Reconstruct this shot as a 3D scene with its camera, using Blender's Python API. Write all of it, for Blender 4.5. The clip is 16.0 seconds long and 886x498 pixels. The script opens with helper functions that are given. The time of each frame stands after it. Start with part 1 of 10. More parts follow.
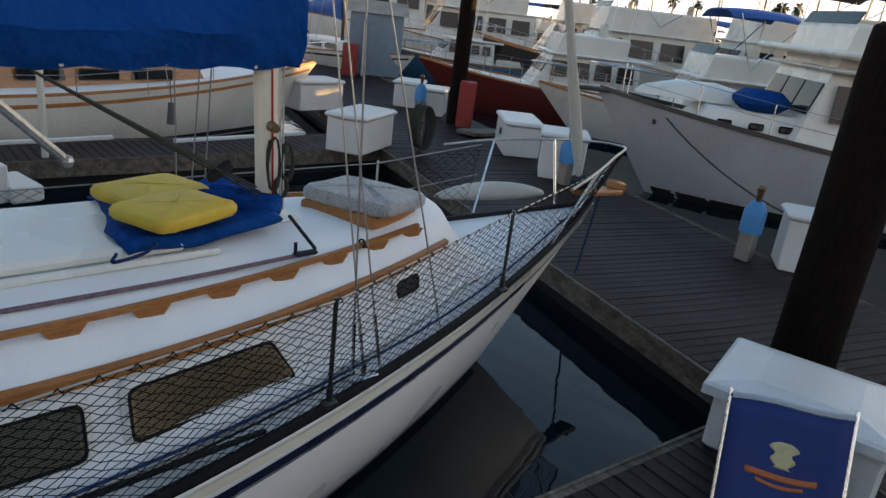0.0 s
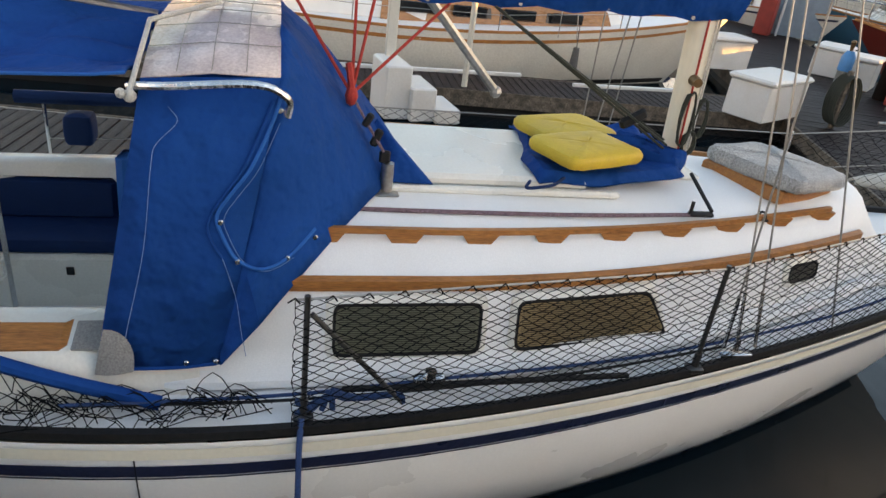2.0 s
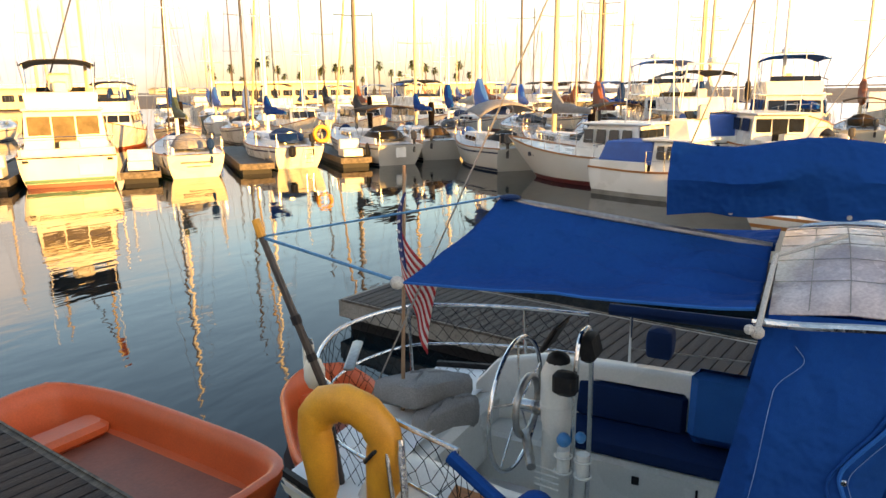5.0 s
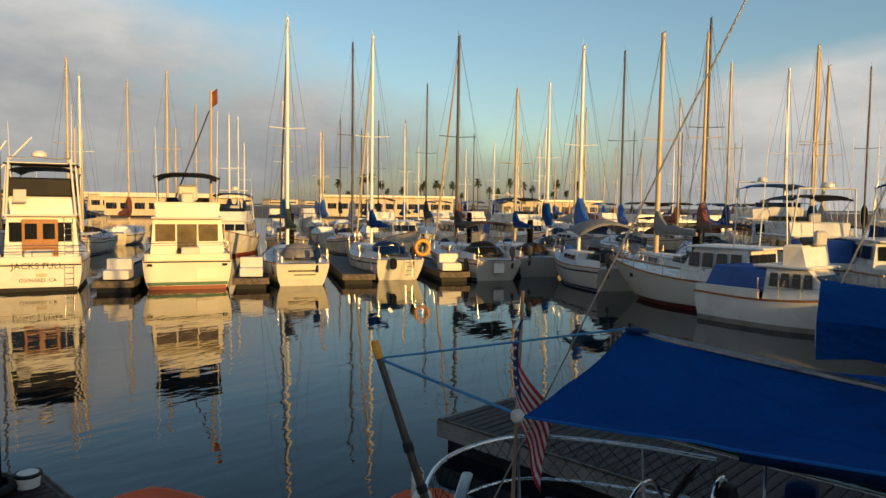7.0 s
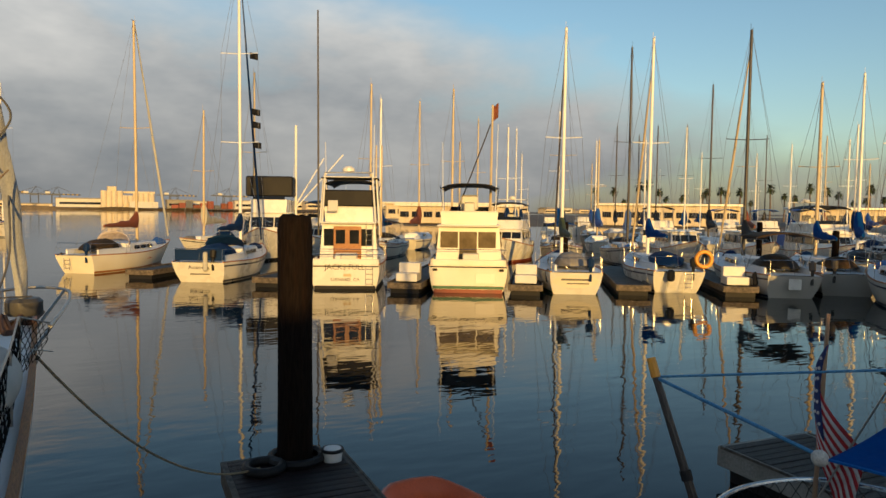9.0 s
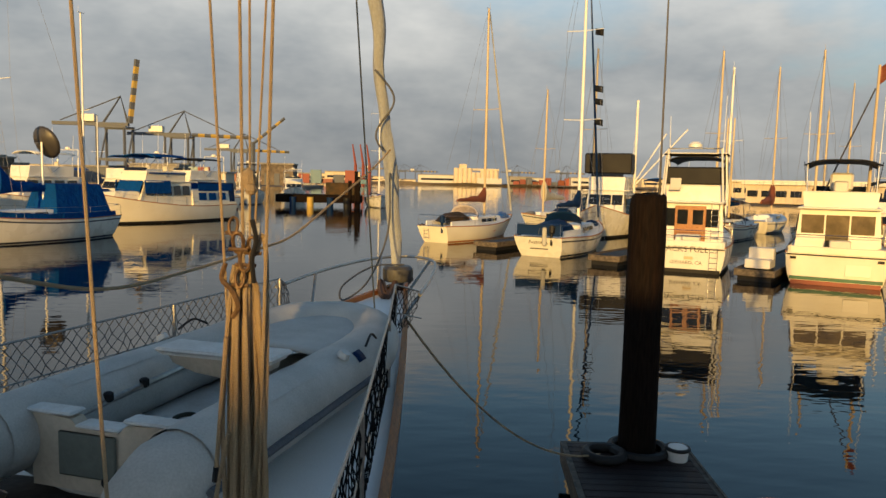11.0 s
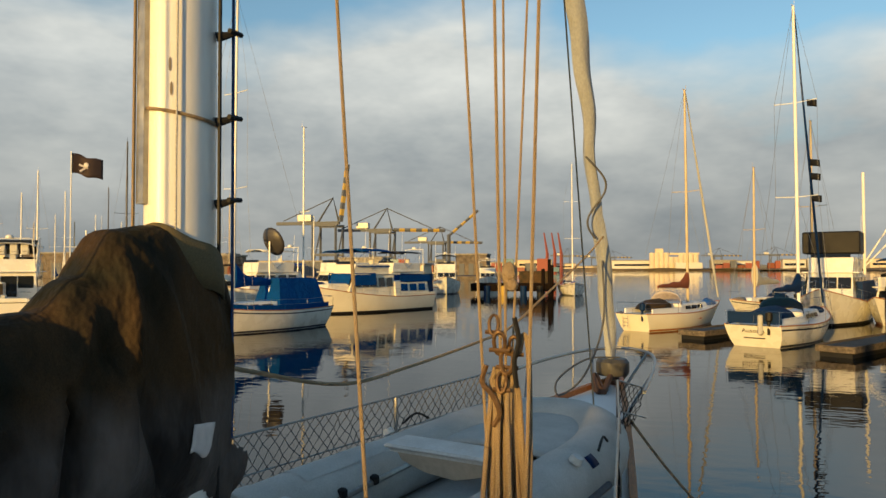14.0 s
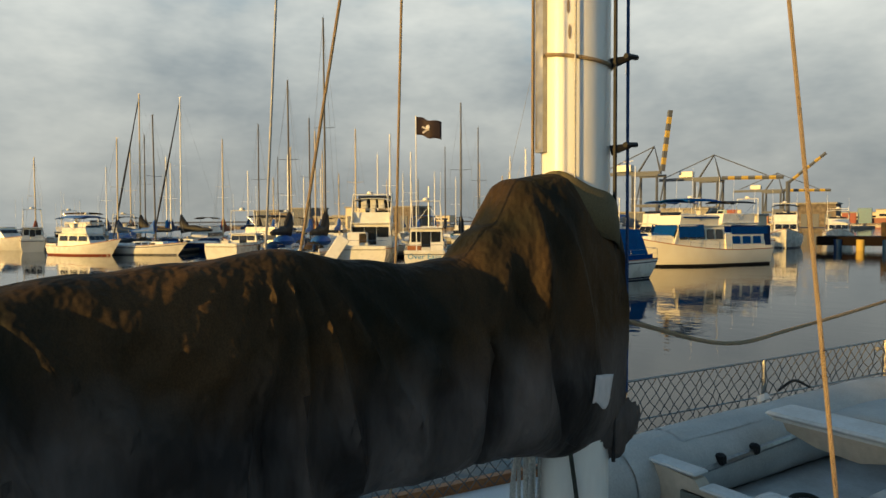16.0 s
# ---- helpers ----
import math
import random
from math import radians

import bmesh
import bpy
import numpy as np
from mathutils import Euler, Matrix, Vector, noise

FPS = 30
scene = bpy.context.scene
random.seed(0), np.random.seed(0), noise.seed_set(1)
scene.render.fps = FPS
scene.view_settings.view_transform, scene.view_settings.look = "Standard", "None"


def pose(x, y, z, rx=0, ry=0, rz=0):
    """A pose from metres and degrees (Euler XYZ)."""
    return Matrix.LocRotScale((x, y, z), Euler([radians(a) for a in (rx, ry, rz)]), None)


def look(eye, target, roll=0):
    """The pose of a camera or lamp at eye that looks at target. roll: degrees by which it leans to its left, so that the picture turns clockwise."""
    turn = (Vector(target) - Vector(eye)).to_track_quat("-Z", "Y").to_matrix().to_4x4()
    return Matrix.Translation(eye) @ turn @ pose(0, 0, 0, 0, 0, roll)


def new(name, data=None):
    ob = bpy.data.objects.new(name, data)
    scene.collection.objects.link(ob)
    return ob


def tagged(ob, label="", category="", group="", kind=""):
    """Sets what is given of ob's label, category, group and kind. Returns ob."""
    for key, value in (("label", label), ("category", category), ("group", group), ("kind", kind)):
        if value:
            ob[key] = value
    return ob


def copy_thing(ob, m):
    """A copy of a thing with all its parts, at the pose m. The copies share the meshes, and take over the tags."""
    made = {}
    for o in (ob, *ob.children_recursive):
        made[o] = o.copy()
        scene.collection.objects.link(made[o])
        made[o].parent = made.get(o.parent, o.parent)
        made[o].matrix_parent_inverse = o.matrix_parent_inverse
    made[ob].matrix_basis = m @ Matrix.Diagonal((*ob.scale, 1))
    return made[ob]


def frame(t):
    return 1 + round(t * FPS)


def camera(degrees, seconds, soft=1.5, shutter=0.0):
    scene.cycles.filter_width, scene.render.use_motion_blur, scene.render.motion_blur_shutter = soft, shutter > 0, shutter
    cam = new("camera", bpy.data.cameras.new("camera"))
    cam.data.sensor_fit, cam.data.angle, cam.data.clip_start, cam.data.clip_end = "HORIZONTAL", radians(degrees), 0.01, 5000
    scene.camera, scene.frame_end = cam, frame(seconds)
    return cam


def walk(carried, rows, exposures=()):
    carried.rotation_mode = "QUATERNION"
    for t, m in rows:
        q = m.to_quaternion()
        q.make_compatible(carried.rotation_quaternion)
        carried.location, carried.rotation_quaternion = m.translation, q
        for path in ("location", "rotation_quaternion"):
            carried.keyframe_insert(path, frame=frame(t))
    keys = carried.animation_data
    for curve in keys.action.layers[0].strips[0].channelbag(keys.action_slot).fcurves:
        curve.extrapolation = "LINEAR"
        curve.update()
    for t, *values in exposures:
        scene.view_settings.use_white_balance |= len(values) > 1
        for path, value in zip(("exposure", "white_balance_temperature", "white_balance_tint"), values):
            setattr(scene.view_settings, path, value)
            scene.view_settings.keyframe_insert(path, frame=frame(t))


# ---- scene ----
cam = camera(65.0, 16.0)
PATH = [
    (0, (-0.19, 0.779, 3.275), (1.14, -0.559, 2.611), 7.2),
    (0.5, (-0.149, 0.83, 3.281), (1.316, -0.337, 2.58), 9.5),
    (1, (-0.163, 0.891, 3.29), (1.442, -0.026, 2.526), 8.8),
    (1.5, (-0.162, 0.929, 3.27), (1.514, 0.249, 2.415), 7.7),
    (2, (-0.163, 1.012, 3.244), (1.559, 0.544, 2.341), 7.8),
    (2.5, (-0.163, 1.108, 3.216), (1.567, 0.879, 2.239), 5.5),
    (3, (-0.148, 1.2, 3.212), (1.599, 1.162, 2.238), 4.2),
    (3.5, (-0.151, 1.271, 3.215), (1.594, 1.522, 2.272), 1.0),
    (4, (-0.131, 1.358, 3.203), (1.619, 1.746, 2.317), 1.5),
    (4.5, (-0.091, 1.403, 3.265), (1.654, 2.118, 2.6), -0.4),
    (7, (-0.101, 1.632, 3.386), (1.511, 2.81, 3.263), 0.7),
    (7.5, (-0.083, 1.643, 3.388), (1.407, 2.972, 3.276), 0.9),
    (8, (-0.049, 1.654, 3.385), (1.31, 3.114, 3.246), 0.5),
    (8.5, (-0.027, 1.687, 3.385), (1.166, 3.289, 3.281), -0.2),
    (9, (-0.079, 1.67, 3.395), (0.966, 3.372, 3.287), 0.7),
    (9.5, (-0.098, 1.693, 3.399), (0.73, 3.508, 3.254), -0.4),
    (10, (-0.082, 1.822, 3.418), (0.46, 3.742, 3.278), 0.2),
    (12.5, (-0.298, 2.257, 3.376), (-0.367, 4.241, 3.135), 1.3),
    (13, (-0.311, 2.264, 3.385), (-0.46, 4.252, 3.23), 1.5),
    (13.5, (-0.317, 2.258, 3.395), (-0.567, 4.242, 3.33), 0.8),
    (14, (-0.335, 2.243, 3.413), (-0.722, 4.205, 3.47), -0.1),
    (14.5, (-0.374, 2.197, 3.431), (-1.027, 4.084, 3.56), -0.3),
    (15, (-0.394, 2.198, 3.424), (-1.174, 4.039, 3.454), -0.1),
    (15.5, (-0.444, 2.176, 3.426), (-1.419, 3.921, 3.381), 0.1),
    (16, (-0.585, 2.255, 3.405), (-1.787, 3.851, 3.325), -0.2),
]
EXPO = [(0.0, 1.6, 6800, 12), (0.5, 2.13, 7300, 13), (1.0, 2.25, 7600, 14), (2.0, 2.5, 8200, 17), (3.5, 2.45, 8400, 18), (4.2, 2.45, 8200, 18), (4.7, 2.38, 7900, 17), (6.8, 0.48, 6250, 7), (10.2, 0.38, 6100, 5), (12.3, 0.72, 6080, 3), (14.0, 0.55, 6110, 1), (15.0, 0.38, 6130, 0), (16.0, 0.6, 6150, -1)]
walk(cam, [(t, look(eye, target, roll)) for t, eye, target, roll in PATH], EXPO)

# ---- sky and sun ----
SUN_DIR = Vector((-0.33, -0.94, 0.115)).normalized()
sun = new("sun", bpy.data.lights.new("sun", "SUN"))
sun.data.energy, sun.data.angle, sun.data.color = 4.4, radians(0.6), (1.0, 0.56, 0.15)
sun.rotation_mode = "QUATERNION"
sun.rotation_quaternion = SUN_DIR.to_track_quat("Z", "Y")
sun.location = (-20, -26, 40)

world = bpy.data.worlds.new("sky")
scene.world = world
world.use_nodes = True
wt = world.node_tree
for n in list(wt.nodes):
    wt.nodes.remove(n)


def wn(kind, **kw):
    n = wt.nodes.new(kind)
    for k, v in kw.items():
        n.inputs[k].default_value = v
    return n


w_out, w_bg, w_sky = wn("ShaderNodeOutputWorld"), wn("ShaderNodeBackground", Strength=0.15), wn("ShaderNodeTexSky")
w_sky.sky_type, w_sky.sun_disc = "NISHITA", False
w_sky.sun_elevation, w_sky.sun_rotation = radians(6.6), math.atan2(SUN_DIR.x, SUN_DIR.y)
w_sky.air_density, w_sky.dust_density, w_sky.ozone_density = 1.0, 1.2, 1.6
w_co, w_map = wn("ShaderNodeTexCoord"), wn("ShaderNodeMapping")
w_map.inputs["Scale"].default_value = (1.0, 1.0, 2.3)
w_noise = wn("ShaderNodeTexNoise", Scale=1.7, Detail=5.0, Roughness=0.5)
w_sep = wn("ShaderNodeSeparateXYZ")
w_low = wn("ShaderNodeMapRange")
for k, v in (("From Min", 0.06), ("From Max", 0.42), ("To Min", 0.36), ("To Max", -0.2)):
    w_low.inputs[k].default_value = v
w_add = wn("ShaderNodeMath")
w_ramp = wn("ShaderNodeValToRGB")
w_ramp.color_ramp.elements[0].position, w_ramp.color_ramp.elements[1].position = 0.52, 0.7
w_ccol = wn("ShaderNodeValToRGB")
w_ccol.color_ramp.elements[0].color, w_ccol.color_ramp.elements[0].position = (1.72, 1.78, 1.86, 1), 0.3
w_ccol.color_ramp.elements[1].color, w_ccol.color_ramp.elements[1].position = (3.75, 3.5, 3.25, 1), 0.72
w_mix = wn("ShaderNodeMix")
w_mix.data_type = "RGBA"
w_n2 = wn("ShaderNodeTexNoise", Scale=3.4, Detail=5.0, Roughness=0.6)
link = wt.links.new
link(w_co.outputs["Generated"], w_map.inputs["Vector"])
link(w_map.outputs[0], w_noise.inputs["Vector"])
link(w_map.outputs[0], w_n2.inputs["Vector"])
link(w_co.outputs["Generated"], w_sep.inputs[0])
link(w_sep.outputs["Z"], w_low.inputs["Value"])
link(w_noise.outputs["Fac"], w_add.inputs[0])
w_side = wn("ShaderNodeMath")
w_side.operation = "MULTIPLY_ADD"
w_side.inputs[1].default_value = -0.18
link(w_sep.outputs["X"], w_side.inputs[0])
link(w_low.outputs[0], w_side.inputs[2])
link(w_side.outputs[0], w_add.inputs[1])
link(w_add.outputs[0], w_ramp.inputs["Fac"])
link(w_n2.outputs["Fac"], w_ccol.inputs["Fac"])
link(w_ramp.outputs["Color"], w_mix.inputs["Factor"])
link(w_sky.outputs[0], w_mix.inputs[6])
# cloud is brighter towards the sun; the bank is thicker and greyer low down on the far side
w_dot = wn("ShaderNodeVectorMath")
w_dot.operation = "DOT_PRODUCT"
w_dot.inputs[1].default_value = tuple(SUN_DIR)
w_glow, w_bank, w_amt, w_dim, w_tone = wn("ShaderNodeMapRange"), wn("ShaderNodeMapRange"), wn("ShaderNodeMapRange"), wn("ShaderNodeMath"), wn("ShaderNodeMath")
for n, vals in ((w_glow, (0.0, 1.0, 1.0, 1.55)), (w_bank, (0.03, 0.26, 0.45, 0.0)), (w_amt, (-0.2, 0.5, 0.0, 1.0))):
    for k, v in zip(("From Min", "From Max", "To Min", "To Max"), vals):
        n.inputs[k].default_value = v
w_dim.operation, w_tone.operation = "MULTIPLY", "SUBTRACT"
w_scale = wn("ShaderNodeVectorMath")
w_scale.operation = "SCALE"
link(w_co.outputs["Generated"], w_dot.inputs[0])
link(w_dot.outputs["Value"], w_glow.inputs["Value"])
link(w_sep.outputs["Z"], w_bank.inputs["Value"])
link(w_sep.outputs["Y"], w_amt.inputs["Value"])
link(w_bank.outputs[0], w_dim.inputs[0])
link(w_amt.outputs[0], w_dim.inputs[1])
link(w_glow.outputs[0], w_tone.inputs[0])
link(w_dim.outputs[0], w_tone.inputs[1])
link(w_ccol.outputs["Color"], w_scale.inputs[0])
link(w_tone.outputs[0], w_scale.inputs["Scale"])
link(w_scale.outputs[0], w_mix.inputs[7])
link(w_mix.outputs[2], w_bg.inputs["Color"])
link(w_bg.outputs[0], w_out.inputs["Surface"])


# ---- materials ----
MATS = {}


def mat(name, col, rough=0.5, metal=0.0, grain=30.0, amount=0.12, big=2.0, stain=0.12, bump=0.05, col2=None, stretch=(1, 1, 1), coat=0.0, sheen=0.0, rand=0.0, bump_scale=None, spec=0.5, relief=0.02):
    """A procedural surface: fine grain, larger stains, bump, and a shade of its own for each object."""
    if name in MATS:
        return MATS[name]
    m = bpy.data.materials.new(name)
    m.use_nodes = True
    nt = m.node_tree
    b = nt.nodes["Principled BSDF"]
    b.inputs["Roughness"].default_value, b.inputs["Metallic"].default_value = rough, metal
    b.inputs["Coat Weight"].default_value = coat
    b.inputs["Sheen Weight"].default_value = sheen
    b.inputs["Specular IOR Level"].default_value = spec
    co, mp = nt.nodes.new("ShaderNodeTexCoord"), nt.nodes.new("ShaderNodeMapping")
    mp.inputs["Scale"].default_value = stretch
    nt.links.new(co.outputs["Object"], mp.inputs["Vector"])
    fine, wide = nt.nodes.new("ShaderNodeTexNoise"), nt.nodes.new("ShaderNodeTexNoise")
    fine.inputs["Scale"].default_value, fine.inputs["Detail"].default_value = grain, 4.0
    wide.inputs["Scale"].default_value, wide.inputs["Detail"].default_value = big, 6.0
    for n in (fine, wide):
        nt.links.new(mp.outputs[0], n.inputs["Vector"])
    c2 = col2 or tuple(c * 0.45 for c in col)
    ramp = nt.nodes.new("ShaderNodeValToRGB")
    ramp.color_ramp.elements[0].position, ramp.color_ramp.elements[1].position = 0.34, 0.66
    ramp.color_ramp.elements[0].color = (*[c + (d - c) * stain for c, d in zip(col, c2)], 1)
    ramp.color_ramp.elements[1].color = (*col, 1)
    nt.links.new(wide.outputs["Fac"], ramp.inputs["Fac"])
    mr = nt.nodes.new("ShaderNodeMapRange")
    mr.inputs["From Min"].default_value, mr.inputs["From Max"].default_value = 0.3, 0.7
    mr.inputs["To Min"].default_value, mr.inputs["To Max"].default_value = 1 - amount, 1 + amount * 0.5
    nt.links.new(fine.outputs["Fac"], mr.inputs["Value"])
    mul = nt.nodes.new("ShaderNodeVectorMath")
    mul.operation = "SCALE"
    nt.links.new(ramp.outputs["Color"], mul.inputs[0])
    last = mr.outputs[0]
    if rand:
        oi, r2, m2 = nt.nodes.new("ShaderNodeObjectInfo"), nt.nodes.new("ShaderNodeMapRange"), nt.nodes.new("ShaderNodeMath")
        r2.inputs["To Min"].default_value, r2.inputs["To Max"].default_value = 1 - rand, 1 + rand
        m2.operation = "MULTIPLY"
        nt.links.new(oi.outputs["Random"], r2.inputs["Value"])
        nt.links.new(r2.outputs[0], m2.inputs[0])
        nt.links.new(last, m2.inputs[1])
        last = m2.outputs[0]
    nt.links.new(last, mul.inputs["Scale"])
    nt.links.new(mul.outputs[0], b.inputs["Base Color"])
    rr = nt.nodes.new("ShaderNodeMapRange")
    rr.inputs["To Min"].default_value, rr.inputs["To Max"].default_value = max(rough - 0.12, 0.03), min(rough + 0.12, 1)
    nt.links.new(wide.outputs["Fac"], rr.inputs["Value"])
    nt.links.new(rr.outputs[0], b.inputs["Roughness"])
    if bump:
        bp = nt.nodes.new("ShaderNodeBump")
        bp.inputs["Strength"].default_value, bp.inputs["Distance"].default_value = min(1.0, bump * 4), relief
        if bump_scale:
            bn = nt.nodes.new("ShaderNodeTexNoise")
            bn.inputs["Scale"].default_value, bn.inputs["Detail"].default_value = bump_scale, 3.0
            nt.links.new(mp.outputs[0], bn.inputs["Vector"])
            nt.links.new(bn.outputs["Fac"], bp.inputs["Height"])
        else:
            nt.links.new(fine.outputs["Fac"], bp.inputs["Height"])
        nt.links.new(bp.outputs[0], b.inputs["Normal"])
    MATS[name] = m
    return m


HULLW = mat("hull_white", (0.87, 0.86, 0.84), 0.3, grain=60, amount=0.03, big=1.2, stain=0.12, bump=0.0, col2=(0.5, 0.47, 0.4))
GEL = mat("gelcoat_white", (0.72, 0.71, 0.66), 0.28, grain=60, amount=0.06, big=1.4, stain=0.3, bump=0.0, col2=(0.55, 0.52, 0.44))
DECK = mat("deck_white", (0.78, 0.79, 0.79), 0.55, grain=140, amount=0.06, big=2.2, stain=0.16, bump=0.02, col2=(0.55, 0.53, 0.48))
CREAM = mat("hull_cream", (0.78, 0.74, 0.62), 0.35, grain=40, amount=0.05, big=0.8, stain=0.25, bump=0.0, col2=(0.5, 0.42, 0.28))
OLDWHITE = mat("hull_old_white", (0.56, 0.55, 0.50), 0.4, grain=30, amount=0.06, big=0.7, stain=0.3, bump=0.0, col2=(0.42, 0.38, 0.3))
NAVY = mat("stripe_navy", (0.012, 0.018, 0.05), 0.3, amount=0.15)
BLACK = mat("black_rubber", (0.012, 0.012, 0.013), 0.6, amount=0.3, spec=0.25)
BLUE = mat("canvas_blue", (0.0025, 0.052, 0.228), 0.8, grain=420, amount=0.2, big=2.0, stain=0.4, bump=0.25, col2=(0.002, 0.032, 0.14), bump_scale=4.0, spec=0.08, relief=0.10)
BLUE2 = mat("canvas_blue_edge", (0.012, 0.11, 0.38), 0.75, grain=300, amount=0.2, big=5, stain=0.3, bump=0.04, spec=0.1)
THREAD = mat("thread_pale_blue", (0.12, 0.24, 0.46), 0.8)
NAVYC = mat("cushion_navy", (0.003, 0.022, 0.085), 0.65, spec=0.15, grain=200, amount=0.2, big=4, stain=0.3, bump=0.03)
YELLOW = mat("cushion_yellow", (0.62, 0.42, 0.03), 0.6, grain=150, amount=0.15, big=5, stain=0.35, bump=0.04, col2=(0.35, 0.2, 0.02), bump_scale=14)
BUOY = mat("buoy_orange_vinyl", (0.80, 0.36, 0.03), 0.5, grain=120, amount=0.12, big=6, stain=0.4, bump=0.06, col2=(0.45, 0.14, 0.02), bump_scale=18)
ORANGE = mat("dinghy_orange_plastic", (0.72, 0.13, 0.035), 0.4, grain=60, amount=0.1, big=3, stain=0.3, bump=0.02, col2=(0.4, 0.06, 0.02))
TEAK = mat("teak", (0.42, 0.17, 0.045), 0.5, grain=26, amount=0.4, big=5, stain=0.5, bump=0.04, col2=(0.2, 0.06, 0.015), stretch=(6, 0.7, 6))
WOODBOX = mat("varnished_wood", (0.36, 0.14, 0.035), 0.3, grain=20, amount=0.4, big=3, stain=0.4, bump=0.02, stretch=(5, 0.6, 5), coat=0.4)
PLANK = mat("dock_planks_wet", (0.014, 0.0085, 0.0085), 0.55, spec=0.16, grain=14, amount=0.5, big=1.6, stain=0.6, bump=0.08, col2=(0.034, 0.022, 0.021), stretch=(1, 7, 7), rand=0.08)
PLANKB = mat("dock_beam_weathered", (0.16, 0.13, 0.10), 0.8, grain=9, amount=0.5, big=2.2, stain=0.8, bump=0.1, col2=(0.03, 0.025, 0.02), stretch=(1, 4, 4))
CONC = mat("dock_concrete", (0.34, 0.32, 0.28), 0.85, grain=40, amount=0.25, big=1.5, stain=0.6, bump=0.08, col2=(0.1, 0.09, 0.07))
PILE = mat("creosote_pile", (0.011, 0.0065, 0.0045), 0.85, spec=0.08, grain=10, amount=0.6, big=3, stain=0.7, bump=0.15, col2=(0.008, 0.006, 0.005), stretch=(5, 5, 0.6))
RED = mat("red_paint", (0.28, 0.025, 0.018), 0.55, big=4, stain=0.4)
CHROME = mat("stainless_steel", (0.62, 0.62, 0.62), 0.18, 1.0, amount=0.1, big=6, stain=0.15)
DULL = mat("dull_aluminium", (0.42, 0.41, 0.39), 0.42, 0.9, amount=0.2, big=4, stain=0.4)
BRONZE = mat("bronze_fitting", (0.16, 0.10, 0.05), 0.45, 0.8, amount=0.3)
ALU = mat("mast_painted_cream", (0.74, 0.69, 0.56), 0.38, grain=50, amount=0.05, big=2.2, stain=0.2, bump=0.0, col2=(0.4, 0.3, 0.2), stretch=(1, 1, 0.3))
MASTW = mat("mast_painted_white", (0.80, 0.79, 0.74), 0.35, grain=50, amount=0.04, big=1.8, stain=0.22, bump=0.0, col2=(0.4, 0.36, 0.3), stretch=(1, 1, 0.25))
MASTD = mat("mast_dark", (0.05, 0.045, 0.04), 0.45, amount=0.2)
MASTG = mat("mast_weathered_gold", (0.55, 0.44, 0.27), 0.4, amount=0.15, big=1, stain=0.3)
WIRE = mat("rigging_wire", (0.32, 0.31, 0.29), 0.4, 0.7)
ROPE = mat("rope_tan", (0.46, 0.34, 0.20), 0.85, grain=420, amount=0.3, big=5, stain=0.15, bump=0.2)
ROPEW = mat("rope_white", (0.62, 0.60, 0.55), 0.85, grain=160, amount=0.35, big=8, stain=0.3, bump=0.15)
ROPEB = mat("rope_blue", (0.012, 0.05, 0.16), 0.85, grain=160, amount=0.4, bump=0.12)
ROPER = mat("rope_red", (0.42, 0.03, 0.02), 0.8, grain=160, amount=0.4, bump=0.12)
ROPEG = mat("rope_dark_green", (0.03, 0.035, 0.025), 0.8, grain=160, amount=0.4, bump=0.12)
NET = mat("net_black", (0.006, 0.006, 0.007), 0.9, amount=0.2, spec=0.1)
NETW = mat("net_grey", (0.10, 0.10, 0.10), 0.8, amount=0.2)
FLEECE = mat("fleece_grey", (0.42, 0.42, 0.41), 0.95, grain=90, amount=0.5, big=14, stain=0.5, bump=0.22, col2=(0.2, 0.2, 0.2), sheen=0.4)
GREYC = mat("cushion_grey", (0.26, 0.25, 0.24), 0.9, grain=120, amount=0.3, big=5, stain=0.4, bump=0.06)
HYPALON = mat("dinghy_grey_fabric", (0.50, 0.49, 0.46), 0.75, grain=90, amount=0.12, big=3.5, stain=0.3, bump=0.05, col2=(0.17, 0.165, 0.15), bump_scale=12)
HYPDARK = mat("dinghy_dark_strip", (0.09, 0.10, 0.12), 0.7, amount=0.2, big=5, stain=0.4)
DIRTYW = mat("dinghy_white_panel", (0.60, 0.61, 0.60), 0.5, grain=50, amount=0.1, big=4, stain=0.5, bump=0.02, col2=(0.3, 0.28, 0.25))
TAN = mat("dinghy_tan_panel", (0.50, 0.43, 0.34), 0.6, big=4, stain=0.4, amount=0.1)
COVER = mat("sail_cover_brown", (0.075, 0.044, 0.02), 0.7, grain=260, amount=0.3, big=1.3, stain=0.9, bump=0.14, col2=(0.02, 0.02, 0.014), bump_scale=11, spec=0.15)
COVERG = mat("sail_cover_olive", (0.12, 0.095, 0.04), 0.75, grain=260, amount=0.3, big=1.5, stain=0.6, bump=0.05, col2=(0.06, 0.05, 0.03))
SAIL = mat("furled_sail_pale", (0.46, 0.45, 0.41), 0.7, grain=60, amount=0.1, big=3, stain=0.45, bump=0.05, col2=(0.33, 0.33, 0.28), stretch=(1, 1, 0.5))
GLASSD = mat("dark_window", (0.012, 0.014, 0.016), 0.08, amount=0.2, stain=0.3, bump=0.0)
BLIND = mat("window_blind_olive", (0.12, 0.13, 0.09), 0.35, grain=3, amount=0.1, big=60, stain=0.35, bump=0.02, stretch=(0.05, 0.05, 1), coat=0.3)
BLINDB = mat("window_blind_tan", (0.30, 0.22, 0.11), 0.35, grain=3, amount=0.1, big=60, stain=0.35, bump=0.02, stretch=(0.05, 0.05, 1), coat=0.3)
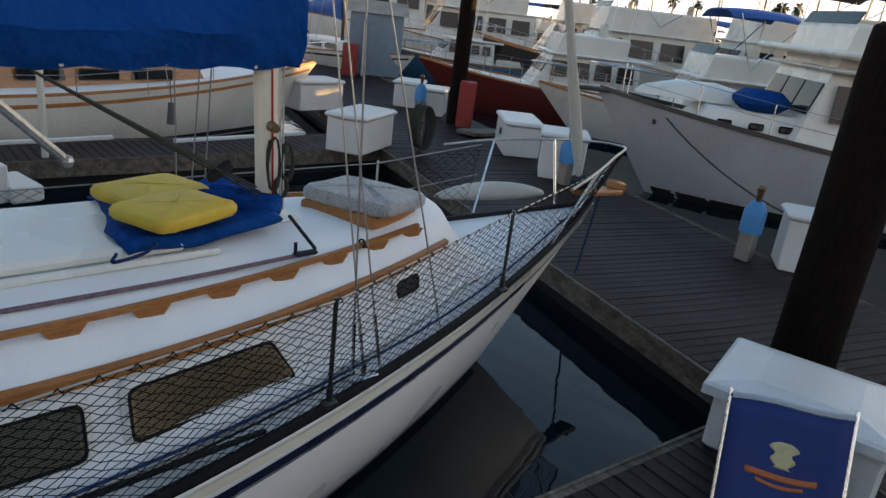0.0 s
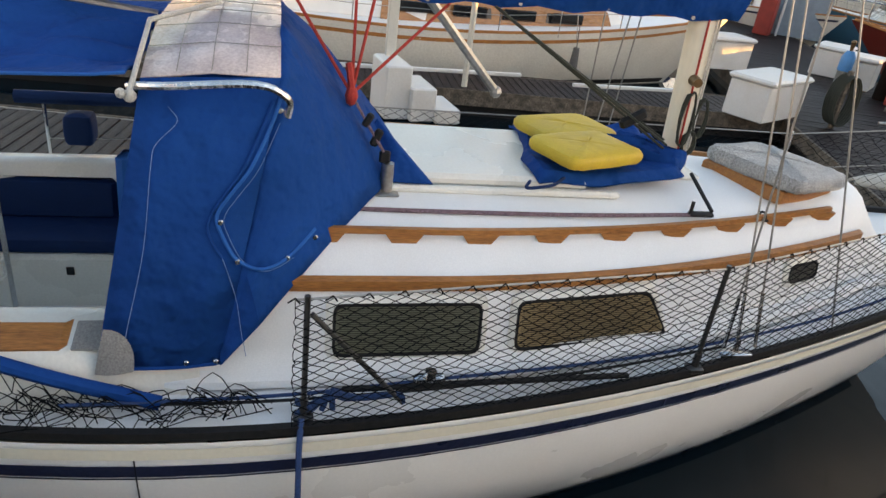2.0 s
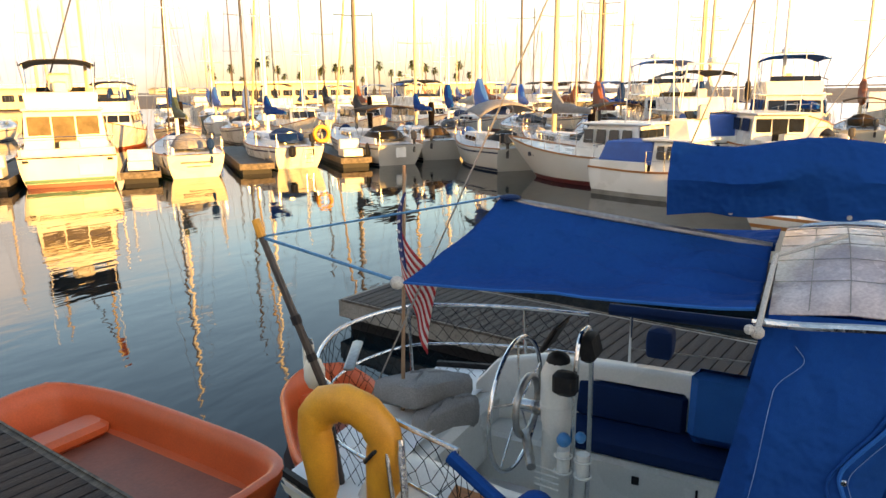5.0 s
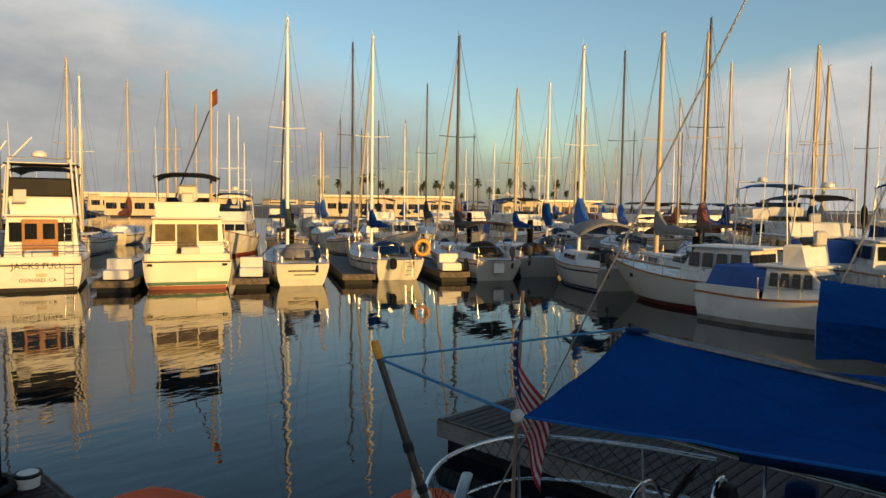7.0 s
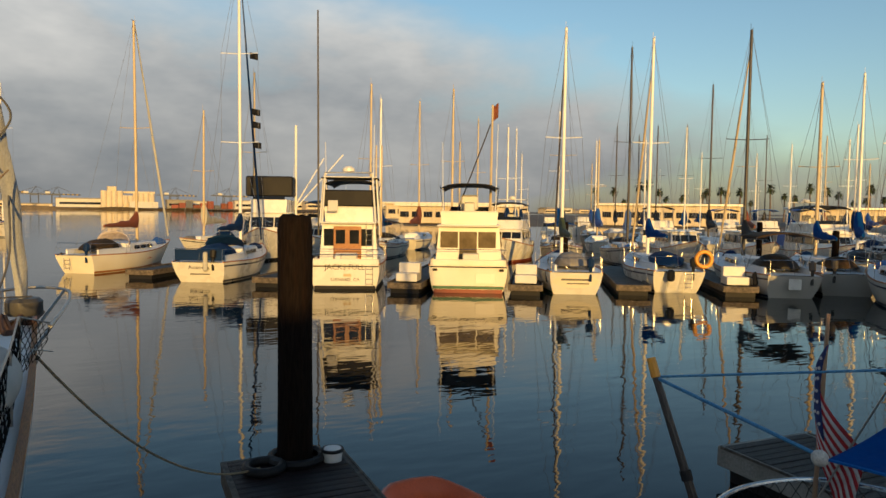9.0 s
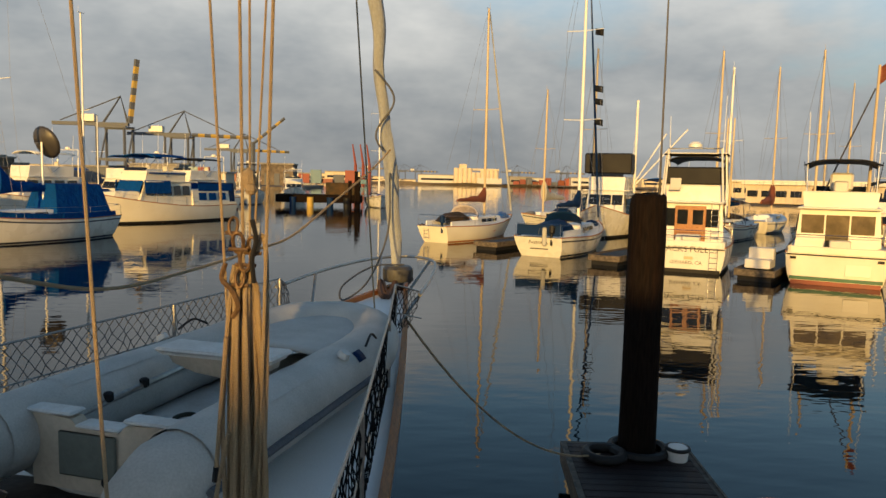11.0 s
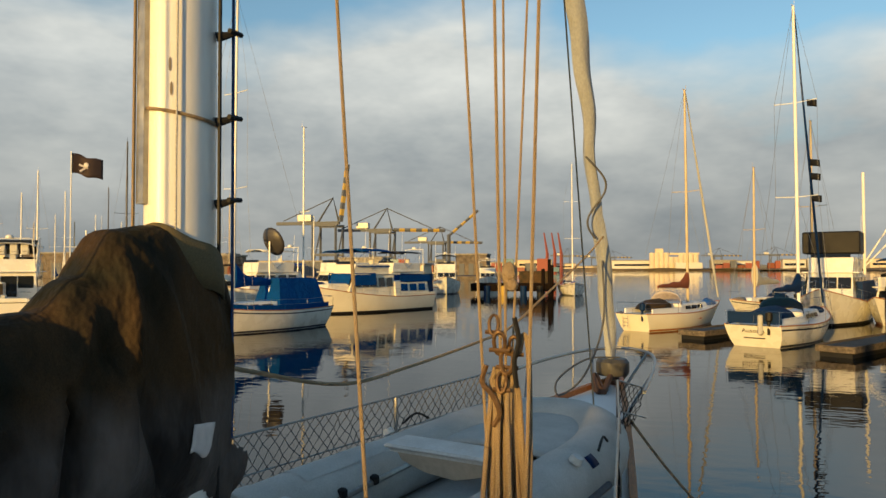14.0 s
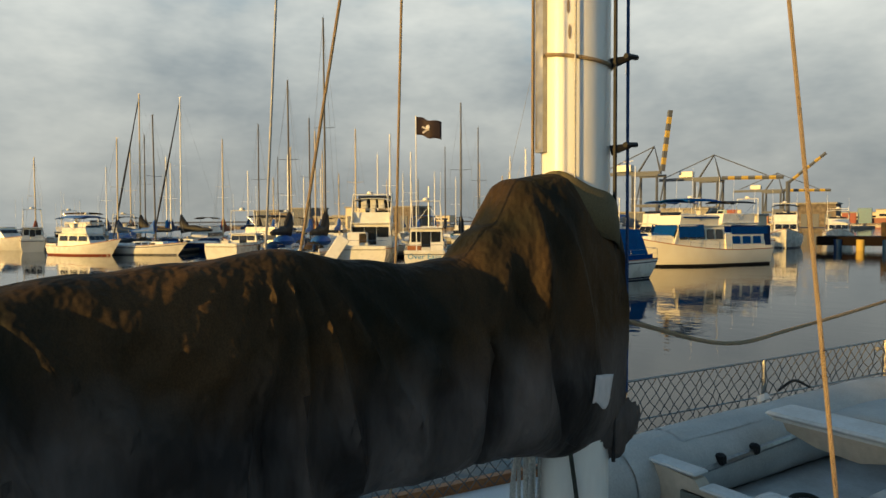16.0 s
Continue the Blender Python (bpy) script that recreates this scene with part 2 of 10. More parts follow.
PLASTIC = mat("dodger_clear_vinyl", (0.55, 0.49, 0.49), 0.25, grain=70, amount=0.2, big=6, stain=0.5, bump=0.04, bump_scale=12, col2=(0.3, 0.27, 0.3))
BOXW = mat("dock_box_white", (0.62, 0.62, 0.61), 0.4, grain=40, amount=0.06, big=2.4, stain=0.3, col2=(0.45, 0.42, 0.36))
BOXBLUE = mat("chair_fabric_blue", (0.008, 0.03, 0.16), 0.75, grain=240, amount=0.25, big=4, stain=0.3, bump=0.03)
CYAN = mat("pump_cover_blue", (0.03, 0.22, 0.50), 0.45, big=5, stain=0.3)
BROWNHULL = mat("hull_oxblood", (0.13, 0.022, 0.018), 0.35, big=1, stain=0.4)
TEALHULL = mat("hull_teal", (0.04, 0.14, 0.22), 0.4, big=1, stain=0.3)
GREENP = mat("boot_green", (0.03, 0.12, 0.06), 0.5, big=2, stain=0.5)
REDP = mat("boot_red", (0.22, 0.045, 0.02), 0.5, big=2, stain=0.5)
TARP = mat("tarp_blue", (0.02, 0.10, 0.38), 0.55, grain=80, amount=0.2, big=3, stain=0.4, bump=0.05, bump_scale=8)
RUST = mat("sail_cover_rust", (0.20, 0.055, 0.02), 0.75, big=3, stain=0.4)
FLAGR, FLAGW, FLAGB = mat("flag_red", (0.42, 0.025, 0.03), 0.8), mat("flag_white", (0.62, 0.58, 0.56), 0.8), mat("flag_navy", (0.015, 0.03, 0.13), 0.8)
LETTER = mat("letter_dark", (0.02, 0.02, 0.03), 0.5, amount=0.1)
LETTERB = mat("letter_blue", (0.02, 0.25, 0.55), 0.5, amount=0.1)
LETTERO = mat("letter_orange", (0.45, 0.12, 0.03), 0.6, amount=0.1)
CRANEY, CRANEG, CRANER = mat("crane_yellow", (0.45, 0.31, 0.06), 0.7), mat("crane_grey", (0.10, 0.11, 0.13), 0.7), mat("crane_red", (0.26, 0.07, 0.045), 0.7)
BUILD = mat("building_cream", (0.62, 0.53, 0.38), 0.8, grain=2, amount=0.1, big=0.1, stain=0.3, bump=0.0)
SHORE = mat("shore_rock", (0.16, 0.13, 0.10), 0.9, grain=0.8, amount=0.5, big=0.08, stain=0.5, bump=0.0)
LEAF = mat("palm_leaf", (0.05, 0.075, 0.03), 0.7, grain=3, amount=0.4, big=1, stain=0.5, bump=0.0)
BARK = mat("palm_trunk", (0.14, 0.10, 0.07), 0.9, grain=8, amount=0.3, bump=0.0)


def toned_below(m, z0, z1, col):
    """Turns a canvas to a second, streaked colour from the upper height down to the lower, along a ragged line."""
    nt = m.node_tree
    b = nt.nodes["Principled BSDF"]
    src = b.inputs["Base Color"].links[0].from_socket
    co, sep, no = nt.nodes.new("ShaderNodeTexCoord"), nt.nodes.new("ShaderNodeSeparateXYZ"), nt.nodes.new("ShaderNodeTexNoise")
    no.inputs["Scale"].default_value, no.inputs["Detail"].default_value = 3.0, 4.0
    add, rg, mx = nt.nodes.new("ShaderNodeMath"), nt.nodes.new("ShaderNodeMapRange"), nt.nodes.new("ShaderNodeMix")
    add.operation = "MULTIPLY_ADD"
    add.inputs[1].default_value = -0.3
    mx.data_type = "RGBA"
    # upright dark and pale streaks put the shading of folds into the colour
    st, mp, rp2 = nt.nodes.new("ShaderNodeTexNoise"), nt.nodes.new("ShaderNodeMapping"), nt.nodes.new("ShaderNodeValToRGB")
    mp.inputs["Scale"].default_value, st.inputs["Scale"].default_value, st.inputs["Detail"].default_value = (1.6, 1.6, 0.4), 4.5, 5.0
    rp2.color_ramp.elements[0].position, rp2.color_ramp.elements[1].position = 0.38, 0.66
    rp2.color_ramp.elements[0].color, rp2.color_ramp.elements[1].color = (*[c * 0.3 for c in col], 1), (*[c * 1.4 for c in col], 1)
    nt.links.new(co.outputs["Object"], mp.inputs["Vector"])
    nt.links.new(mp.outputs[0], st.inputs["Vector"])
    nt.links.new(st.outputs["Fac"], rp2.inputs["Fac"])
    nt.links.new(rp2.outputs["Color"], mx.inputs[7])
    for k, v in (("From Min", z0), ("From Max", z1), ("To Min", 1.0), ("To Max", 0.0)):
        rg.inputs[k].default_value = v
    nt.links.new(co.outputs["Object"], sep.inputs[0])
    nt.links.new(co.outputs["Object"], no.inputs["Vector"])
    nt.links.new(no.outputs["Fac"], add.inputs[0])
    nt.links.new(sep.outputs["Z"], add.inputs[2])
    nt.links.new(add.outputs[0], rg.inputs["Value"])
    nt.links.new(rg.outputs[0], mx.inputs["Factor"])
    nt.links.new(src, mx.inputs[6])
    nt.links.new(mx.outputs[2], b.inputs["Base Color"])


# contrast of brown and near-black stands for lit and shaded folds
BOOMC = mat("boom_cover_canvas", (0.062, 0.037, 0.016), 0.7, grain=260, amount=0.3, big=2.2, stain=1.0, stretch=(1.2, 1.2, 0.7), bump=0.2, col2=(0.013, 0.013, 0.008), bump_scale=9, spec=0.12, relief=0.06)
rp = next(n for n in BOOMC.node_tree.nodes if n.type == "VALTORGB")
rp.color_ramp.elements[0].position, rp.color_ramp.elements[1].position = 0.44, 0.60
# greyer towards the bottom of the cover
toned_below(BOOMC, 2.84, 2.98, (0.088, 0.075, 0.068))


def water_material():
    m = bpy.data.materials.new("harbour_water")
    m.use_nodes = True
    nt = m.node_tree
    b = nt.nodes["Principled BSDF"]
    b.inputs["Base Color"].default_value = (0.002, 0.008, 0.012, 1)
    b.inputs["Roughness"].default_value, b.inputs["IOR"].default_value = 0.02, 1.33
    b.inputs["Specular IOR Level"].default_value = 0.4
    co = nt.nodes.new("ShaderNodeTexCoord")
    mp = nt.nodes.new("ShaderNodeMapping")
    mp.inputs["Rotation"].default_value, mp.inputs["Scale"].default_value = (0, 0, 0.7), (1, 2.4, 1)
    n1, n2 = nt.nodes.new("ShaderNodeTexNoise"), nt.nodes.new("ShaderNodeTexNoise")
    n1.inputs["Scale"].default_value, n1.inputs["Detail"].default_value = 1.1, 2.0
    n2.inputs["Scale"].default_value, n2.inputs["Detail"].default_value = 0.14, 2.0
    b1, b2 = nt.nodes.new("ShaderNodeBump"), nt.nodes.new("ShaderNodeBump")
    b1.inputs["Strength"].default_value, b1.inputs["Distance"].default_value = 0.10, 0.06
    b2.inputs["Strength"].default_value, b2.inputs["Distance"].default_value = 0.10, 0.2
    nt.links.new(co.outputs["Object"], mp.inputs["Vector"])
    for n in (n1, n2):
        nt.links.new(mp.outputs[0], n.inputs["Vector"])
    nt.links.new(n1.outputs["Fac"], b1.inputs["Height"])
    nt.links.new(n2.outputs["Fac"], b2.inputs["Height"])
    nt.links.new(b2.outputs[0], b1.inputs["Normal"])
    nt.links.new(b1.outputs[0], b.inputs["Normal"])
    return m


WATER = water_material()


# ---- mesh building ----
class Shape:
    """Collects boxes, tubes, lofts and sheets into one mesh."""

    def __init__(self):
        self.v, self.f = [], []

    def put(self, verts, faces):
        n = len(self.v)
        self.v += [tuple(p) for p in verts]
        self.f += [tuple(i + n for i in f) for f in faces]
        return self

    def box(self, c, s, rot=(0, 0, 0), bev=0.0, taper=1.0):
        """A box with chamfered edges, centred at c; taper: how much of its width is left at the top."""
        x, y, z = (a / 2 for a in s)
        m = Matrix.Translation(c) @ Euler([radians(a) for a in rot]).to_matrix().to_4x4()
        b = min(bev, x * 0.9, y * 0.9, z * 0.9)
        if b <= 0:
            vs = [(i * x, j * y, k * z) for k in (-1, 1) for j in (-1, 1) for i in (-1, 1)]
            fs = [(0, 2, 3, 1), (4, 5, 7, 6), (0, 1, 5, 4), (2, 6, 7, 3), (0, 4, 6, 2), (1, 3, 7, 5)]
        else:
            def ring(hx, hy, hz):
                return [(hx, hy - b, hz), (hx - b, hy, hz), (b - hx, hy, hz), (-hx, hy - b, hz), (-hx, b - hy, hz), (b - hx, -hy, hz), (hx - b, -hy, hz), (hx, b - hy, hz)]
            vs = ring(x - b, y - b, -z) + ring(x, y, b - z) + ring(x, y, z - b) + ring(x - b, y - b, z)
            fs = [(7, 6, 5, 4, 3, 2, 1, 0), (24, 25, 26, 27, 28, 29, 30, 31)]
            fs += [(r * 8 + i, r * 8 + (i + 1) % 8, r * 8 + 8 + (i + 1) % 8, r * 8 + 8 + i) for r in range(3) for i in range(8)]
        if taper != 1.0:
            vs = [(p[0] * (taper if p[2] > 0 else 1), p[1] * (taper if p[2] > 0 else 1), p[2]) for p in vs]
        return self.put([m @ Vector(p) for p in vs], fs)

    def tube(self, pts, r, n=6, caps=True, ends=None):
        """A round bar along points; r: one radius, or one for each point."""
        pts = [Vector(p) for p in pts]
        rs = [r] * len(pts) if isinstance(r, (int, float)) else list(r)
        vs, up = [], None
        for i, p in enumerate(pts):
            d = (pts[min(i + 1, len(pts) - 1)] - pts[max(i - 1, 0)]).normalized()
            if up is None:
                up = Vector((0, 0, 1)) if abs(d.z) < 0.9 else Vector((1, 0, 0))
            s = d.cross(up).normalized()
            up = s.cross(d).normalized()
            vs += [p + rs[i] * (math.cos(a) * s + math.sin(a) * up) for a in (2 * math.pi * k / n for k in range(n))]
        fs = [(i * n + k, i * n + (k + 1) % n, (i + 1) * n + (k + 1) % n, (i + 1) * n + k) for i in range(len(pts) - 1) for k in range(n)]
        if caps:
            fs += [tuple(range(n - 1, -1, -1)), tuple(range((len(pts) - 1) * n, len(pts) * n))]
        return self.put(vs, fs)

    def loft(self, rings, closed=True, caps=True):
        """Skin through rings of equally many points."""
        n = len(rings[0])
        m = n if closed else n - 1
        fs = [(i * n + k, i * n + (k + 1) % n, (i + 1) * n + (k + 1) % n, (i + 1) * n + k) for i in range(len(rings) - 1) for k in range(m)]
        if caps and closed:
            fs += [tuple(range(n - 1, -1, -1)), tuple(range((len(rings) - 1) * n, len(rings) * n))]
        return self.put([p for r in rings for p in r], fs)

    def grid(self, fn, nu, nv):
        """A sheet fn(u, v), u and v from 0 to 1."""
        vs = [fn(i / nu, j / nv) for i in range(nu + 1) for j in range(nv + 1)]
        fs = [(i * (nv + 1) + j, (i + 1) * (nv + 1) + j, (i + 1) * (nv + 1) + j + 1, i * (nv + 1) + j + 1) for i in range(nu) for j in range(nv)]
        return self.put(vs, fs)

    def ball(self, c, r, n=10, s=(1, 1, 1)):
        rings = []
        for i in range(n // 2 + 1):
            a = math.pi * (0.02 + 0.96 * i / (n // 2))
            rings.append([(c[0] + r * s[0] * math.sin(a) * math.cos(b), c[1] + r * s[1] * math.sin(a) * math.sin(b), c[2] - r * s[2] * math.cos(a)) for b in (2 * math.pi * k / n for k in range(n))])
        return self.loft(rings)


ORIGIN = {}


def thing(name, at=(0, 0, 0), label="", category="", group="", kind=""):
    """A top-level thing: an Empty at its base; its parts are given in world places."""
    ob = new(name)
    ob.empty_display_size = 0.2
    ob.location = at
    ORIGIN[ob.name] = Vector(at)
    return tagged(ob, label, category, group, kind)


def part(name, shape, material, parent=None, label="", smooth=True, thick=0.0, bevel=0.0, kind="", angle=40):
    """Links a Shape as one mesh object under a thing or a part."""
    me = bpy.data.meshes.new(name)
    o = ORIGIN[parent.name] if parent else Vector((0, 0, 0))
    vs = np.array(shape.v, dtype=float) - np.array(o)
    me.from_pydata(vs.tolist(), [], shape.f)
    bm = bmesh.new()
    bm.from_mesh(me)
    bmesh.ops.recalc_face_normals(bm, faces=bm.faces)
    bm.to_mesh(me)
    bm.free()
    me.materials.append(material)
    if smooth:
        me.shade_smooth()
        me.set_sharp_from_angle(angle=radians(angle))
    ob = new(name, me)
    ob.parent = parent
    if parent:
        ORIGIN[ob.name] = o
    if thick:
        md = ob.modifiers.new("thickness", "SOLIDIFY")
        md.thickness, md.offset = thick, 0.0
    if bevel:
        md = ob.modifiers.new("edges", "BEVEL")
        md.width, md.segments, md.limit_method = bevel, 2, "ANGLE"
    return tagged(ob, label=label, kind=kind)


def solo(name, shape, material, label, category, group="", kind="", **kw):
    """A thing of one mesh."""
    return tagged(part(name, shape, material, None, **kw), label, category, group, kind)


def sag(a, b, drop, n=10):
    """Points of a hanging line."""
    a, b = Vector(a), Vector(b)
    return [a.lerp(b, i / n) - Vector((0, 0, drop * 4 * (i / n) * (1 - i / n))) for i in range(n + 1)]


def curve(pts, n=6):
    """A smooth line through points."""
    p = [Vector(q) for q in pts]
    p = [2 * p[0] - p[1]] + p + [2 * p[-1] - p[-2]]
    out = []
    for i in range(1, len(p) - 2):
        for k in range(n):
            t = k / n
            out.append(0.5 * (2 * p[i] + (p[i + 1] - p[i - 1]) * t + (2 * p[i - 1] - 5 * p[i] + 4 * p[i + 1] - p[i + 2]) * t * t + (3 * p[i] - p[i - 1] - 3 * p[i + 1] + p[i + 2]) * t ** 3))
    return out + [p[-2]]


def lettering(name, text, size, m, material, parent, extrude=0.004):
    """Words as a mesh, in the built-in font."""
    c = bpy.data.curves.new(name, "FONT")
    c.body, c.size, c.align_x, c.extrude, c.resolution_u = text, size, "CENTER", extrude, 2
    tmp = bpy.data.objects.new(name, c)
    me = bpy.data.meshes.new_from_object(tmp)
    bpy.data.objects.remove(tmp)
    me.transform(m)
    me.materials.clear()
    me.materials.append(material)
    ob = new(name, me)
    ob.parent = parent
    return ob


class Hull:
    """Lines of a boat: bow towards +y, waterline at z = 0, centred on x = 0."""

    def __init__(self, L, B, fs, fb, tw=0.7, smax=0.35, p=1.9, rake=0.9, srake=-0.3, depth=0.45, e=0.5, g=1.25, low=0.0, lowat=0.3):
        self.L, self.B, self.fs, self.fb, self.tw, self.smax, self.p = L, B, fs, fb, tw, smax, p
        self.rake, self.srake, self.depth, self.e, self.g, self.low, self.lowat = rake, srake, depth, e, g, low, lowat

    def half(self, s):
        if s < self.smax:
            k = self.tw + (1 - self.tw) * math.sin(math.pi / 2 * s / self.smax)
        else:
            k = 1 - ((s - self.smax) / (1 - self.smax)) ** self.p
        return max(k, 0.0) * self.B / 2

    def sheer(self, s):
        k = max(0.0, (s - self.lowat) / (1 - self.lowat))
        j = max(0.0, (self.lowat - s) / self.lowat) if self.lowat else 0
        return self.fs - self.low * (1 - j) + (self.fb - self.fs + self.low) * k * k

    def at(self, s, a, out=0.0):
        """A place on the starboard side: s from stern to bow, a from 0 (deck edge) to 1 (keel)."""
        sh, t = self.sheer(s), a * math.pi / 2
        z = sh - (sh + self.depth) * math.sin(t) ** self.g
        x = self.half(s) * max(math.cos(t), 0) ** self.e
        k = (sh - z) / sh
        y0, y1 = -self.L / 2 + self.srake * k, self.L / 2 - self.rake * k
        return Vector((x + out, y0 + (y1 - y0) * s, z))

    def at_z(self, s, z, out=0.0):
        sh = self.sheer(s)
        q = min(max((sh - z) / (sh + self.depth), 0), 1) ** (1 / self.g)
        return self.at(s, math.asin(q) / (math.pi / 2), out)

    def edge(self, s, inset=0.0, up=0.0):
        p = self.at(s, 0)
        return Vector((max(p.x - inset, 0), p.y, p.z + up))

    def skin(self, ns=28, na=12):
        sh = Shape()
        rings = []
        for i in range(ns + 1):
            s = i / ns
            r = [self.at(s, j / na) for j in range(na + 1)]
            rings.append(r + [Vector((-p.x, p.y, p.z)) for p in reversed(r[:-1])])
        sh.loft(rings, closed=False, caps=False)
        n = 2 * na + 1
        sh.f.append(tuple(range(n)))
        return sh

    def deck(self, ns=28, inset=0.02, camber=0.06, up=0.0, s0=0.0, s1=1.0):
        def fn(u, v):
            s = s0 + (s1 - s0) * u
            p = self.edge(s, inset)
            x = p.x * (2 * v - 1)
            return (x, p.y, p.z + up + camber * (1 - (2 * v - 1) ** 2) * min(1, self.half(s) / (self.B / 2)))
        return Shape().grid(fn, ns, 8)

    def band(self, z0, z1, s0=0.0, s1=1.0, out=0.006, n=30, from_deck=True):
        """A stripe along both sides, z0 to z1 below the deck edge (or heights), one strip a side."""
        sh = Shape()
        for side in (1, -1):
            rows = []
            for i in range(n + 1):
                s = s0 + (s1 - s0) * i / n
                t = self.sheer(s)
                za, zb = (t - z0, t - z1) if from_deck else (z0, z1)
                row = []
                for z in (za, (za + zb) / 2, zb):
                    p = self.at_z(s, z, out)
                    row.append((p.x * side, p.y, p.z))
                rows.append(row)
            sh.loft(rows, closed=False, caps=False)
        return sh

    def rail(self, h, w, s0=0.0, s1=1.0, inset=0.0, up=0.0, n=40):
        """A solid bar along the deck edge, both sides."""
        sh = Shape()
        for side in (1, -1):
            rings = []
            for i in range(n + 1):
                p = self.edge(s0 + (s1 - s0) * i / n, inset, up)
                x0, x1 = p.x, max(p.x - w, 0)
                rings.append([(side * x, p.y, z) for x, z in ((x0, p.z), (x0, p.z + h), (x1, p.z + h), (x1, p.z))])
            sh.loft(rings)
        return sh


# ---- water and docks ----
solo("water", Shape().put([(-3000, -3000, 0), (3000, -3000, 0), (3000, 3000, 0), (-3000, 3000, 0)], [(0, 1, 2, 3)]), WATER, "calm dark green harbour water mirroring boats and sky", "water", kind="structure", smooth=False)

DOCK_Z = 0.45


def finger(name, a, b, w0, w1, label, tilt=0.0):
    """A floating finger dock from a to b: float, side beams and an end beam; its planks follow later."""
    a, b = Vector((*a, 0)), Vector((*b, 0))
    d = (b - a).normalized()
    r = Vector((d.y, -d.x, 0))
    ob = thing(name, a, label, "dock", kind="structure")
    def quad(p0, p1, h0, h1, z0, z1, sh):
        sh.loft([[p0 - r * h0 + Vector((0, 0, z0)), p0 + r * h0 + Vector((0, 0, z0)), p0 + r * h0 + Vector((0, 0, z1)), p0 - r * h0 + Vector((0, 0, z1))],
                 [p1 - r * h1 + Vector((0, 0, z0)), p1 + r * h1 + Vector((0, 0, z0)), p1 + r * h1 + Vector((0, 0, z1)), p1 - r * h1 + Vector((0, 0, z1))]])
        return sh
    part("float", quad(a + d * 0.05, b - d * 0.05, w0 / 2 - 0.06, w1 / 2 - 0.06, -0.3, DOCK_Z - 0.05, Shape()), BLACK, ob, smooth=False)
    for side in (-1, 1):
        sh = Shape()
        o0, o1 = r * side * (w0 / 2 + 0.03), r * side * (w1 / 2 + 0.03)
        sh.loft([[p + o + r * k * 0.03 + Vector((0, 0, z)) for k, z in ((-1, 0.2), (1, 0.2), (1, DOCK_Z - 0.004), (-1, DOCK_Z - 0.004))] for p, o in ((a, o0), (b, o1))])
        part("side_beam", sh, PLANKB, ob, smooth=False)
        edge = Shape()
        edge.loft([[p + o + r * k * 0.012 + r * side * 0.03 + Vector((0, 0, z)) for k, z in ((-1, DOCK_Z - 0.02), (1, DOCK_Z - 0.02), (1, DOCK_Z + 0.012), (-1, DOCK_Z + 0.012))] for p, o in ((a, o0), (b, o1))])
        part("edge_strip", edge, PLANKB, ob, smooth=False)
    end = Shape()
    end.box(b + d * 0.03 + Vector((0, 0, 0.32)), (w1 + 0.12, 0.06, 0.25), rot=(0, 0, math.degrees(math.atan2(d.y, d.x)) - 90), bev=0.008)
    part("end_beam", end, PLANKB, ob, smooth=False)
    return ob


FING = finger("finger_dock_near", (0.58, -6.2), (2.6, 9.65), 1.3, 1.3, "dark wet timber finger dock between two sailboats")
FING2 = finger("finger_dock_far", (7.1, -0.6), (8.27, 7.1), 1.42, 1.42, "dark plank float with pale concrete edge")
for ch in FING2.children:
    if ch.name.startswith(("side_beam", "end_beam")):
        ch.data.materials[0] = CONC
FING3 = finger("finger_dock_pale", (11.0, -8.0), (12.0, 6.5), 1.2, 1.2, "weathered pale timber finger dock beside a wooden boat")
MAIN = finger("main_dock", (-9.0, -2.9), (27.0, -15.6), 3.0, 4.2, "wide dark wet plank walkway of the marina")


def pile(at, r, z, label, lean=(0, 0)):
    sh = Shape()
    rings = []
    rnd = random.Random(int(at[0] * 100))
    for i, (zz, k) in enumerate(((-1.5, 1.04), (0.2, 1.03), (1.0, 1.0), (1.8, 0.985), (z - 0.5, 0.97), (z - 0.12, 0.96), (z - 0.03, 0.9), (z, 0.74))):
        rings.append([(at[0] + lean[0] * zz + r * k * (1 + 0.025 * rnd.uniform(-1, 1)) * math.cos(a), at[1] + lean[1] * zz + r * k * (1 + 0.025 * rnd.uniform(-1, 1)) * math.sin(a), zz + (0.02 * rnd.uniform(-1, 1) if i > 4 else 0)) for a in (2 * math.pi * j / 22 for j in range(22))])
    sh.loft(rings)
    return solo("mooring_post", sh, PILE, label, "pile", group="timber mooring piles", angle=60)


pile((2.68, 9.45), 0.205, 3.33, "dark creosoted timber pile at the end of a finger dock")
pile((1.6, -6.1), 0.29, 3.55, "thick dark creosoted timber pile beside a white dock box", lean=(0.0, 0.0))
pile((12.4, -11.7), 0.2, 4.1, "dark timber pile beside a red post")

# ---- the sailboat alongside ----
H1 = Hull(9.55, 3.14, 1.03, 1.47, tw=0.64, smax=0.31, p=1.78, rake=1.5, srake=0.55, depth=0.5, lowat=0.3)
B1 = Vector((3.8, -0.625, 0))


def w1(p):
    """From the boat's own lines to the world: its bow points to -y."""
    return Vector((B1.x - p[0], B1.y - p[1], p[2]))


def to1(sh):
    sh.v = [tuple(w1(p)) for p in sh.v]
    return sh


boat = thing("sailboat", B1, "white sailboat with navy stripe, blue canvas and netted rails", "sailboat")
part("hull", to1(H1.skin(40, 16)), HULLW, boat, "glossy white hull")
part("stripe", to1(H1.band(0.13, 0.20, 0.02, 0.99)), NAVY, boat, "navy hull stripe")
from mathutils.bvhtree import BVHTree

CL = 3.8


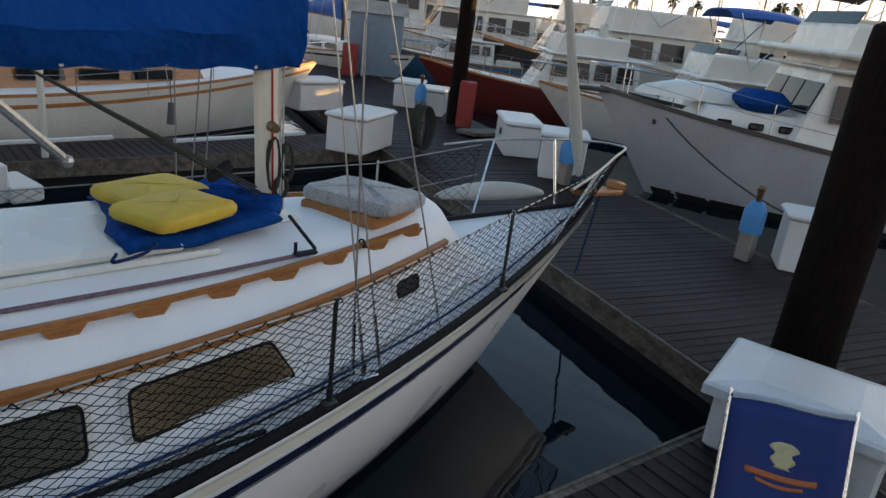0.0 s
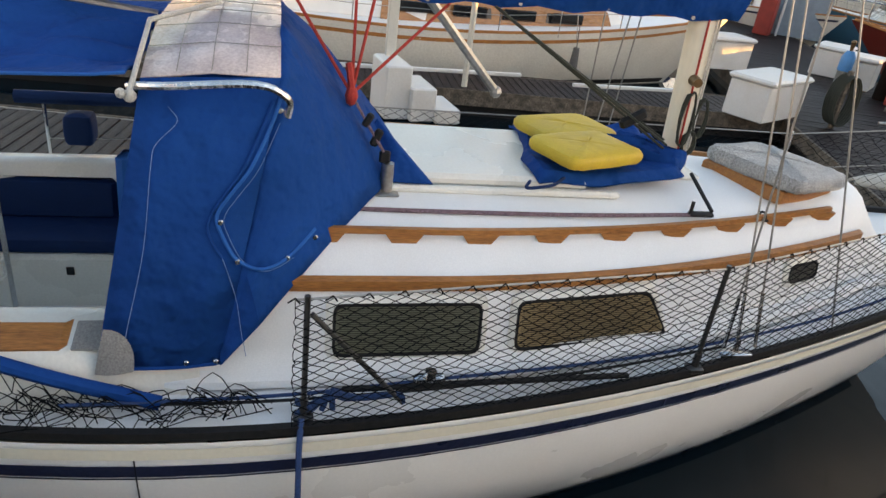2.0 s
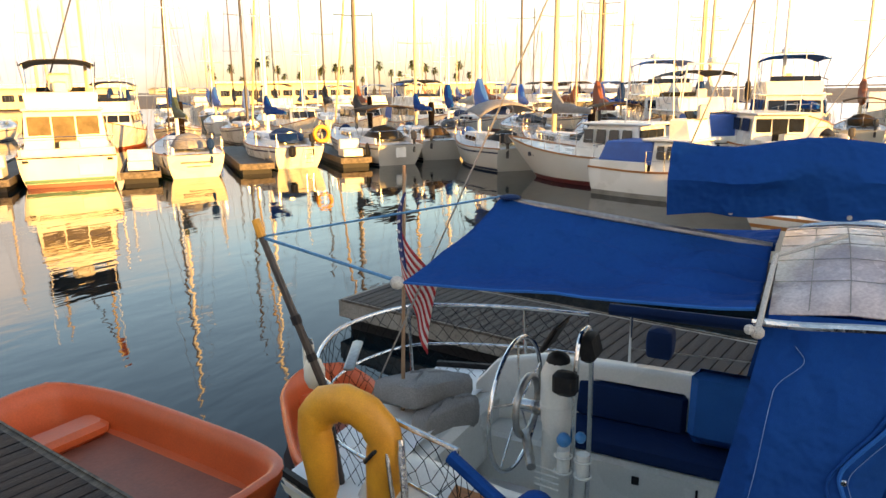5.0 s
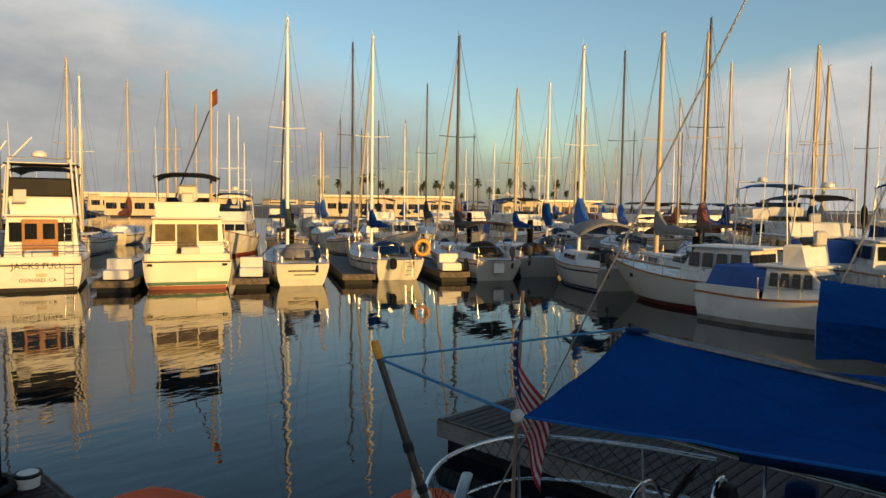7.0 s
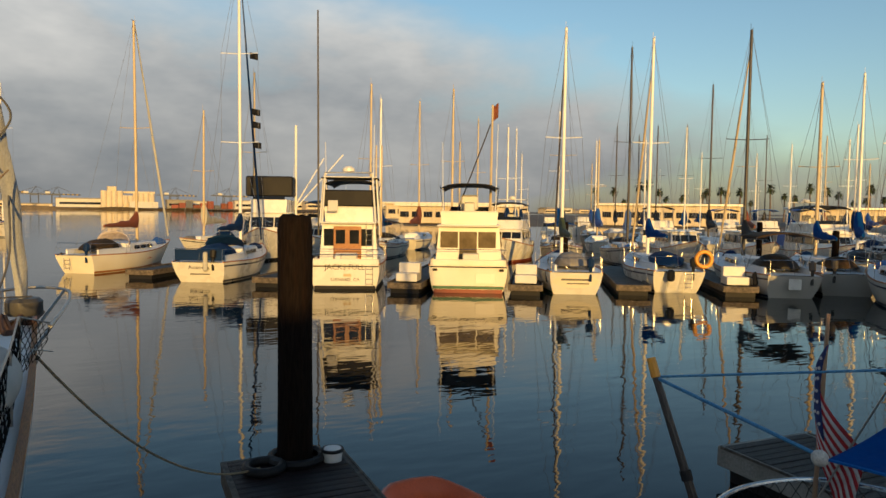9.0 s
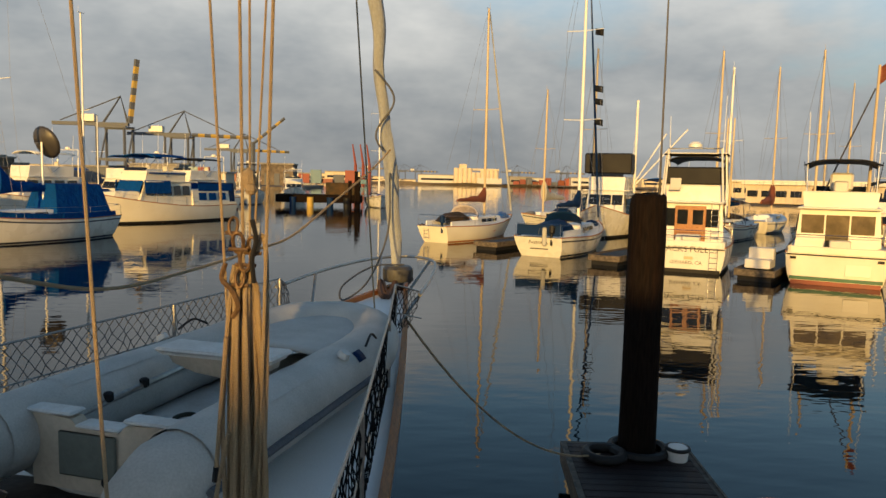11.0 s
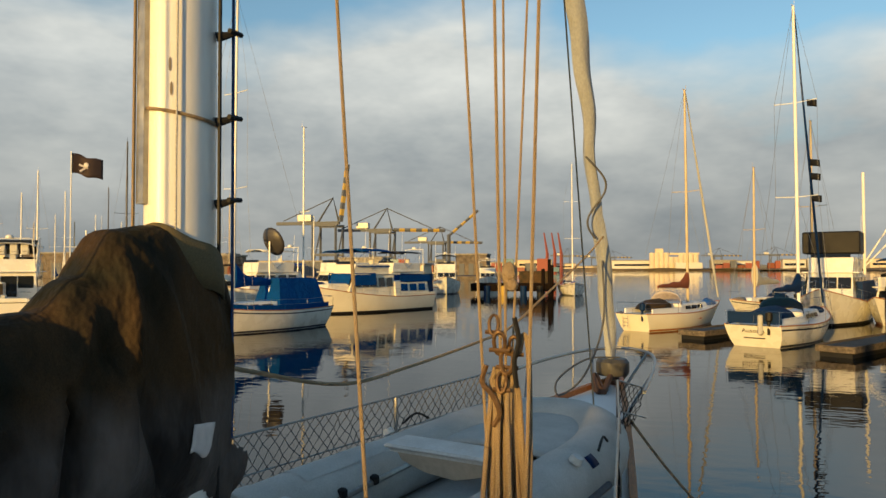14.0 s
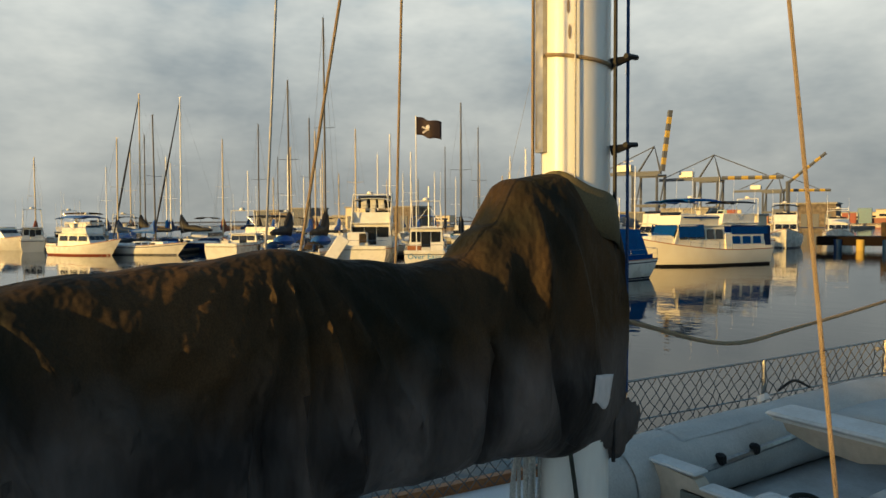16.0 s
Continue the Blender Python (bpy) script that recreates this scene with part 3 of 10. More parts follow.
def strip_deck(s0, s1, inner, n=16, sides=(1, -1)):
    """Deck from the edge to a line at inner metres from the middle, both sides, or right across."""
    sh = Shape()
    if inner <= 0:
        sh = H1.deck(n, 0.03, s0=s0, s1=s1)
    else:
        for side in sides:
            def fn(u, v):
                s = s0 + (s1 - s0) * u
                p = H1.edge(s, 0.03)
                return (side * (inner + (p.x - inner) * v), p.y, p.z + 0.05 * (1 - v))
            sh.grid(fn, n, 3)
    return to1(sh)


part("foredeck", strip_deck(0.285, 1.0, 0), DECK, boat, "white non-slip deck")
for side in (1, -1):
    part("side_deck", strip_deck(0.06, 0.285, 0.98, sides=(side,)), DECK, boat)
part("aft_deck", strip_deck(0.0, 0.06, 0), DECK, boat)
part("toe_rail", to1(H1.rail(0.045, 0.04, 0.0, 0.995, inset=0.01)), BLACK, boat, "black perforated toe rail")
part("rub_rail", to1(H1.band(0.015, 0.075, 0.0, 0.995, out=0.022)), CREAM, boat, "worn cream rubbing strake")
part("pin_stripe", to1(H1.band(0.205, 0.215, 0.02, 0.985, out=0.008)), NAVY, boat)
part("hull_seam", Shape().tube([(w1(H1.at_z(0.268, z)) + Vector((-0.004, 0, 0))) for z in (0.25, 0.45, 0.65, 0.8, 0.9, 0.98)], 0.0035, 5), BLACK, boat)
part("boot_stripe", to1(H1.band(0.0, 0.07, 0.0, 0.98, out=0.006, from_deck=False)), NAVY, boat)


def roof_half(y):
    return 1.06 - 0.62 * (max(0.2 - y, 0) / 3.0) ** 1.8


def roof_ring(y, side_drop=0.0):
    """Half section of the deckhouse: foot, shoulder, roof."""
    h = roof_half(y)
    s = (4.15 - y) / 9.55
    zf = H1.sheer(s) + 0.035
    zs = 1.53 + 0.02 * max(0, -y - 1) / 2
    return [(h + 0.2, zf), (h + 0.19, zf + 0.035), (h + 0.15, zf + 0.05), (h + 0.09, 1.22), (h + 0.045, 1.42), (h + 0.015, 1.49), (h, zs), (h * 0.93, zs + 0.04), (h * 0.8, zs + 0.15), (h * 0.66, zs + 0.2), (h * 0.45, zs + 0.235), (0, zs + 0.265)]


rings = []
for y in [1.5 - 0.22 * i for i in range(21)]:
    r = roof_ring(y)
    rings.append([(CL - x, y, z) for x, z in r] + [(CL + x, y, z) for x, z in reversed(r[:-1])])
yf = 1.5 - 0.22 * 20
last = roof_ring(yf)
for k, (dy, f) in enumerate(((0.16, 0.62), (0.34, 0.26), (0.52, 0.0))):
    s = (4.15 - (yf - dy)) / 9.55
    zf = H1.sheer(s) + 0.03
    r = [(x * (1 - 0.05 * (k + 1)), zf + (z - last[0][1]) * f) for x, z in last]
    rings.append([(CL - x, yf - dy, z) for x, z in r] + [(CL + x, yf - dy, z) for x, z in reversed(r[:-1])])
sh = Shape().loft(rings, closed=False, caps=False)
sh.f.append(tuple(range(len(rings[0]))))
part("coachroof", sh, DECK, boat, "white deckhouse with rounded shoulders", angle=50)


def along_roof(y, idx_h, dz):
    h = roof_half(y)
    zs = 1.53 + 0.02 * max(0, -y - 1) / 2
    return (h * idx_h, zs + dz)


for side, sg in (("near", -1), ("far", 1)):
    # teak strip along the shoulder
    rr = []
    for i in range(31):
        y = 1.3 - 4.12 * i / 30
        h, z = along_roof(y, 1.0, 0.0)
        rr.append([(CL + sg * (h + a), y, z + b) for a, b in ((0.012, -0.035), (0.03, -0.03), (0.03, 0.025), (-0.01, 0.035))])
    part("shoulder_trim", Shape().loft(rr), TEAK, boat, "varnished teak strip", angle=30)
    # scalloped hand rail
    rail = Shape()
    rr = []
    for i in range(41):
        y = 0.95 - 3.45 * i / 40
        h, z = along_roof(y, 0.815, 0.0)
        z = z + 0.175
        rr.append([(CL + sg * (h + a), y, z + b) for a, b in ((-0.016, 0.0), (0.016, 0.0), (0.016, 0.03), (-0.016, 0.03))])
    rail.loft(rr)
    for i in range(9):
        y = 0.78 - 0.4 * i
        h, z = along_roof(y, 0.815, 0.0)
        rail.loft([[(CL + sg * (h + a), y + d, z + b) for a, d, b in ((0.015, -0.1 * k, zz), (0.015, 0.1 * k, zz), (-0.015, 0.1 * k, zz), (-0.015, -0.1 * k, zz))] for zz, k in ((0.125, 0.62), (0.178, 1.0))])
    part("hand_rail", rail, TEAK, boat, "scalloped teak hand rail", smooth=False)

# windows in the house side
def wall_at(y, z):
    h = roof_half(y)
    t = (z - 1.22) / 0.2
    return h + 0.09 - 0.045 * t


def side_window(y0, y1, slant, m, sg, z0=1.19, z1=1.44, lab=""):
    def outline(grow, out):
        pts = []
        base = [(y0 + grow, z0 - grow), (y1 - grow - slant, z0 - grow), (y1 - grow, z1 + grow), (y0 + grow, z1 + grow)]
        if slant < 0:
            base = [(y0 + grow, z0 - grow), (y1 - grow + slant, z0 - grow), (y1 - grow, z1 + grow), (y0 + grow, z1 + grow)]
        n = len(base)
        for i in range(n):
            p, a, b = Vector(base[i]), Vector(base[i - 1]), Vector(base[(i + 1) % n])
            r = 0.045 + abs(grow) * 0.5
            pa, pb = p + (a - p).normalized() * r, p + (b - p).normalized() * r
            for k in range(4):
                t = k / 3
                q = pa * (1 - t) ** 2 + p * 2 * t * (1 - t) + pb * t * t
                pts.append((CL + sg * (wall_at(q.x, q.y) + out), q.x, q.y))
        return pts
    fr = Shape().loft([outline(0.045, -0.006), outline(0.042, 0.012), outline(0.012, 0.026), outline(0.008, 0.016)], caps=False)
    f = part("window", fr, GEL, boat, "white moulded window surround")
    part("gasket", Shape().loft([outline(0.012, 0.014), outline(0.008, 0.029), outline(-0.004, 0.028), outline(-0.006, 0.012)], caps=False), BLACK, f)
    pane = Shape().loft([outline(0.0, -0.01), outline(0.0, 0.02)])
    part("pane", pane, m, f, lab)
    slats = Shape()
    k = 22
    for i in range(k):
        z = z0 + (z1 - z0) * (i + 0.5) / k
        a, b = y0 - 0.02, y1 + 0.02 + slant * (1 - (i + 0.5) / k)
        slats.tube([(CL + sg * (wall_at(y, z) + 0.0205), y, z) for y in (a, (a + b) / 2, b)], 0.0022, 4)
    part("louvres", slats, BLACK, f)


for sg in (-1, 1):
    side_window(0.73, 0.0, 0.0, BLIND, sg, lab="tinted pane with olive blind")
    side_window(-0.21, -0.99, -0.16, BLINDB, sg, lab="tinted pane with tan blind")
    side_window(-2.1, -2.36, 0.0, BLIND, sg, z0=1.36, z1=1.46)

# sliding hatch, its slides and the lit garage edge
part("hatch_garage", Shape().box((CL + 0.05, -0.22, 1.815), (0.92, 1.15, 0.075), bev=0.025), GEL, boat, smooth=False)
for x in (3.34, 4.32):
    part("hatch_slide", Shape().box((x, -0.22, 1.785), (0.05, 1.5, 0.04), bev=0.012), GEL, boat, smooth=False)
part("halyard_line", Shape().tube(curve([(3.13, 0.66, 1.742), (3.11, 0.0, 1.747), (3.12, -0.7, 1.745), (3.16, -1.4, 1.748)], 5), 0.008, 6), mat("rope_speckled", (0.20, 0.12, 0.14), 0.8, grain=90, amount=0.7), boat, "red and blue flecked line")
part("halyard_line", Shape().tube(curve([(3.15, 0.66, 1.742), (3.13, 0.0, 1.747), (3.14, -0.7, 1.745), (3.18, -1.4, 1.748)], 5), 0.008, 6), MATS["rope_speckled"], boat)
ow = Shape()
ow.box((3.17, -1.43, 1.752), (0.05, 0.16, 0.025), bev=0.008).tube([(3.17, -1.36, 1.75), (3.17, -1.36, 1.83)], 0.012, 6).tube([(3.17, -1.5, 1.77), (3.45, -1.48, 1.9)], 0.012, 6)
part("deck_organiser", ow, BLACK, boat)
part("padeye", Shape().tube([(3.2 + 0.03 * math.cos(a), -1.88, 1.735 + 0.03 * math.sin(a)) for a in (math.pi * k / 8 for k in range(9))], 0.007, 5).box((3.2, -1.88, 1.725), (0.09, 0.03, 0.012)), BLACK, boat)

# winch post with mainsheet blocks
wp = Shape().box((3.33, 0.43, 1.765), (0.13, 0.13, 0.014), bev=0.004).tube([(3.33, 0.43, 1.76), (3.33, 0.43, 1.93)], [0.036, 0.034], 10)
post = part("winch_post", wp, DULL, boat, "grey steel post on the coachroof")
for c, sz, rx in (((3.34, 0.45, 1.96), (0.035, 0.06, 0.07), 0), ((3.352, 0.5, 2.06), (0.028, 0.045, 0.1), 22), ((3.365, 0.55, 2.15), (0.026, 0.04, 0.08), 30)):
    part("sheet_block", Shape().box(c, sz, rot=(rx, 0, 0), bev=0.01), BLACK, post)
for dx in (-0.02, 0.0, 0.02):
    part("sheet_fall", Shape().tube([(3.345 + dx, 0.46, 1.99), (3.38 + dx * 0.6, 0.56, 2.14), (3.41, 0.64, 2.27)], 0.007, 5), MATS["rope_speckled"], post)
for i, (x, y, r) in enumerate(((3.62, 0.95, ROPER), (3.66, 0.62, ROPER), (3.68, 0.52, ROPER), (3.74, 0.1, ROPER))):
    part("mainsheet", Shape().tube([(3.41, 0.64, 2.27), (x, y, 2.72)], 0.009, 5), r, boat, "red mainsheet line")
part("mainsheet_knot", Shape().ball((3.41, 0.64, 2.26), 0.035, 8, (1, 1, 1.6)).tube([(3.41, 0.64, 2.3), (3.45, 0.66, 2.42)], 0.018, 6), ROPER, boat)

# mast, boom and covered mainsail
MX, MY = 3.77, -1.52
part("mast", Shape().tube([(MX, MY, 1.79), (MX, MY + 0.06, 3.0), (MX, MY + 0.45, 11.8)], [0.083, 0.083, 0.07], 14), ALU, boat, "cream painted mast with worn patches")
part("mast_step", Shape().box((MX, MY, 1.805), (0.3, 0.3, 0.03), bev=0.01), GEL, boat, smooth=False)
for dx, dy, z0, z1 in ((-0.09, 0.03, 2.0, 2.35), (-0.06, -0.085, 2.05, 2.3), (-0.09, -0.03, 1.95, 2.1)):
    coil = Shape()
    for k in range(3):
        coil.tube([(MX + dx + 0.02 * math.cos(a + k), MY + dy + 0.05 * math.sin(a), (z0 + z1) / 2 + (z1 - z0) / 2 * math.cos(a)) for a in (2 * math.pi * j / 12 for j in range(13))], 0.007, 5, caps=False)
    part("halyard_coil", coil, ROPEG, boat, "dark coiled halyard")
part("mast_winch", Shape().tube([(MX - 0.08, MY + 0.05, 2.42), (MX - 0.17, MY + 0.07, 2.42)], [0.035, 0.028], 9), BRONZE, boat)
for dx, dy, m in ((-0.085, 0.02, ROPER), (-0.08, -0.04, ROPEW), (-0.03, -0.09, ROPEW)):
    part("halyard", Shape().tube([(MX + dx, MY + dy, 1.84), (MX + dx, MY + dy + 0.06, 3.2), (MX + dx * 0.9, MY + dy + 0.4, 11.0)], 0.007, 5), m, boat)
part("spreader", Shape().tube([(MX - 1.0, MY + 0.25, 6.7), (MX, MY + 0.25, 6.65), (MX + 1.0, MY + 0.25, 6.7)], 0.025, 6), ALU, boat)
part("boom", Shape().tube([(MX, MY + 0.12, 2.86), (MX, 2.15, 2.76)], 0.06, 8), ALU, boat)
rr = []
rnd = random.Random(4)
for i in range(37):
    k = i / 36
    y = -1.66 + 3.8 * k
    top = 3.2 - 0.17 * k + 0.75 * max(0, 1 - k * 9) ** 1.3 + 0.02 * math.sin(i * 0.9)
    bot = 2.78 - 0.11 * k + 0.012 * math.sin(i * 1.7)
    w = 0.13 - 0.02 * k
    ring = []
    for z, x in ((bot, 0.55), (bot + 0.06, 0.75), (bot + 0.15, 0.95), ((bot + top) / 2, 1.1), (top - 0.12, 0.8), (top - 0.03, 0.4)):
        ring.append((MX - w * x - 0.016 * math.sin(i * 0.8 + z * 9) - rnd.uniform(0, 0.007), y, z))
    ring.append((MX, y, top))
    for z, x in ((top - 0.03, 0.4), (top - 0.12, 0.8), ((bot + top) / 2, 1.1), (bot + 0.15, 0.95), (bot + 0.06, 0.75), (bot, 0.55)):
        ring.append((MX + w * x + 0.016 * math.sin(i * 0.7 + z * 8), y, z))
    rr.append(ring)
cov = part("sail_cover", Shape().loft(rr), BLUE, boat, "bright blue canvas sail cover on the boom")
seam = Shape()
for k in (0, 1):
    seam.tube([(p[0] - 0.003, p[1], p[2] + 0.035) for p in (r[k * 12] for r in rr)], 0.004, 4)
part("hem_seam", seam, BLUE2, cov)
for i in range(3, 36, 5):
    p = rr[i][0]
    part("grommet", Shape().tube([(p[0] + 0.004, p[1], p[2] + 0.02), (p[0] - 0.008, p[1], p[2] + 0.02)], 0.012, 8), DULL, cov)
for j, (dx, dz, m) in enumerate(((0, 0, ROPEG), (-0.03, 0.03, ROPEG), (0.02, 0.05, ROPEG))):
    part("vang_line", Shape().tube([(MX - 0.1 + dx, -1.38, 1.98 + dz), (MX - 0.08 + dx, -0.15, 2.73)], 0.008, 5), m, boat, "dark green vang line")
part("vang_block", Shape().box((MX - 0.1, -1.12, 2.16), (0.05, 0.18, 0.07), rot=(-30, 0, 0), bev=0.015), BLACK, boat)
part("whisker_pole", Shape().tube([(4.62, 0.35, 2.95), (5.02, -0.62, 1.95)], 0.035, 8).ball((5.03, -0.65, 1.92), 0.05, 8), DULL, boat, "weathered grey pole leaning outboard")

# shrouds and furled headsail
for sg in (-1, 1):
    sx = CL + sg * 1.2
    part("chainplate", Shape().box((sx, -1.5, 1.16), (0.06, 0.2, 0.02), bev=0.005).box((sx, -1.5, 1.2), (0.012, 0.03, 0.1)), CHROME, boat)
    for y0, x1, y1, z1 in ((-1.42, MX + sg * 1.0, MY + 0.25, 6.7), (-1.5, MX, MY + 0.2, 6.5), (-1.62, MX + sg * 0.02, MY + 0.2, 6.4)):
        part("shroud", Shape().tube([(sx, y0, 1.2), (x1, y1, z1)], 0.006, 5), WIRE, boat)
        part("turnbuckle", Shape().tube([(sx, y0, 1.2), (sx + (x1 - sx) * 0.06, y0 + (y1 - y0) * 0.06, 1.2 + (z1 - 1.2) * 0.06)], 0.011, 6), CHROME, boat)
    part("shroud", Shape().tube([(CL + sg * 1.05, -2.25, 1.22), (MX + sg * 0.02, MY + 0.2, 6.4)], 0.006, 5), WIRE, boat)
furl = []
for i in range(25):
    k = i / 24
    p = Vector((3.86, -5.12, 1.78)).lerp(Vector((MX, MY + 0.4, 11.6)), k)
    rad = 0.05 + 0.012 * math.sin(i * 1.3) if 0 < k < 0.9 else 0.03
    furl.append((p, rad))
part("furled_jib", Shape().tube([p for p, _ in furl], [r for _, r in furl], 9), SAIL, boat, "pale furled headsail on the forestay")
part("furler_drum", Shape().tube([(3.86, -5.16, 1.66), (3.86, -5.13, 1.75)], [0.085, 0.085], 12).tube([(3.86, -5.17, 1.63), (3.86, -5.165, 1.66)], [0.05, 0.1], 12), BLACK, boat)

# pulpit, stanchions, lifelines and netting
pul = [(3.02, -3.85, 1.97), (3.22, -4.5, 2.03), (3.52, -5.2, 2.05), (3.75, -5.72, 2.05), (3.9, -5.8, 2.05), (4.1, -5.68, 2.05), (4.3, -5.2, 2.05), (4.52, -4.5, 2.03), (4.68, -3.95, 1.97)]
P1 = part("pulpit", Shape().tube(curve(pul, 6), 0.013, 8), DULL, boat, "stainless bow pulpit")
for a, b in (((3.22, -4.5, 2.03), (3.34, -4.1, 1.3)), ((3.52, -5.2, 2.05), (3.7, -4.95, 1.42)), ((4.3, -5.2, 2.05), (3.96, -4.95, 1.42)), ((4.52, -4.5, 2.03), (4.32, -4.1, 1.3)), ((3.75, -5.72, 2.05), (3.8, -5.2, 1.5))):
    part("leg", Shape().tube([a, b], 0.014, 7), CHROME, P1)
STAN = [(2.33, 0.88, 1.05), (2.52, -1.21, 1.105), (2.98, -3.1, 1.23)]
NEARTOP = []
for x, y, z in STAN:
    lean = 0.0
    st = part("stanchion", Shape().tube([(x, y, z), (x, y, z + 0.66)], 0.0135, 8).box((x, y, z + 0.02), (0.07, 0.09, 0.04), bev=0.01).tube([(x, y, z + 0.04), (x, y, z + 0.12)], 0.02, 8), mat("stanchion_dark", (0.09, 0.09, 0.09), 0.35, 0.8, stain=0.5), boat)
    NEARTOP.append((x, y, z + 0.64))
part("gate_brace", Shape().tube([(2.33, 0.86, 1.62), (2.36, 0.42, 1.1)], 0.013, 8), MATS["stanchion_dark"], boat)
NEARTOP = [(2.33, 0.93, 1.69)] + NEARTOP[1:] + [(3.2, -4.35, 2.0), (3.5, -5.15, 2.02), (3.72, -5.66, 2.02)]
FARTOP = []
for x, y, z in STAN + [(2.55, 2.6, 1.05)]:
    q = 2 * CL - x
    FARTOP.append((q, y, z + 0.62))
    part("stanchion", Shape().tube([(q, y, z), (q, y, z + 0.64)], 0.013, 7), CHROME, boat)
FARTOP = [FARTOP[3], FARTOP[0], FARTOP[1], FARTOP[2], (4.55, -4.35, 1.98)]
for pts in (NEARTOP, FARTOP):
    part("lifeline", Shape().tube(pts, 0.006, 5), WIRE, boat)
    if pts is FARTOP:
        part("lifeline", Shape().tube([(x, y, z - 0.31) for x, y, z in pts], 0.005, 5), WIRE, boat)


def net_between(tops, feet, cell, r, wob, seed, name, m, parent, lab):
    """Knotted diamond netting hung between two lines, as crossing strands."""
    rn = random.Random(seed)
    def at(line, d):
        for (a, b, la) in line:
            if d <= la or (a, b, la) == line[-1]:
                return Vector(a).lerp(Vector(b), min(max(d / la, 0), 1))
            d -= la
    def segs(pts):
        return [(p, q, (Vector(q) - Vector(p)).length) for p, q in zip(pts, pts[1:])]
    st, sf = segs(tops), segs(feet)
    lt, lf = sum(s[2] for s in st), sum(s[2] for s in sf)
    nu = int(lt / cell)
    hgt = (Vector(tops[len(tops) // 2]) - Vector(feet[len(feet) // 2])).length
    nv = max(2, int(round(hgt / (cell * 1.1))))
    pts = {}
    for i in range(-1, 2 * nu + 2):
        for j in range(2 * nv + 1):
            if (i + j) % 2 == 0:
                u, v = min(max(i / (2 * nu), 0), 1), j / (2 * nv)
                p = at(sf, u * lf).lerp(at(st, u * lt), v)
                k = wob * (1 - abs(2 * v - 1) ** 3)
                pts[i, j] = p + Vector((rn.uniform(-1, 1) * k * 1.2, rn.uniform(-1, 1) * k, rn.uniform(-1, 1) * k - wob * 0.5 * (1 - abs(2 * v - 1))))
    sh = Shape()
    for (i, j), p in pts.items():
        for q in ((i + 1, j + 1), (i - 1, j + 1)):
            if q in pts and (p - pts[q]).length > 0.01:
                sh.tube([p, pts[q]], r, 3, caps=False)
    return part(name, sh, m, parent, lab, smooth=False)


FEET = []
for x, y, z in NEARTOP[:3]:
    FEET.append((x, y, z - 0.60))
feet_line = [tuple(w1(H1.edge(s, 0.02, 0.04))) for s in (0.337, 0.45, 0.56, 0.66, 0.76, 0.85, 0.92, 0.985)]
net_between(NEARTOP, feet_line, 0.085, 0.0026, 0.008, 3, "safety_net", NET, boat, "black knotted safety netting on the lifelines")
far_feet = [(2 * CL - x, y, z) for x, y, z in feet_line[:6]]
net_between(FARTOP[1:], far_feet, 0.12, 0.0022, 0.012, 5, "safety_net", NET, boat, "black knotted safety netting on the lifelines")
lace = Shape()
rn = random.Random(9)
for i in range(70):
    k = i / 69 * (len(NEARTOP) - 1)
    j = min(int(k), len(NEARTOP) - 2)
    p = Vector(NEARTOP[j]).lerp(Vector(NEARTOP[j + 1]), k - j)
    lace.tube([p + Vector((0, -0.02, -0.02)), p + Vector((-0.008, 0, 0.012)), p + Vector((0, 0.03, -0.015))], 0.004, 4, caps=False)
part("net_lacing", lace, NET, boat, kind="stuff")

# jib track and winch block on the side deck, lines on the deck
part("jib_track", Shape().box((2.46, -0.05, 1.125), (0.03, 1.5, 0.025), rot=(0, 0, 1.5), bev=0.005), BLACK, boat)
part("sheet_block", Shape().box((2.46, 0.28, 1.16), (0.05, 0.16, 0.05), bev=0.015).tube([(2.44, 0.28, 1.17), (2.44, 0.28, 1.22)], 0.03, 8), CHROME, boat)
part("jib_sheet", Shape().tube(curve([(2.4, 1.9, 1.12), (2.43, 1.0, 1.11), (2.47, 0.3, 1.14), (2.6, -0.9, 1.15), (2.85, -2.2, 1.2), (3.2, -3.4, 1.28), (3.62, -4.8, 1.5)], 6), 0.009, 6), ROPEB, boat, "blue jib sheet lying on the deck")
part("deck_line", Shape().tube(curve([(2.42, 1.9, 1.1), (2.41, 0.9, 1.1), (2.5, -0.4, 1.12), (2.68, -1.5, 1.15)], 6), 0.008, 6), BLACK, boat)
bt = Shape()
rn = random.Random(2)
for k in range(4):
    bt.tube(curve([(2.33, 0.9 - 0.05 * k, 1.1), (2.36, 0.75, 1.16 + 0.01 * k), (2.38, 0.6 + 0.03 * k, 1.12), (2.36, 0.45, 1.15), (2.36, 0.42, 1.1)], 4), 0.014, 6)
bt.tube([(2.33, 0.88 + 0.03 * math.cos(a), 1.08 + 0.012 * a) for a in range(8)], 0.016, 6)
part("fender_lanyard", bt, ROPEB, boat, "blue line tied round a stanchion")

# anchor platform at the stem
part("anchor_platform", Shape().box((3.88, -5.55, 1.56), (0.2, 0.75, 0.06), rot=(4, 0, 0), bev=0.015).box((3.88, -5.9, 1.6), (0.16, 0.2, 0.1), rot=(12, 0, 0), bev=0.02), TEAK, boat, "sunlit teak anchor platform", smooth=False)
part("cleat", Shape().tube([(3.62, -4.6, 1.42), (3.62, -4.85, 1.43)], 0.014, 6).box((3.62, -4.72, 1.4), (0.04, 0.1, 0.05), bev=0.01), BLACK, boat)

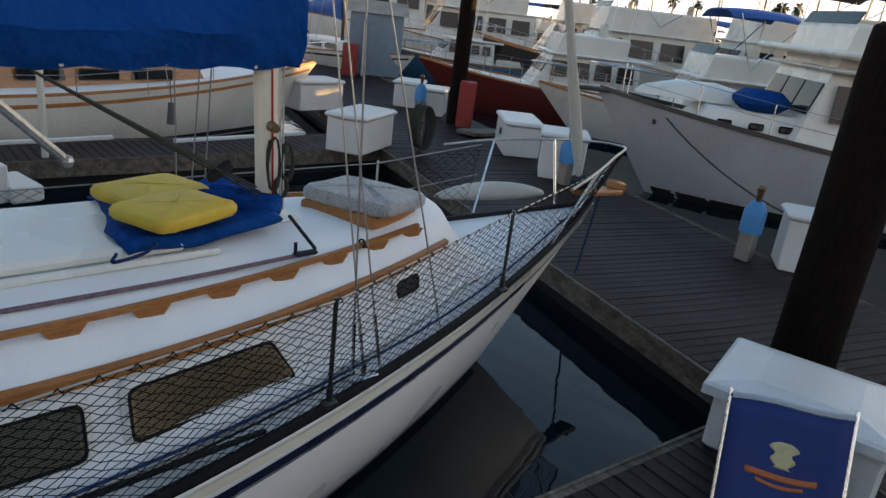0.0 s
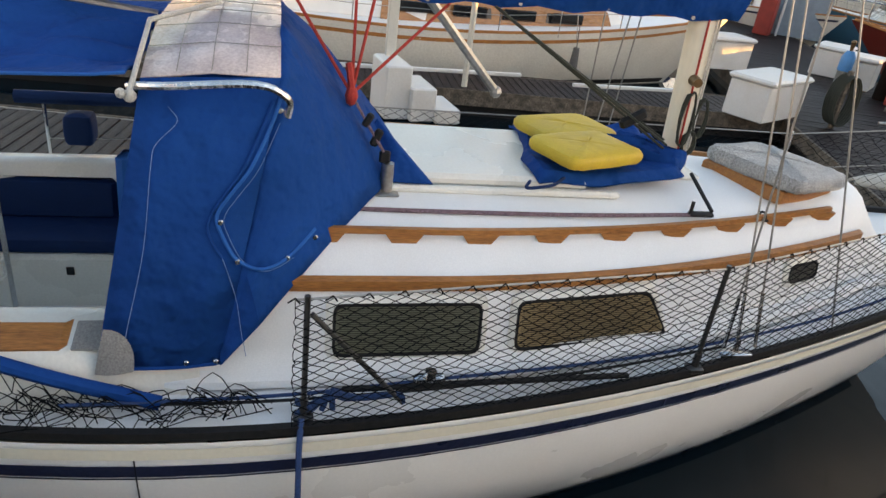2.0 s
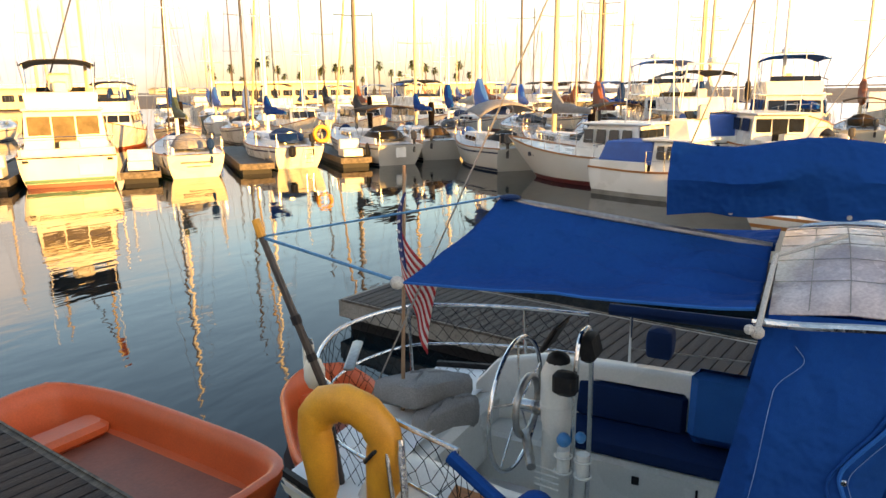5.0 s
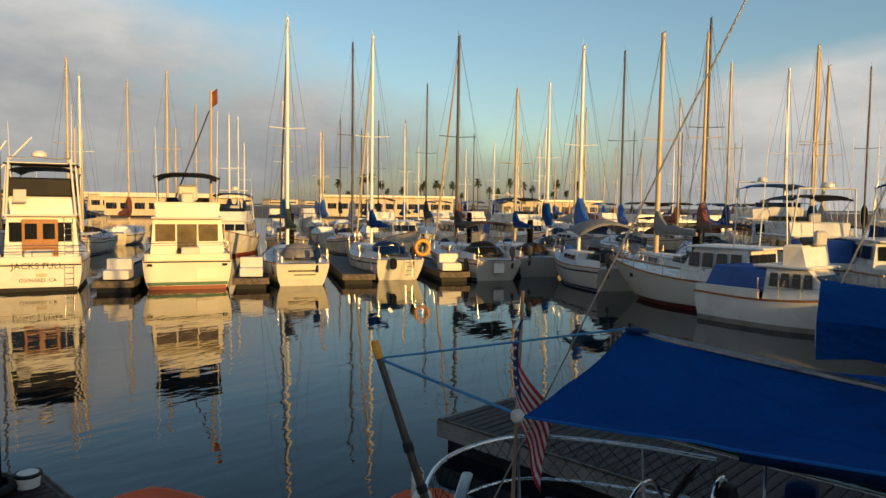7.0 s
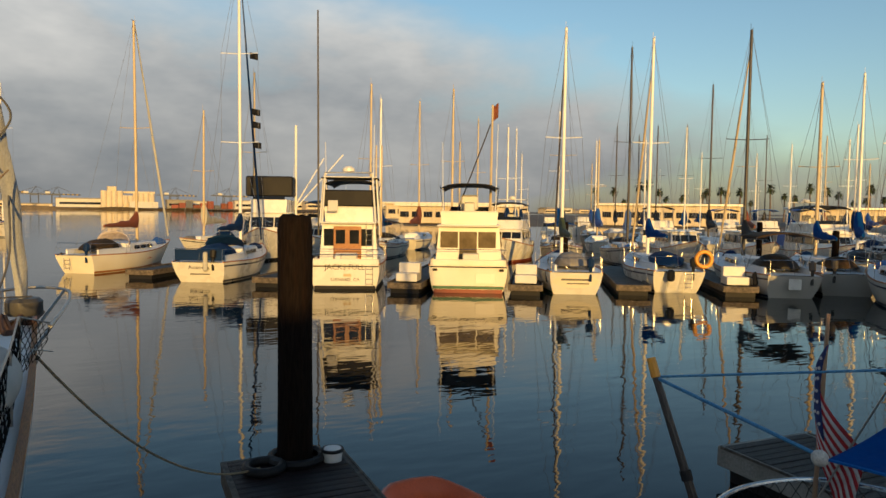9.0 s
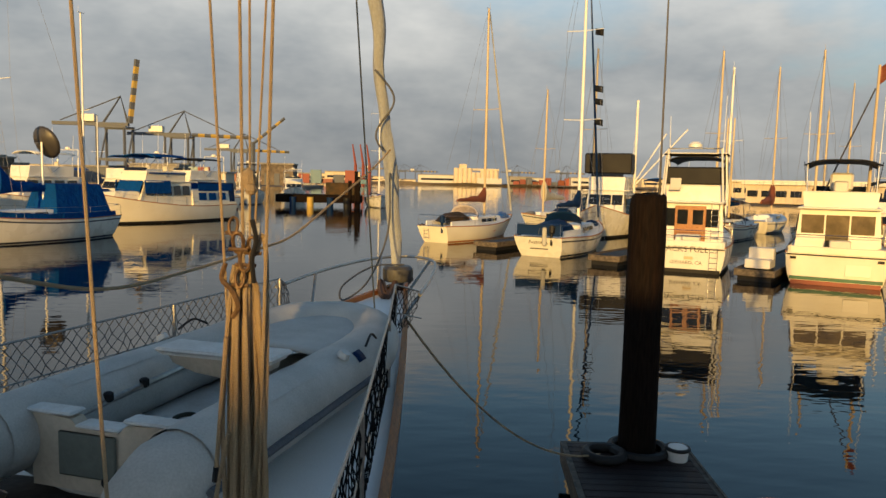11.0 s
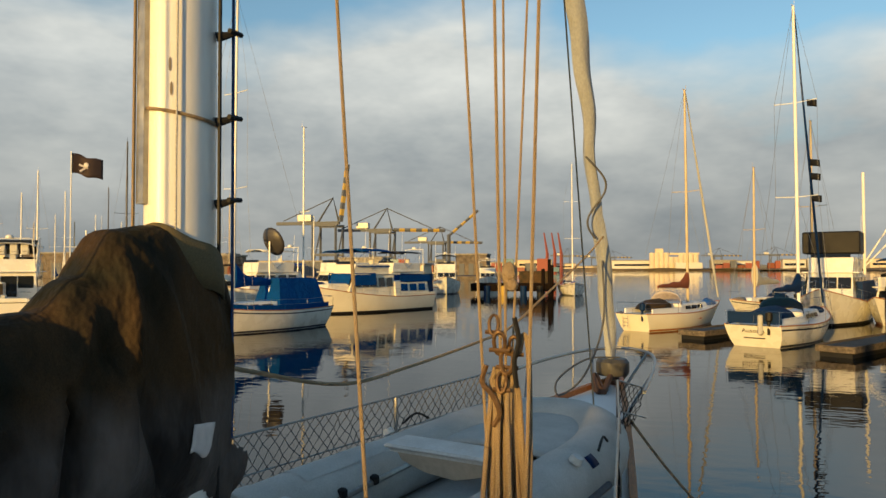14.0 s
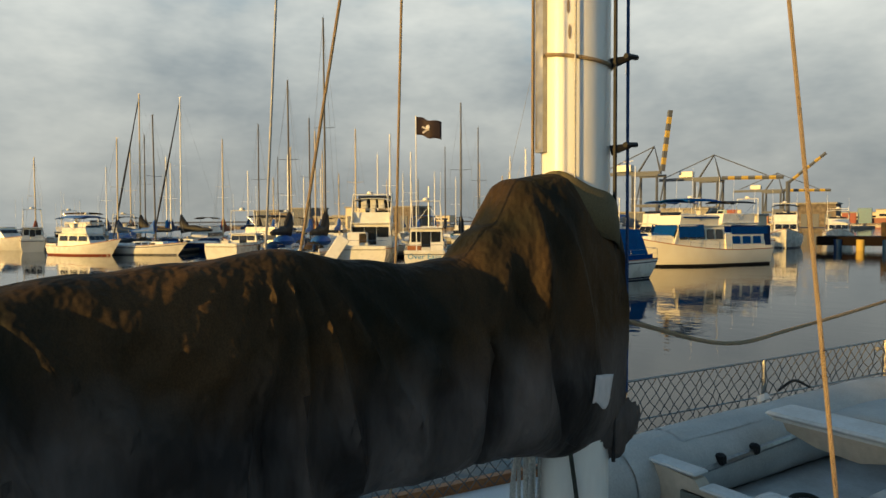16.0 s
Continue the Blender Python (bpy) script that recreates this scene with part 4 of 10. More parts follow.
# ---- cockpit ----
ck = Shape()
ck.box((CL, 2.55, 0.40), (1.1, 2.05, 0.04))
part("cockpit_sole", ck, DECK, boat, smooth=False)
for sg in (-1, 1):
    part("cockpit_seat", Shape().box((CL + sg * 0.76, 2.6, 0.60), (0.52, 2.1, 0.42), bev=0.03), GEL, boat, "white moulded cockpit seat", smooth=False)
    part("locker_latch", Shape().box((CL + sg * 0.494, 2.35, 0.7), (0.012, 0.05, 0.06), bev=0.004), BLACK, boat)
    part("locker_hinge", Shape().box((CL + sg * 0.494, 1.95, 0.69), (0.012, 0.015, 0.1), bev=0.004), BLACK, boat)
    co = Shape()
    co.loft([[(CL + sg * x, y, z) for x, z in ((1.36 - d, zf), (1.28 - d, 1.19 - dz), (1.255 - d, 1.245 - dz), (1.22 - d, 1.275 - dz), (1.05 - d, 1.325 - dz), (0.96 - d, 1.335 - dz), (0.93 - d, 1.31 - dz), (0.92 - d, 0.75))] for y, d, dz, zf in ((1.35, 0.08, 0.05, 1.02), (1.72, 0.05, 0.03, 1.02), (1.84, 0.0, 0.0, 1.02), (2.7, 0.03, 0.01, 1.0), (3.2, 0.1, 0.0, 1.0), (3.5, 0.2, 0.05, 1.0), (3.62, 0.3, 0.2, 0.9))])
    part("coaming", co, GEL, boat, "white cockpit coaming", angle=50)
    tk = Shape()
    tk.loft([[(CL + sg * x, y, z) for x, z in ((1.215 - d, 1.268), (1.07 - d, 1.311), (1.072 - d, 1.327), (1.219 - d, 1.284))] for y, d in ((1.9, 0.03), (1.93, 0.0), (2.3, 0.01), (2.75, 0.032), (2.95, 0.06))])
    part("coaming_plate", Shape().box((CL + sg * 1.14, 1.8, 1.302), (0.17, 0.16, 0.014), rot=(0, sg * 16, 0), bev=0.005), GREYC, boat, smooth=False)
    if sg < 0:
        part("coaming_panel", tk, TEAK, boat, "varnished teak coaming panel", smooth=False)
part("bridge_deck", Shape().box((CL, 1.52, 0.72), (2.0, 0.3, 0.75), bev=0.03), GEL, boat, smooth=False)
part("helm_seat", Shape().box((CL, 3.72, 0.78), (1.7, 0.5, 0.5), bev=0.05), GEL, boat, "white moulded helm seat", smooth=False)
part("drain", Shape().tube([(4.29, 1.75, 0.6), (4.28, 1.75, 0.6)], [0.04, 0.04], 12), BLACK, boat)

# wheel and pedestal
PX, PY = 3.76, 2.74
ped = part("pedestal", Shape().tube([(PX, PY, 0.42), (PX, PY, 0.5), (PX, PY, 1.25), (PX, PY, 1.42)], [0.14, 0.1, 0.09, 0.11], 14), GEL, boat, "white steering pedestal")
part("compass", Shape().tube([(PX, PY, 1.42), (PX, PY, 1.62), (PX, PY, 1.7)], [0.105, 0.105, 0.07], 14), GEL, ped)
part("compass_dome", Shape().ball((PX, PY, 1.7), 0.075, 12, (1, 1, 0.8)), BLACK, ped)
part("pedestal_guard", Shape().tube(curve([(PX - 0.17, PY - 0.16, 0.42), (PX - 0.17, PY - 0.16, 1.5), (PX - 0.12, PY - 0.16, 1.86), (PX, PY - 0.16, 1.92), (PX + 0.12, PY - 0.16, 1.86), (PX + 0.17, PY - 0.16, 1.5), (PX + 0.17, PY - 0.16, 0.42)], 5), 0.016, 8), CHROME, ped)
wheel = Shape().tube([(PX + 0.43 * math.cos(a), PY + 0.27, 1.36 + 0.43 * math.sin(a)) for a in (2 * math.pi * k / 40 for k in range(41))], 0.0145, 8, caps=False)
wh = part("steering_wheel", wheel, CHROME, ped, "chromed destroyer wheel")
for k in range(5):
    a = 2 * math.pi * k / 5 + 0.3
    part("spoke", Shape().tube([(PX, PY + 0.25, 1.36), (PX + 0.43 * math.cos(a), PY + 0.27, 1.36 + 0.43 * math.sin(a))], 0.008, 6), CHROME, wh)
part("wheel_hub", Shape().tube([(PX, PY + 0.08, 1.36), (PX, PY + 0.29, 1.36)], [0.05, 0.035], 10), CHROME, wh)
au = Shape().tube([(PX + 0.19 * math.cos(a), PY + 0.2, 1.36 + 0.19 * math.sin(a)) for a in (2 * math.pi * k / 24 for k in range(25))], 0.024, 8, caps=False).tube([(PX - 0.05, PY + 0.19, 1.2), (PX - 0.3, PY + 0.05, 1.12)], 0.03, 8)
part("wheel_drive", au, DULL, ped, "grey wheel pilot drive ring")
inst = Shape().box((PX - 0.02, PY - 0.2, 1.83), (0.2, 0.09, 0.15), rot=(-15, 0, 0), bev=0.02).box((PX - 0.22, PY - 0.12, 1.66), (0.1, 0.14, 0.14), bev=0.02).box((PX, PY + 0.03, 1.86), (0.24, 0.03, 0.2), rot=(30, 0, 0), bev=0.01)
part("instrument", inst, BLACK, ped, "black instrument pods")
hold = Shape()
for dy in (-0.12, -0.24):
    for z in (1.1, 1.2):
        hold.tube([(PX - 0.22 + 0.05 * math.cos(a), PY + dy + 0.05 * math.sin(a), z) for a in (2 * math.pi * k / 12 for k in range(13))], 0.007, 5, caps=False)
    hold.tube([(PX - 0.22, PY + dy, 1.08), (PX - 0.22, PY + dy, 1.24)], 0.04, 10)
for k in range(4):
    hold.tube([(PX - 0.24, PY + 0.05, 0.98 + 0.04 * k), (PX - 0.24, PY - 0.1, 0.97 + 0.04 * k)], 0.006, 5)
part("cup_holder", hold, GEL, ped, "white drink holder rack")
part("bottle_cap", Shape().ball((PX - 0.22, PY - 0.12, 1.3), 0.045, 10).ball((PX - 0.22, PY - 0.22, 1.34), 0.035, 10), CYAN, ped)

# pushpit, flag staff and blue padded gate line
pp = [(2.63, 2.85, 1.62), (2.78, 3.4, 1.63), (2.93, 3.85, 1.64), (3.15, 4.12, 1.66), (3.55, 4.3, 1.68), (3.95, 4.32, 1.68), (4.4, 4.2, 1.66), (4.66, 3.9, 1.64), (4.85, 3.4, 1.63), (4.95, 2.9, 1.62)]
PP = part("pushpit", Shape().tube(curve(pp, 5), 0.016, 8), CHROME, boat, "stainless stern rail")
for i in (1, 3, 6, 8):
    x, y, z = pp[i]
    part("leg", Shape().tube([(x, y, z), (x + (CL - x) * 0.03, y - 0.04, 0.98)], 0.014, 7), CHROME, PP)
lowp = [(x, y, z - 0.33) for x, y, z in pp]
part("middle_rail", Shape().tube(curve(lowp, 4), 0.011, 7), CHROME, PP)
footp = [(x + (CL - x) * 0.04, y - 0.02, 1.03) for x, y, z in pp]
net_between(pp, footp, 0.11, 0.0024, 0.016, 8, "safety_net", NET, boat, "black knotted safety netting on the stern rail")
GL = [(2.60, 2.88, 1.6), (2.53, 2.5, 1.43), (2.47, 2.0, 1.24), (2.43, 1.5, 1.09)]
part("padded_line", Shape().tube(curve(GL, 6), 0.034, 9), BLUE, boat, "gate line sleeved in blue canvas, let down")
part("rolled_sleeve", Shape().ball((2.56, 2.42, 1.46), 0.095, 12, (0.9, 1.1, 1.05)), BLUE, boat, "rolled blue canvas bundle")
foot_g = [(2.42, 2.86, 1.05), (2.36, 2.4, 1.05), (2.31, 1.9, 1.05), (2.29, 1.45, 1.06)]
net_between(GL, foot_g, 0.09, 0.0026, 0.03, 11, "slack_net", NET, boat, "slack heap of black netting at the open gate")
heap = Shape()
rn = random.Random(12)
for k in range(150):
    y = rn.uniform(1.0, 3.3)
    x = 2.37 + 0.09 * max(0, y - 2.4) + rn.uniform(-0.05, 0.1)
    heap.tube(curve([(x, y, 1.06 + rn.uniform(0, 0.05)), (x + rn.uniform(-0.08, 0.08), y + rn.uniform(0.03, 0.16), 1.1 + rn.uniform(0, 0.08)), (x + rn.uniform(-0.08, 0.08), y + rn.uniform(0.1, 0.25), 1.06 + rn.uniform(0, 0.05))], 3), 0.003, 3, caps=False)
part("slack_netting", heap, NET, boat)
part("flag_staff", Shape().tube([(3.85, 3.93, 1.05), (3.85, 3.87, 2.84)], [0.015, 0.011], 8), mat("staff_wood", (0.36, 0.22, 0.13), 0.5, grain=20, stretch=(1, 1, 0.2)), boat, "varnished wooden flag staff")
part("stern_light", Shape().box((3.05, 4.1, 1.75), (0.09, 0.07, 0.2), bev=0.03), GEL, boat)
part("stern_float", Shape().ball((3.0, 4.02, 1.66), 0.075, 10, (0.8, 1, 1.5)), CREAM, boat, "cream fender ball on the stern rail")
part("stern_board", Shape().box((3.35, 3.98, 1.66), (0.36, 0.07, 0.03), rot=(0, -8, 25), bev=0.01), DULL, boat)

# flag: stripes and canton, hanging in folds
flag = thing("flag", (3.85, 3.87, 1.9), "red and white striped flag hanging limp from a staff", "flag")
def hang(u, v):
    """A place on the limp cloth: u down from the hoist's top, v across the stripes to the fly."""
    top = 2.66 - 0.50 * u
    return (3.84 + 0.045 * math.sin(8 * v + 2.5 * u) * (0.25 + v), 3.86 + 0.10 * v * (1 - v) * 2 - 0.22 * v * v + 0.05 * math.sin(6.5 * v + 2 * u), top - 0.60 * v ** 0.9)


for i in range(13):
    part("stripe", Shape().grid(lambda u, v, i=i: hang((i + v) / 13, u), 12, 1), FLAGR if i % 2 == 0 else FLAGW, flag, thick=0.003)
part("canton", Shape().grid(lambda u, v: Vector(hang(0.54 * u, 0.42 * v)) + Vector((-0.006, 0.0, 0.004)), 6, 8), FLAGB, flag, "navy canton with white stars", thick=0.008)
part("canton", Shape().grid(lambda u, v: Vector(hang(0.54 * u, 0.42 * v)) + Vector((0.006, 0.0, 0.004)), 6, 8), FLAGB, flag, thick=0.008)
for i in range(4):
    for j in range(4):
        p = hang(0.07 + 0.12 * i, 0.06 + 0.1 * j)
        part("star", Shape().ball((p[0] - 0.011, p[1], p[2] + 0.004), 0.011, 6, (0.3, 1, 1)), FLAGW, flag)

# dodger
def arch(y0, ytop, ztop, zc, foot, n=15, w=0.95):
    """One hoop of the spray hood from the near foot over the top."""
    pts = []
    for i in range(n):
        t = -1 + 2 * i / (n - 1)
        a = abs(t)
        if a > 0.62:
            k = (1 - a) / 0.38
            x = foot[0] + (w - foot[0]) * k ** 0.85
            z = foot[1] + (ztop - foot[1]) * k
            y = y0 + (ytop - y0) * k
        else:
            k = a / 0.62
            x = w * k
            z = ztop + (zc - ztop) * (1 - k ** 2.4)
            y = ytop
        pts.append(Vector((CL + math.copysign(x, t), y, z)))
    return pts


A0 = arch(1.78, 1.57, 2.38, 2.56, (1.265, 1.18))
A1 = arch(1.25, 1.0, 2.42, 2.6, (1.24, 1.2))
base = []
for i in range(15):
    t = -1 + 2 * i / 14
    a = abs(t)
    if a > 0.75:
        base.append(Vector((CL + math.copysign(1.24, t), 1.25 - (1 - a) * 1.2, 1.2 + (1 - a) * 1.5)))
    else:
        k = a / 0.75
        base.append(Vector((CL + math.copysign(1.06 * k, t), 0.28 + 0.62 * k ** 1.6, 1.83 - 0.27 * k ** 2.6)))
top = Shape().loft([[p for p in r] for r in (A0[3:12], [a.lerp(b, 0.5) + Vector((0, 0, 0.02)) for a, b in zip(A0, A1)][3:12], A1[3:12])], closed=False, caps=False)
dod = part("dodger", Shape().loft([A0[:4], [a.lerp(b, 0.33) + Vector((0.012, 0, 0)) for a, b in zip(A0, A1)][:4], [a.lerp(b, 0.66) for a, b in zip(A0, A1)][:4], A1[:4]], closed=False, caps=False), BLUE, boat, "blue canvas spray hood over the companionway", thick=0.012)
part("far_side", Shape().loft([A0[11:], A1[11:]], closed=False, caps=False), BLUE, dod, thick=0.012)
part("top_panel", top, PLASTIC, dod, "cloudy clear vinyl top panel", thick=0.008)
for i in range(4, 11):
    part("stitched_line", Shape().tube([A0[i] + Vector((0, 0, 0.012)), A0[i].lerp(A1[i], 0.5) + Vector((0, 0, 0.032)), A1[i] + Vector((0, 0, 0.012))], 0.0022, 4), GREYC, dod)
for f in (0.25, 0.5, 0.75):
    part("stitched_line", Shape().tube([a.lerp(b, f) + Vector((0, 0, 0.012 + 0.08 * f * (1 - f))) for a, b in zip(A0[3:12], A1[3:12])], 0.0022, 4), GREYC, dod)
frn = []
for f in (0, 0.1, 0.2, 0.3, 0.4, 0.5, 0.6, 0.7, 0.8, 0.9, 1.0):
    row = []
    for i, (a, b) in enumerate(zip(A1, base)):
        p = a.lerp(b, f)
        p.z += 0.09 * math.sin(math.pi * f) * (0.6 + 0.4 * math.sin(i * 1.9)) - (0.05 * math.sin(math.pi * f) if i in (1, 13) else 0)
        p.x += 0.012 * math.sin(5 * f + i)
        row.append(p + Vector((0, 0, 0.02 * noise.noise(Vector((i * 1.3, f * 2.5, 4))))))
    frn.append(row)
part("front_panel", Shape().loft(frn, closed=False, caps=False), BLUE, dod, thick=0.012)
part("hood_bar", Shape().tube(curve([tuple(A0[3] + Vector((-0.02, 0.05, -0.03))), (2.83, 1.45, 2.41), (2.83, 1.1, 2.44), (2.85, 0.97, 2.38), (2.86, 0.97, 2.3)], 5), 0.018, 8), CHROME, dod, "polished hood frame tube")
part("hood_bar", Shape().tube(curve([(4.77, 1.55, 2.4), (4.76, 1.45, 2.47), (4.76, 1.1, 2.5), (4.76, 0.98, 2.42)], 5), 0.018, 8), CHROME, dod)
part("bar_end", Shape().ball((2.83, 1.6, 2.36), 0.028, 10).ball((2.81, 1.63, 2.375), 0.022, 8), ROPEW, dod)
def near_panel(f, g, out=0.014):
    """A place on the near side panel: f aft to forward, g foot to top."""
    a = A0[0].lerp(A0[3], g).lerp(A1[0].lerp(A1[3], g), f)
    return (a.x - out, a.y, a.z)
side_mesh = Shape()
side_mesh.loft([A0[:4], [a.lerp(b, 0.33) + Vector((0.012, 0, 0)) for a, b in zip(A0, A1)][:4], [a.lerp(b, 0.66) for a, b in zip(A0, A1)][:4], A1[:4]], closed=False, caps=False)
side_mesh.loft(frn, closed=False, caps=False)
HOOD = BVHTree.FromPolygons(side_mesh.v, side_mesh.f)


def on_hood(y, z, out=0.012):
    """The place on the near flank of the spray hood at y, z."""
    p = HOOD.ray_cast(Vector((0, y, z)), Vector((1, 0, 0)))[0]
    return (p.x - out, y, p.z) if p else (2.54 + 0.258 * (z - 1.18) - out, y, z)


def seam_line(name, pts, r, m, parent, lab=""):
    return part(name, Shape().tube([on_hood(q.x, q.y) for q in curve([(y, z, 0) for y, z in pts], 5)], r, 6), m, parent, lab)


FLAP = [(0.99, 2.40), (1.03, 2.28), (1.12, 2.09), (1.2, 1.98), (1.262, 1.885), (1.25, 1.81), (1.177, 1.68), (1.065, 1.655), (0.96, 1.677), (0.83, 1.76)]
seam_line("binding", FLAP, 0.009, BLUE2, dod, "lighter blue seam binding")
seam_line("binding", [(1.03, 2.36), (1.075, 2.25), (1.16, 2.07), (1.245, 1.95), (1.303, 1.845), (1.29, 1.77), (1.243, 1.69)], 0.007, BLUE, dod)
seam_line("stitching", [(y - 0.03, z - 0.01) for y, z in FLAP[1:-1]], 0.0014, THREAD, dod)
seam_line("stitching", [(1.243, 1.695), (1.178, 1.488), (1.139, 1.25)], 0.0015, THREAD, dod)
seam_line("stitching", [(1.46, 2.31), (1.425, 2.253), (1.508, 2.165), (1.53, 2.08), (1.569, 1.727), (1.638, 1.405), (1.66, 1.3)], 0.0015, THREAD, dod)
seam_line("hem", [(1.76, 1.2), (1.6, 1.195), (1.42, 1.2), (1.27, 1.21)], 0.008, BLUE, dod)
part("corner_patch", Shape().grid(lambda u, v: near_panel(0.30 * u * math.cos(math.pi / 2 * v * 0.98), 0.16 * u * math.sin(math.pi / 2 * v) + 0.005, 0.016 + 0.014 * math.sin(math.pi * u)), 5, 7), GREYC, dod, "worn grey reinforcing patch")
for y, z in ((1.25, 1.85), (1.177, 1.675), (0.96, 1.677), (1.0, 2.32), (1.27, 1.22), (1.4, 1.22), (0.83, 1.72)):
    p = on_hood(y, z, 0.014)
    part("snap", Shape().tube([p, (p[0] - 0.007, p[1], p[2])], [0.014, 0.01], 10), CHROME, dod)
def flap(u, v):
    """A loose triangle of canvas from the hood's forward corner down to the coachroof."""
    top, fore, aft = Vector((3.68, 0.46, 2.06)), Vector((3.33, 0.17, 1.815)), Vector((3.36, 0.66, 1.815))
    foot = fore.lerp(aft, v)
    p = top.lerp(foot, u)
    return p + Vector((0, 0, 0.02 * math.sin(math.pi * u) * math.sin(7 * v)))
part("hood_flap", Shape().grid(flap, 8, 8), BLUE, dod, "loose blue flap on the coachroof", thick=0.01)

# bimini tent over the cockpit
RF, RA = Vector((3.79, 1.62, 2.52)), Vector((3.71, 3.10, 2.70))
CF, CA = Vector((2.88, 1.62, 2.43)), Vector((2.93, 3.33, 2.33))
def tent(u, v):
    """u forward to aft, v near edge to far edge."""
    t = 2 * v - 1
    e0, e1 = CF.lerp(CA, u), Vector((2 * 3.79 - CF.x, CF.y, CF.z)).lerp(Vector((2 * 3.79 - CA.x, CA.y + 0.1, CA.z)), u)
    r = RF.lerp(RA, u) + Vector((0, 0, -0.03 * math.sin(math.pi * u)))
    p = r.lerp(e0 if t < 0 else e1, abs(t))
    p.z -= 0.07 * math.sin(math.pi * abs(t)) * (0.5 + math.sin(math.pi * u)) + 0.014 * math.sin(17 * u + 5 * v) * math.sin(math.pi * abs(t)) + 0.02 * abs(math.sin(5 * u + 7 * v)) * math.sin(math.pi * abs(t))
    # the cloth is gathered at its forward end and creased along lines that run out from the peak
    a = abs(t)
    p.z += 0.016 * (1 - u) ** 1.6 * math.sin(30 * a + 3 * u) * math.sin(math.pi * min(1, a * 1.1))
    ph = math.atan2(a * 0.95, (1 - u) * 1.5 + 0.04)
    for c, w, h in ((0.16, 0.035, 0.02), (0.34, 0.04, 0.026), (0.52, 0.05, 0.018), (0.95, 0.06, 0.014)):
        p.z += h * math.exp(-((ph - c + 0.05 * math.sin(4 * u)) / w) ** 2) * min(1, 3 * (1 - u)) * min(1, 6 * a)
    return p
bim = part("bimini", Shape().grid(tent, 64, 72), BLUE, boat, "blue canvas cockpit awning", thick=0.01)
part("hem", Shape().tube([tent(i / 12, 0.0) for i in range(13)], 0.008, 5), BLUE2, bim)
part("ridge_pole", Shape().tube([tuple(RF), tuple(RA + Vector((0, 0.03, -0.01)))], 0.02, 7), DULL, bim)
part("patch", Shape().ball(tuple(RA + Vector((-0.02, -0.06, 0.0))), 0.07, 10, (0.8, 1, 0.25)), NAVYC, bim)
part("corner_knob", Shape().ball(tuple(CA + Vector((-0.01, 0.03, 0))), 0.038, 10), ROPEW, bim)
part("guy_line", Shape().tube([tuple(CA), (2.9, 4.28, 2.5)], 0.009, 6), mat("rope_light_blue", (0.06, 0.22, 0.42), 0.8, grain=120, amount=0.4), bim, "blue guy line")
part("guy_line", Shape().tube([tuple(RA), (2.9, 4.28, 2.5)], 0.007, 6), MATS["rope_light_blue"], bim)
part("hood_strap", Shape().tube([(2.83, 1.6, 2.38), (3.3, 1.58, 2.58), (3.7, 1.3, 2.62)], 0.012, 6), ROPEW, boat)

# lazy guys: topping lift, backstay
part("backstay", Shape().tube([(3.83, 4.25, 1.0), (MX, MY + 0.5, 11.8)], 0.006, 5), WIRE, boat)
part("topping_lift", Shape().tube([(MX, 2.12, 2.84), (MX, MY + 0.5, 11.7)], 0.005, 5), WIRE, boat)

# ---- loose things on the sailboat ----
hook = thing("boat_hook", (2.9, 3.9, 1.0), "dark pole with a yellow tip lashed upright to the stern rail", "pole")
part("shaft", Shape().tube([(2.9, 3.78, 1.02), (2.9, 3.88, 1.66), (2.9, 4.27, 2.5)], [0.026, 0.025, 0.02], 8), mat("bamboo_dark", (0.05, 0.04, 0.035), 0.5, stain=0.5), hook)
part("tip", Shape().tube([(2.9, 4.27, 2.5), (2.9, 4.31, 2.6)], [0.026, 0.024], 8), BUOY, hook, "yellow taped tip")
part("joint", Shape().tube([(2.9, 4.04, 2.0), (2.9, 4.06, 2.05)], 0.03, 8).tube([(2.9, 3.94, 1.79), (2.9, 3.96, 1.83)], 0.03, 8), BLACK, hook)

hb = thing("horseshoe_buoy", (2.72, 3.54, 1.0), "yellow vinyl horseshoe life buoy hung on the stern rail", "life buoy")
ush = []
for i in range(25):
    a = math.pi * (-0.27 + 1.54 * i / 24)
    ry = 0.235 if 0 <= a <= math.pi else 0.235
    yy = 3.54 - 0.235 * math.cos(a) if 0 <= a <= math.pi else 3.54 - math.copysign(0.235 - 0.05 * min(1, abs(math.sin(a)) * 1.2), math.cos(a))
    zz = 1.50 + 0.2 * math.sin(a) if 0 <= a <= math.pi else 1.50 + 0.58 * math.sin(a)
    ush.append((yy, zz))
rings = []
for i, (y, z) in enumerate(ush):
    y0, z0 = ush[max(i - 1, 0)]
    y1, z1 = ush[min(i + 1, 24)]
    d = Vector((0, y1 - y0, z1 - z0)).normalized()
    n = Vector((0, -d.z, d.y))
    k = 0.55 if i in (0, 24) else (0.9 if i in (1, 23) else 1.0 + 0.05 * math.sin(i * 2.2))
    ctr = Vector((2.68 + 0.10 * (1.5 - z) * 0.3, y, z))
    rings.append([ctr + n * 0.112 * k * math.cos(a) * (1 if abs(math.cos(a)) < 0.9 else 0.97) + Vector((1, 0, 0)) * 0.075 * k * math.sin(a) for a in (2 * math.pi * j / 14 for j in range(14))])
part("cover", Shape().loft(rings), BUOY, hb, "yellow vinyl cover")
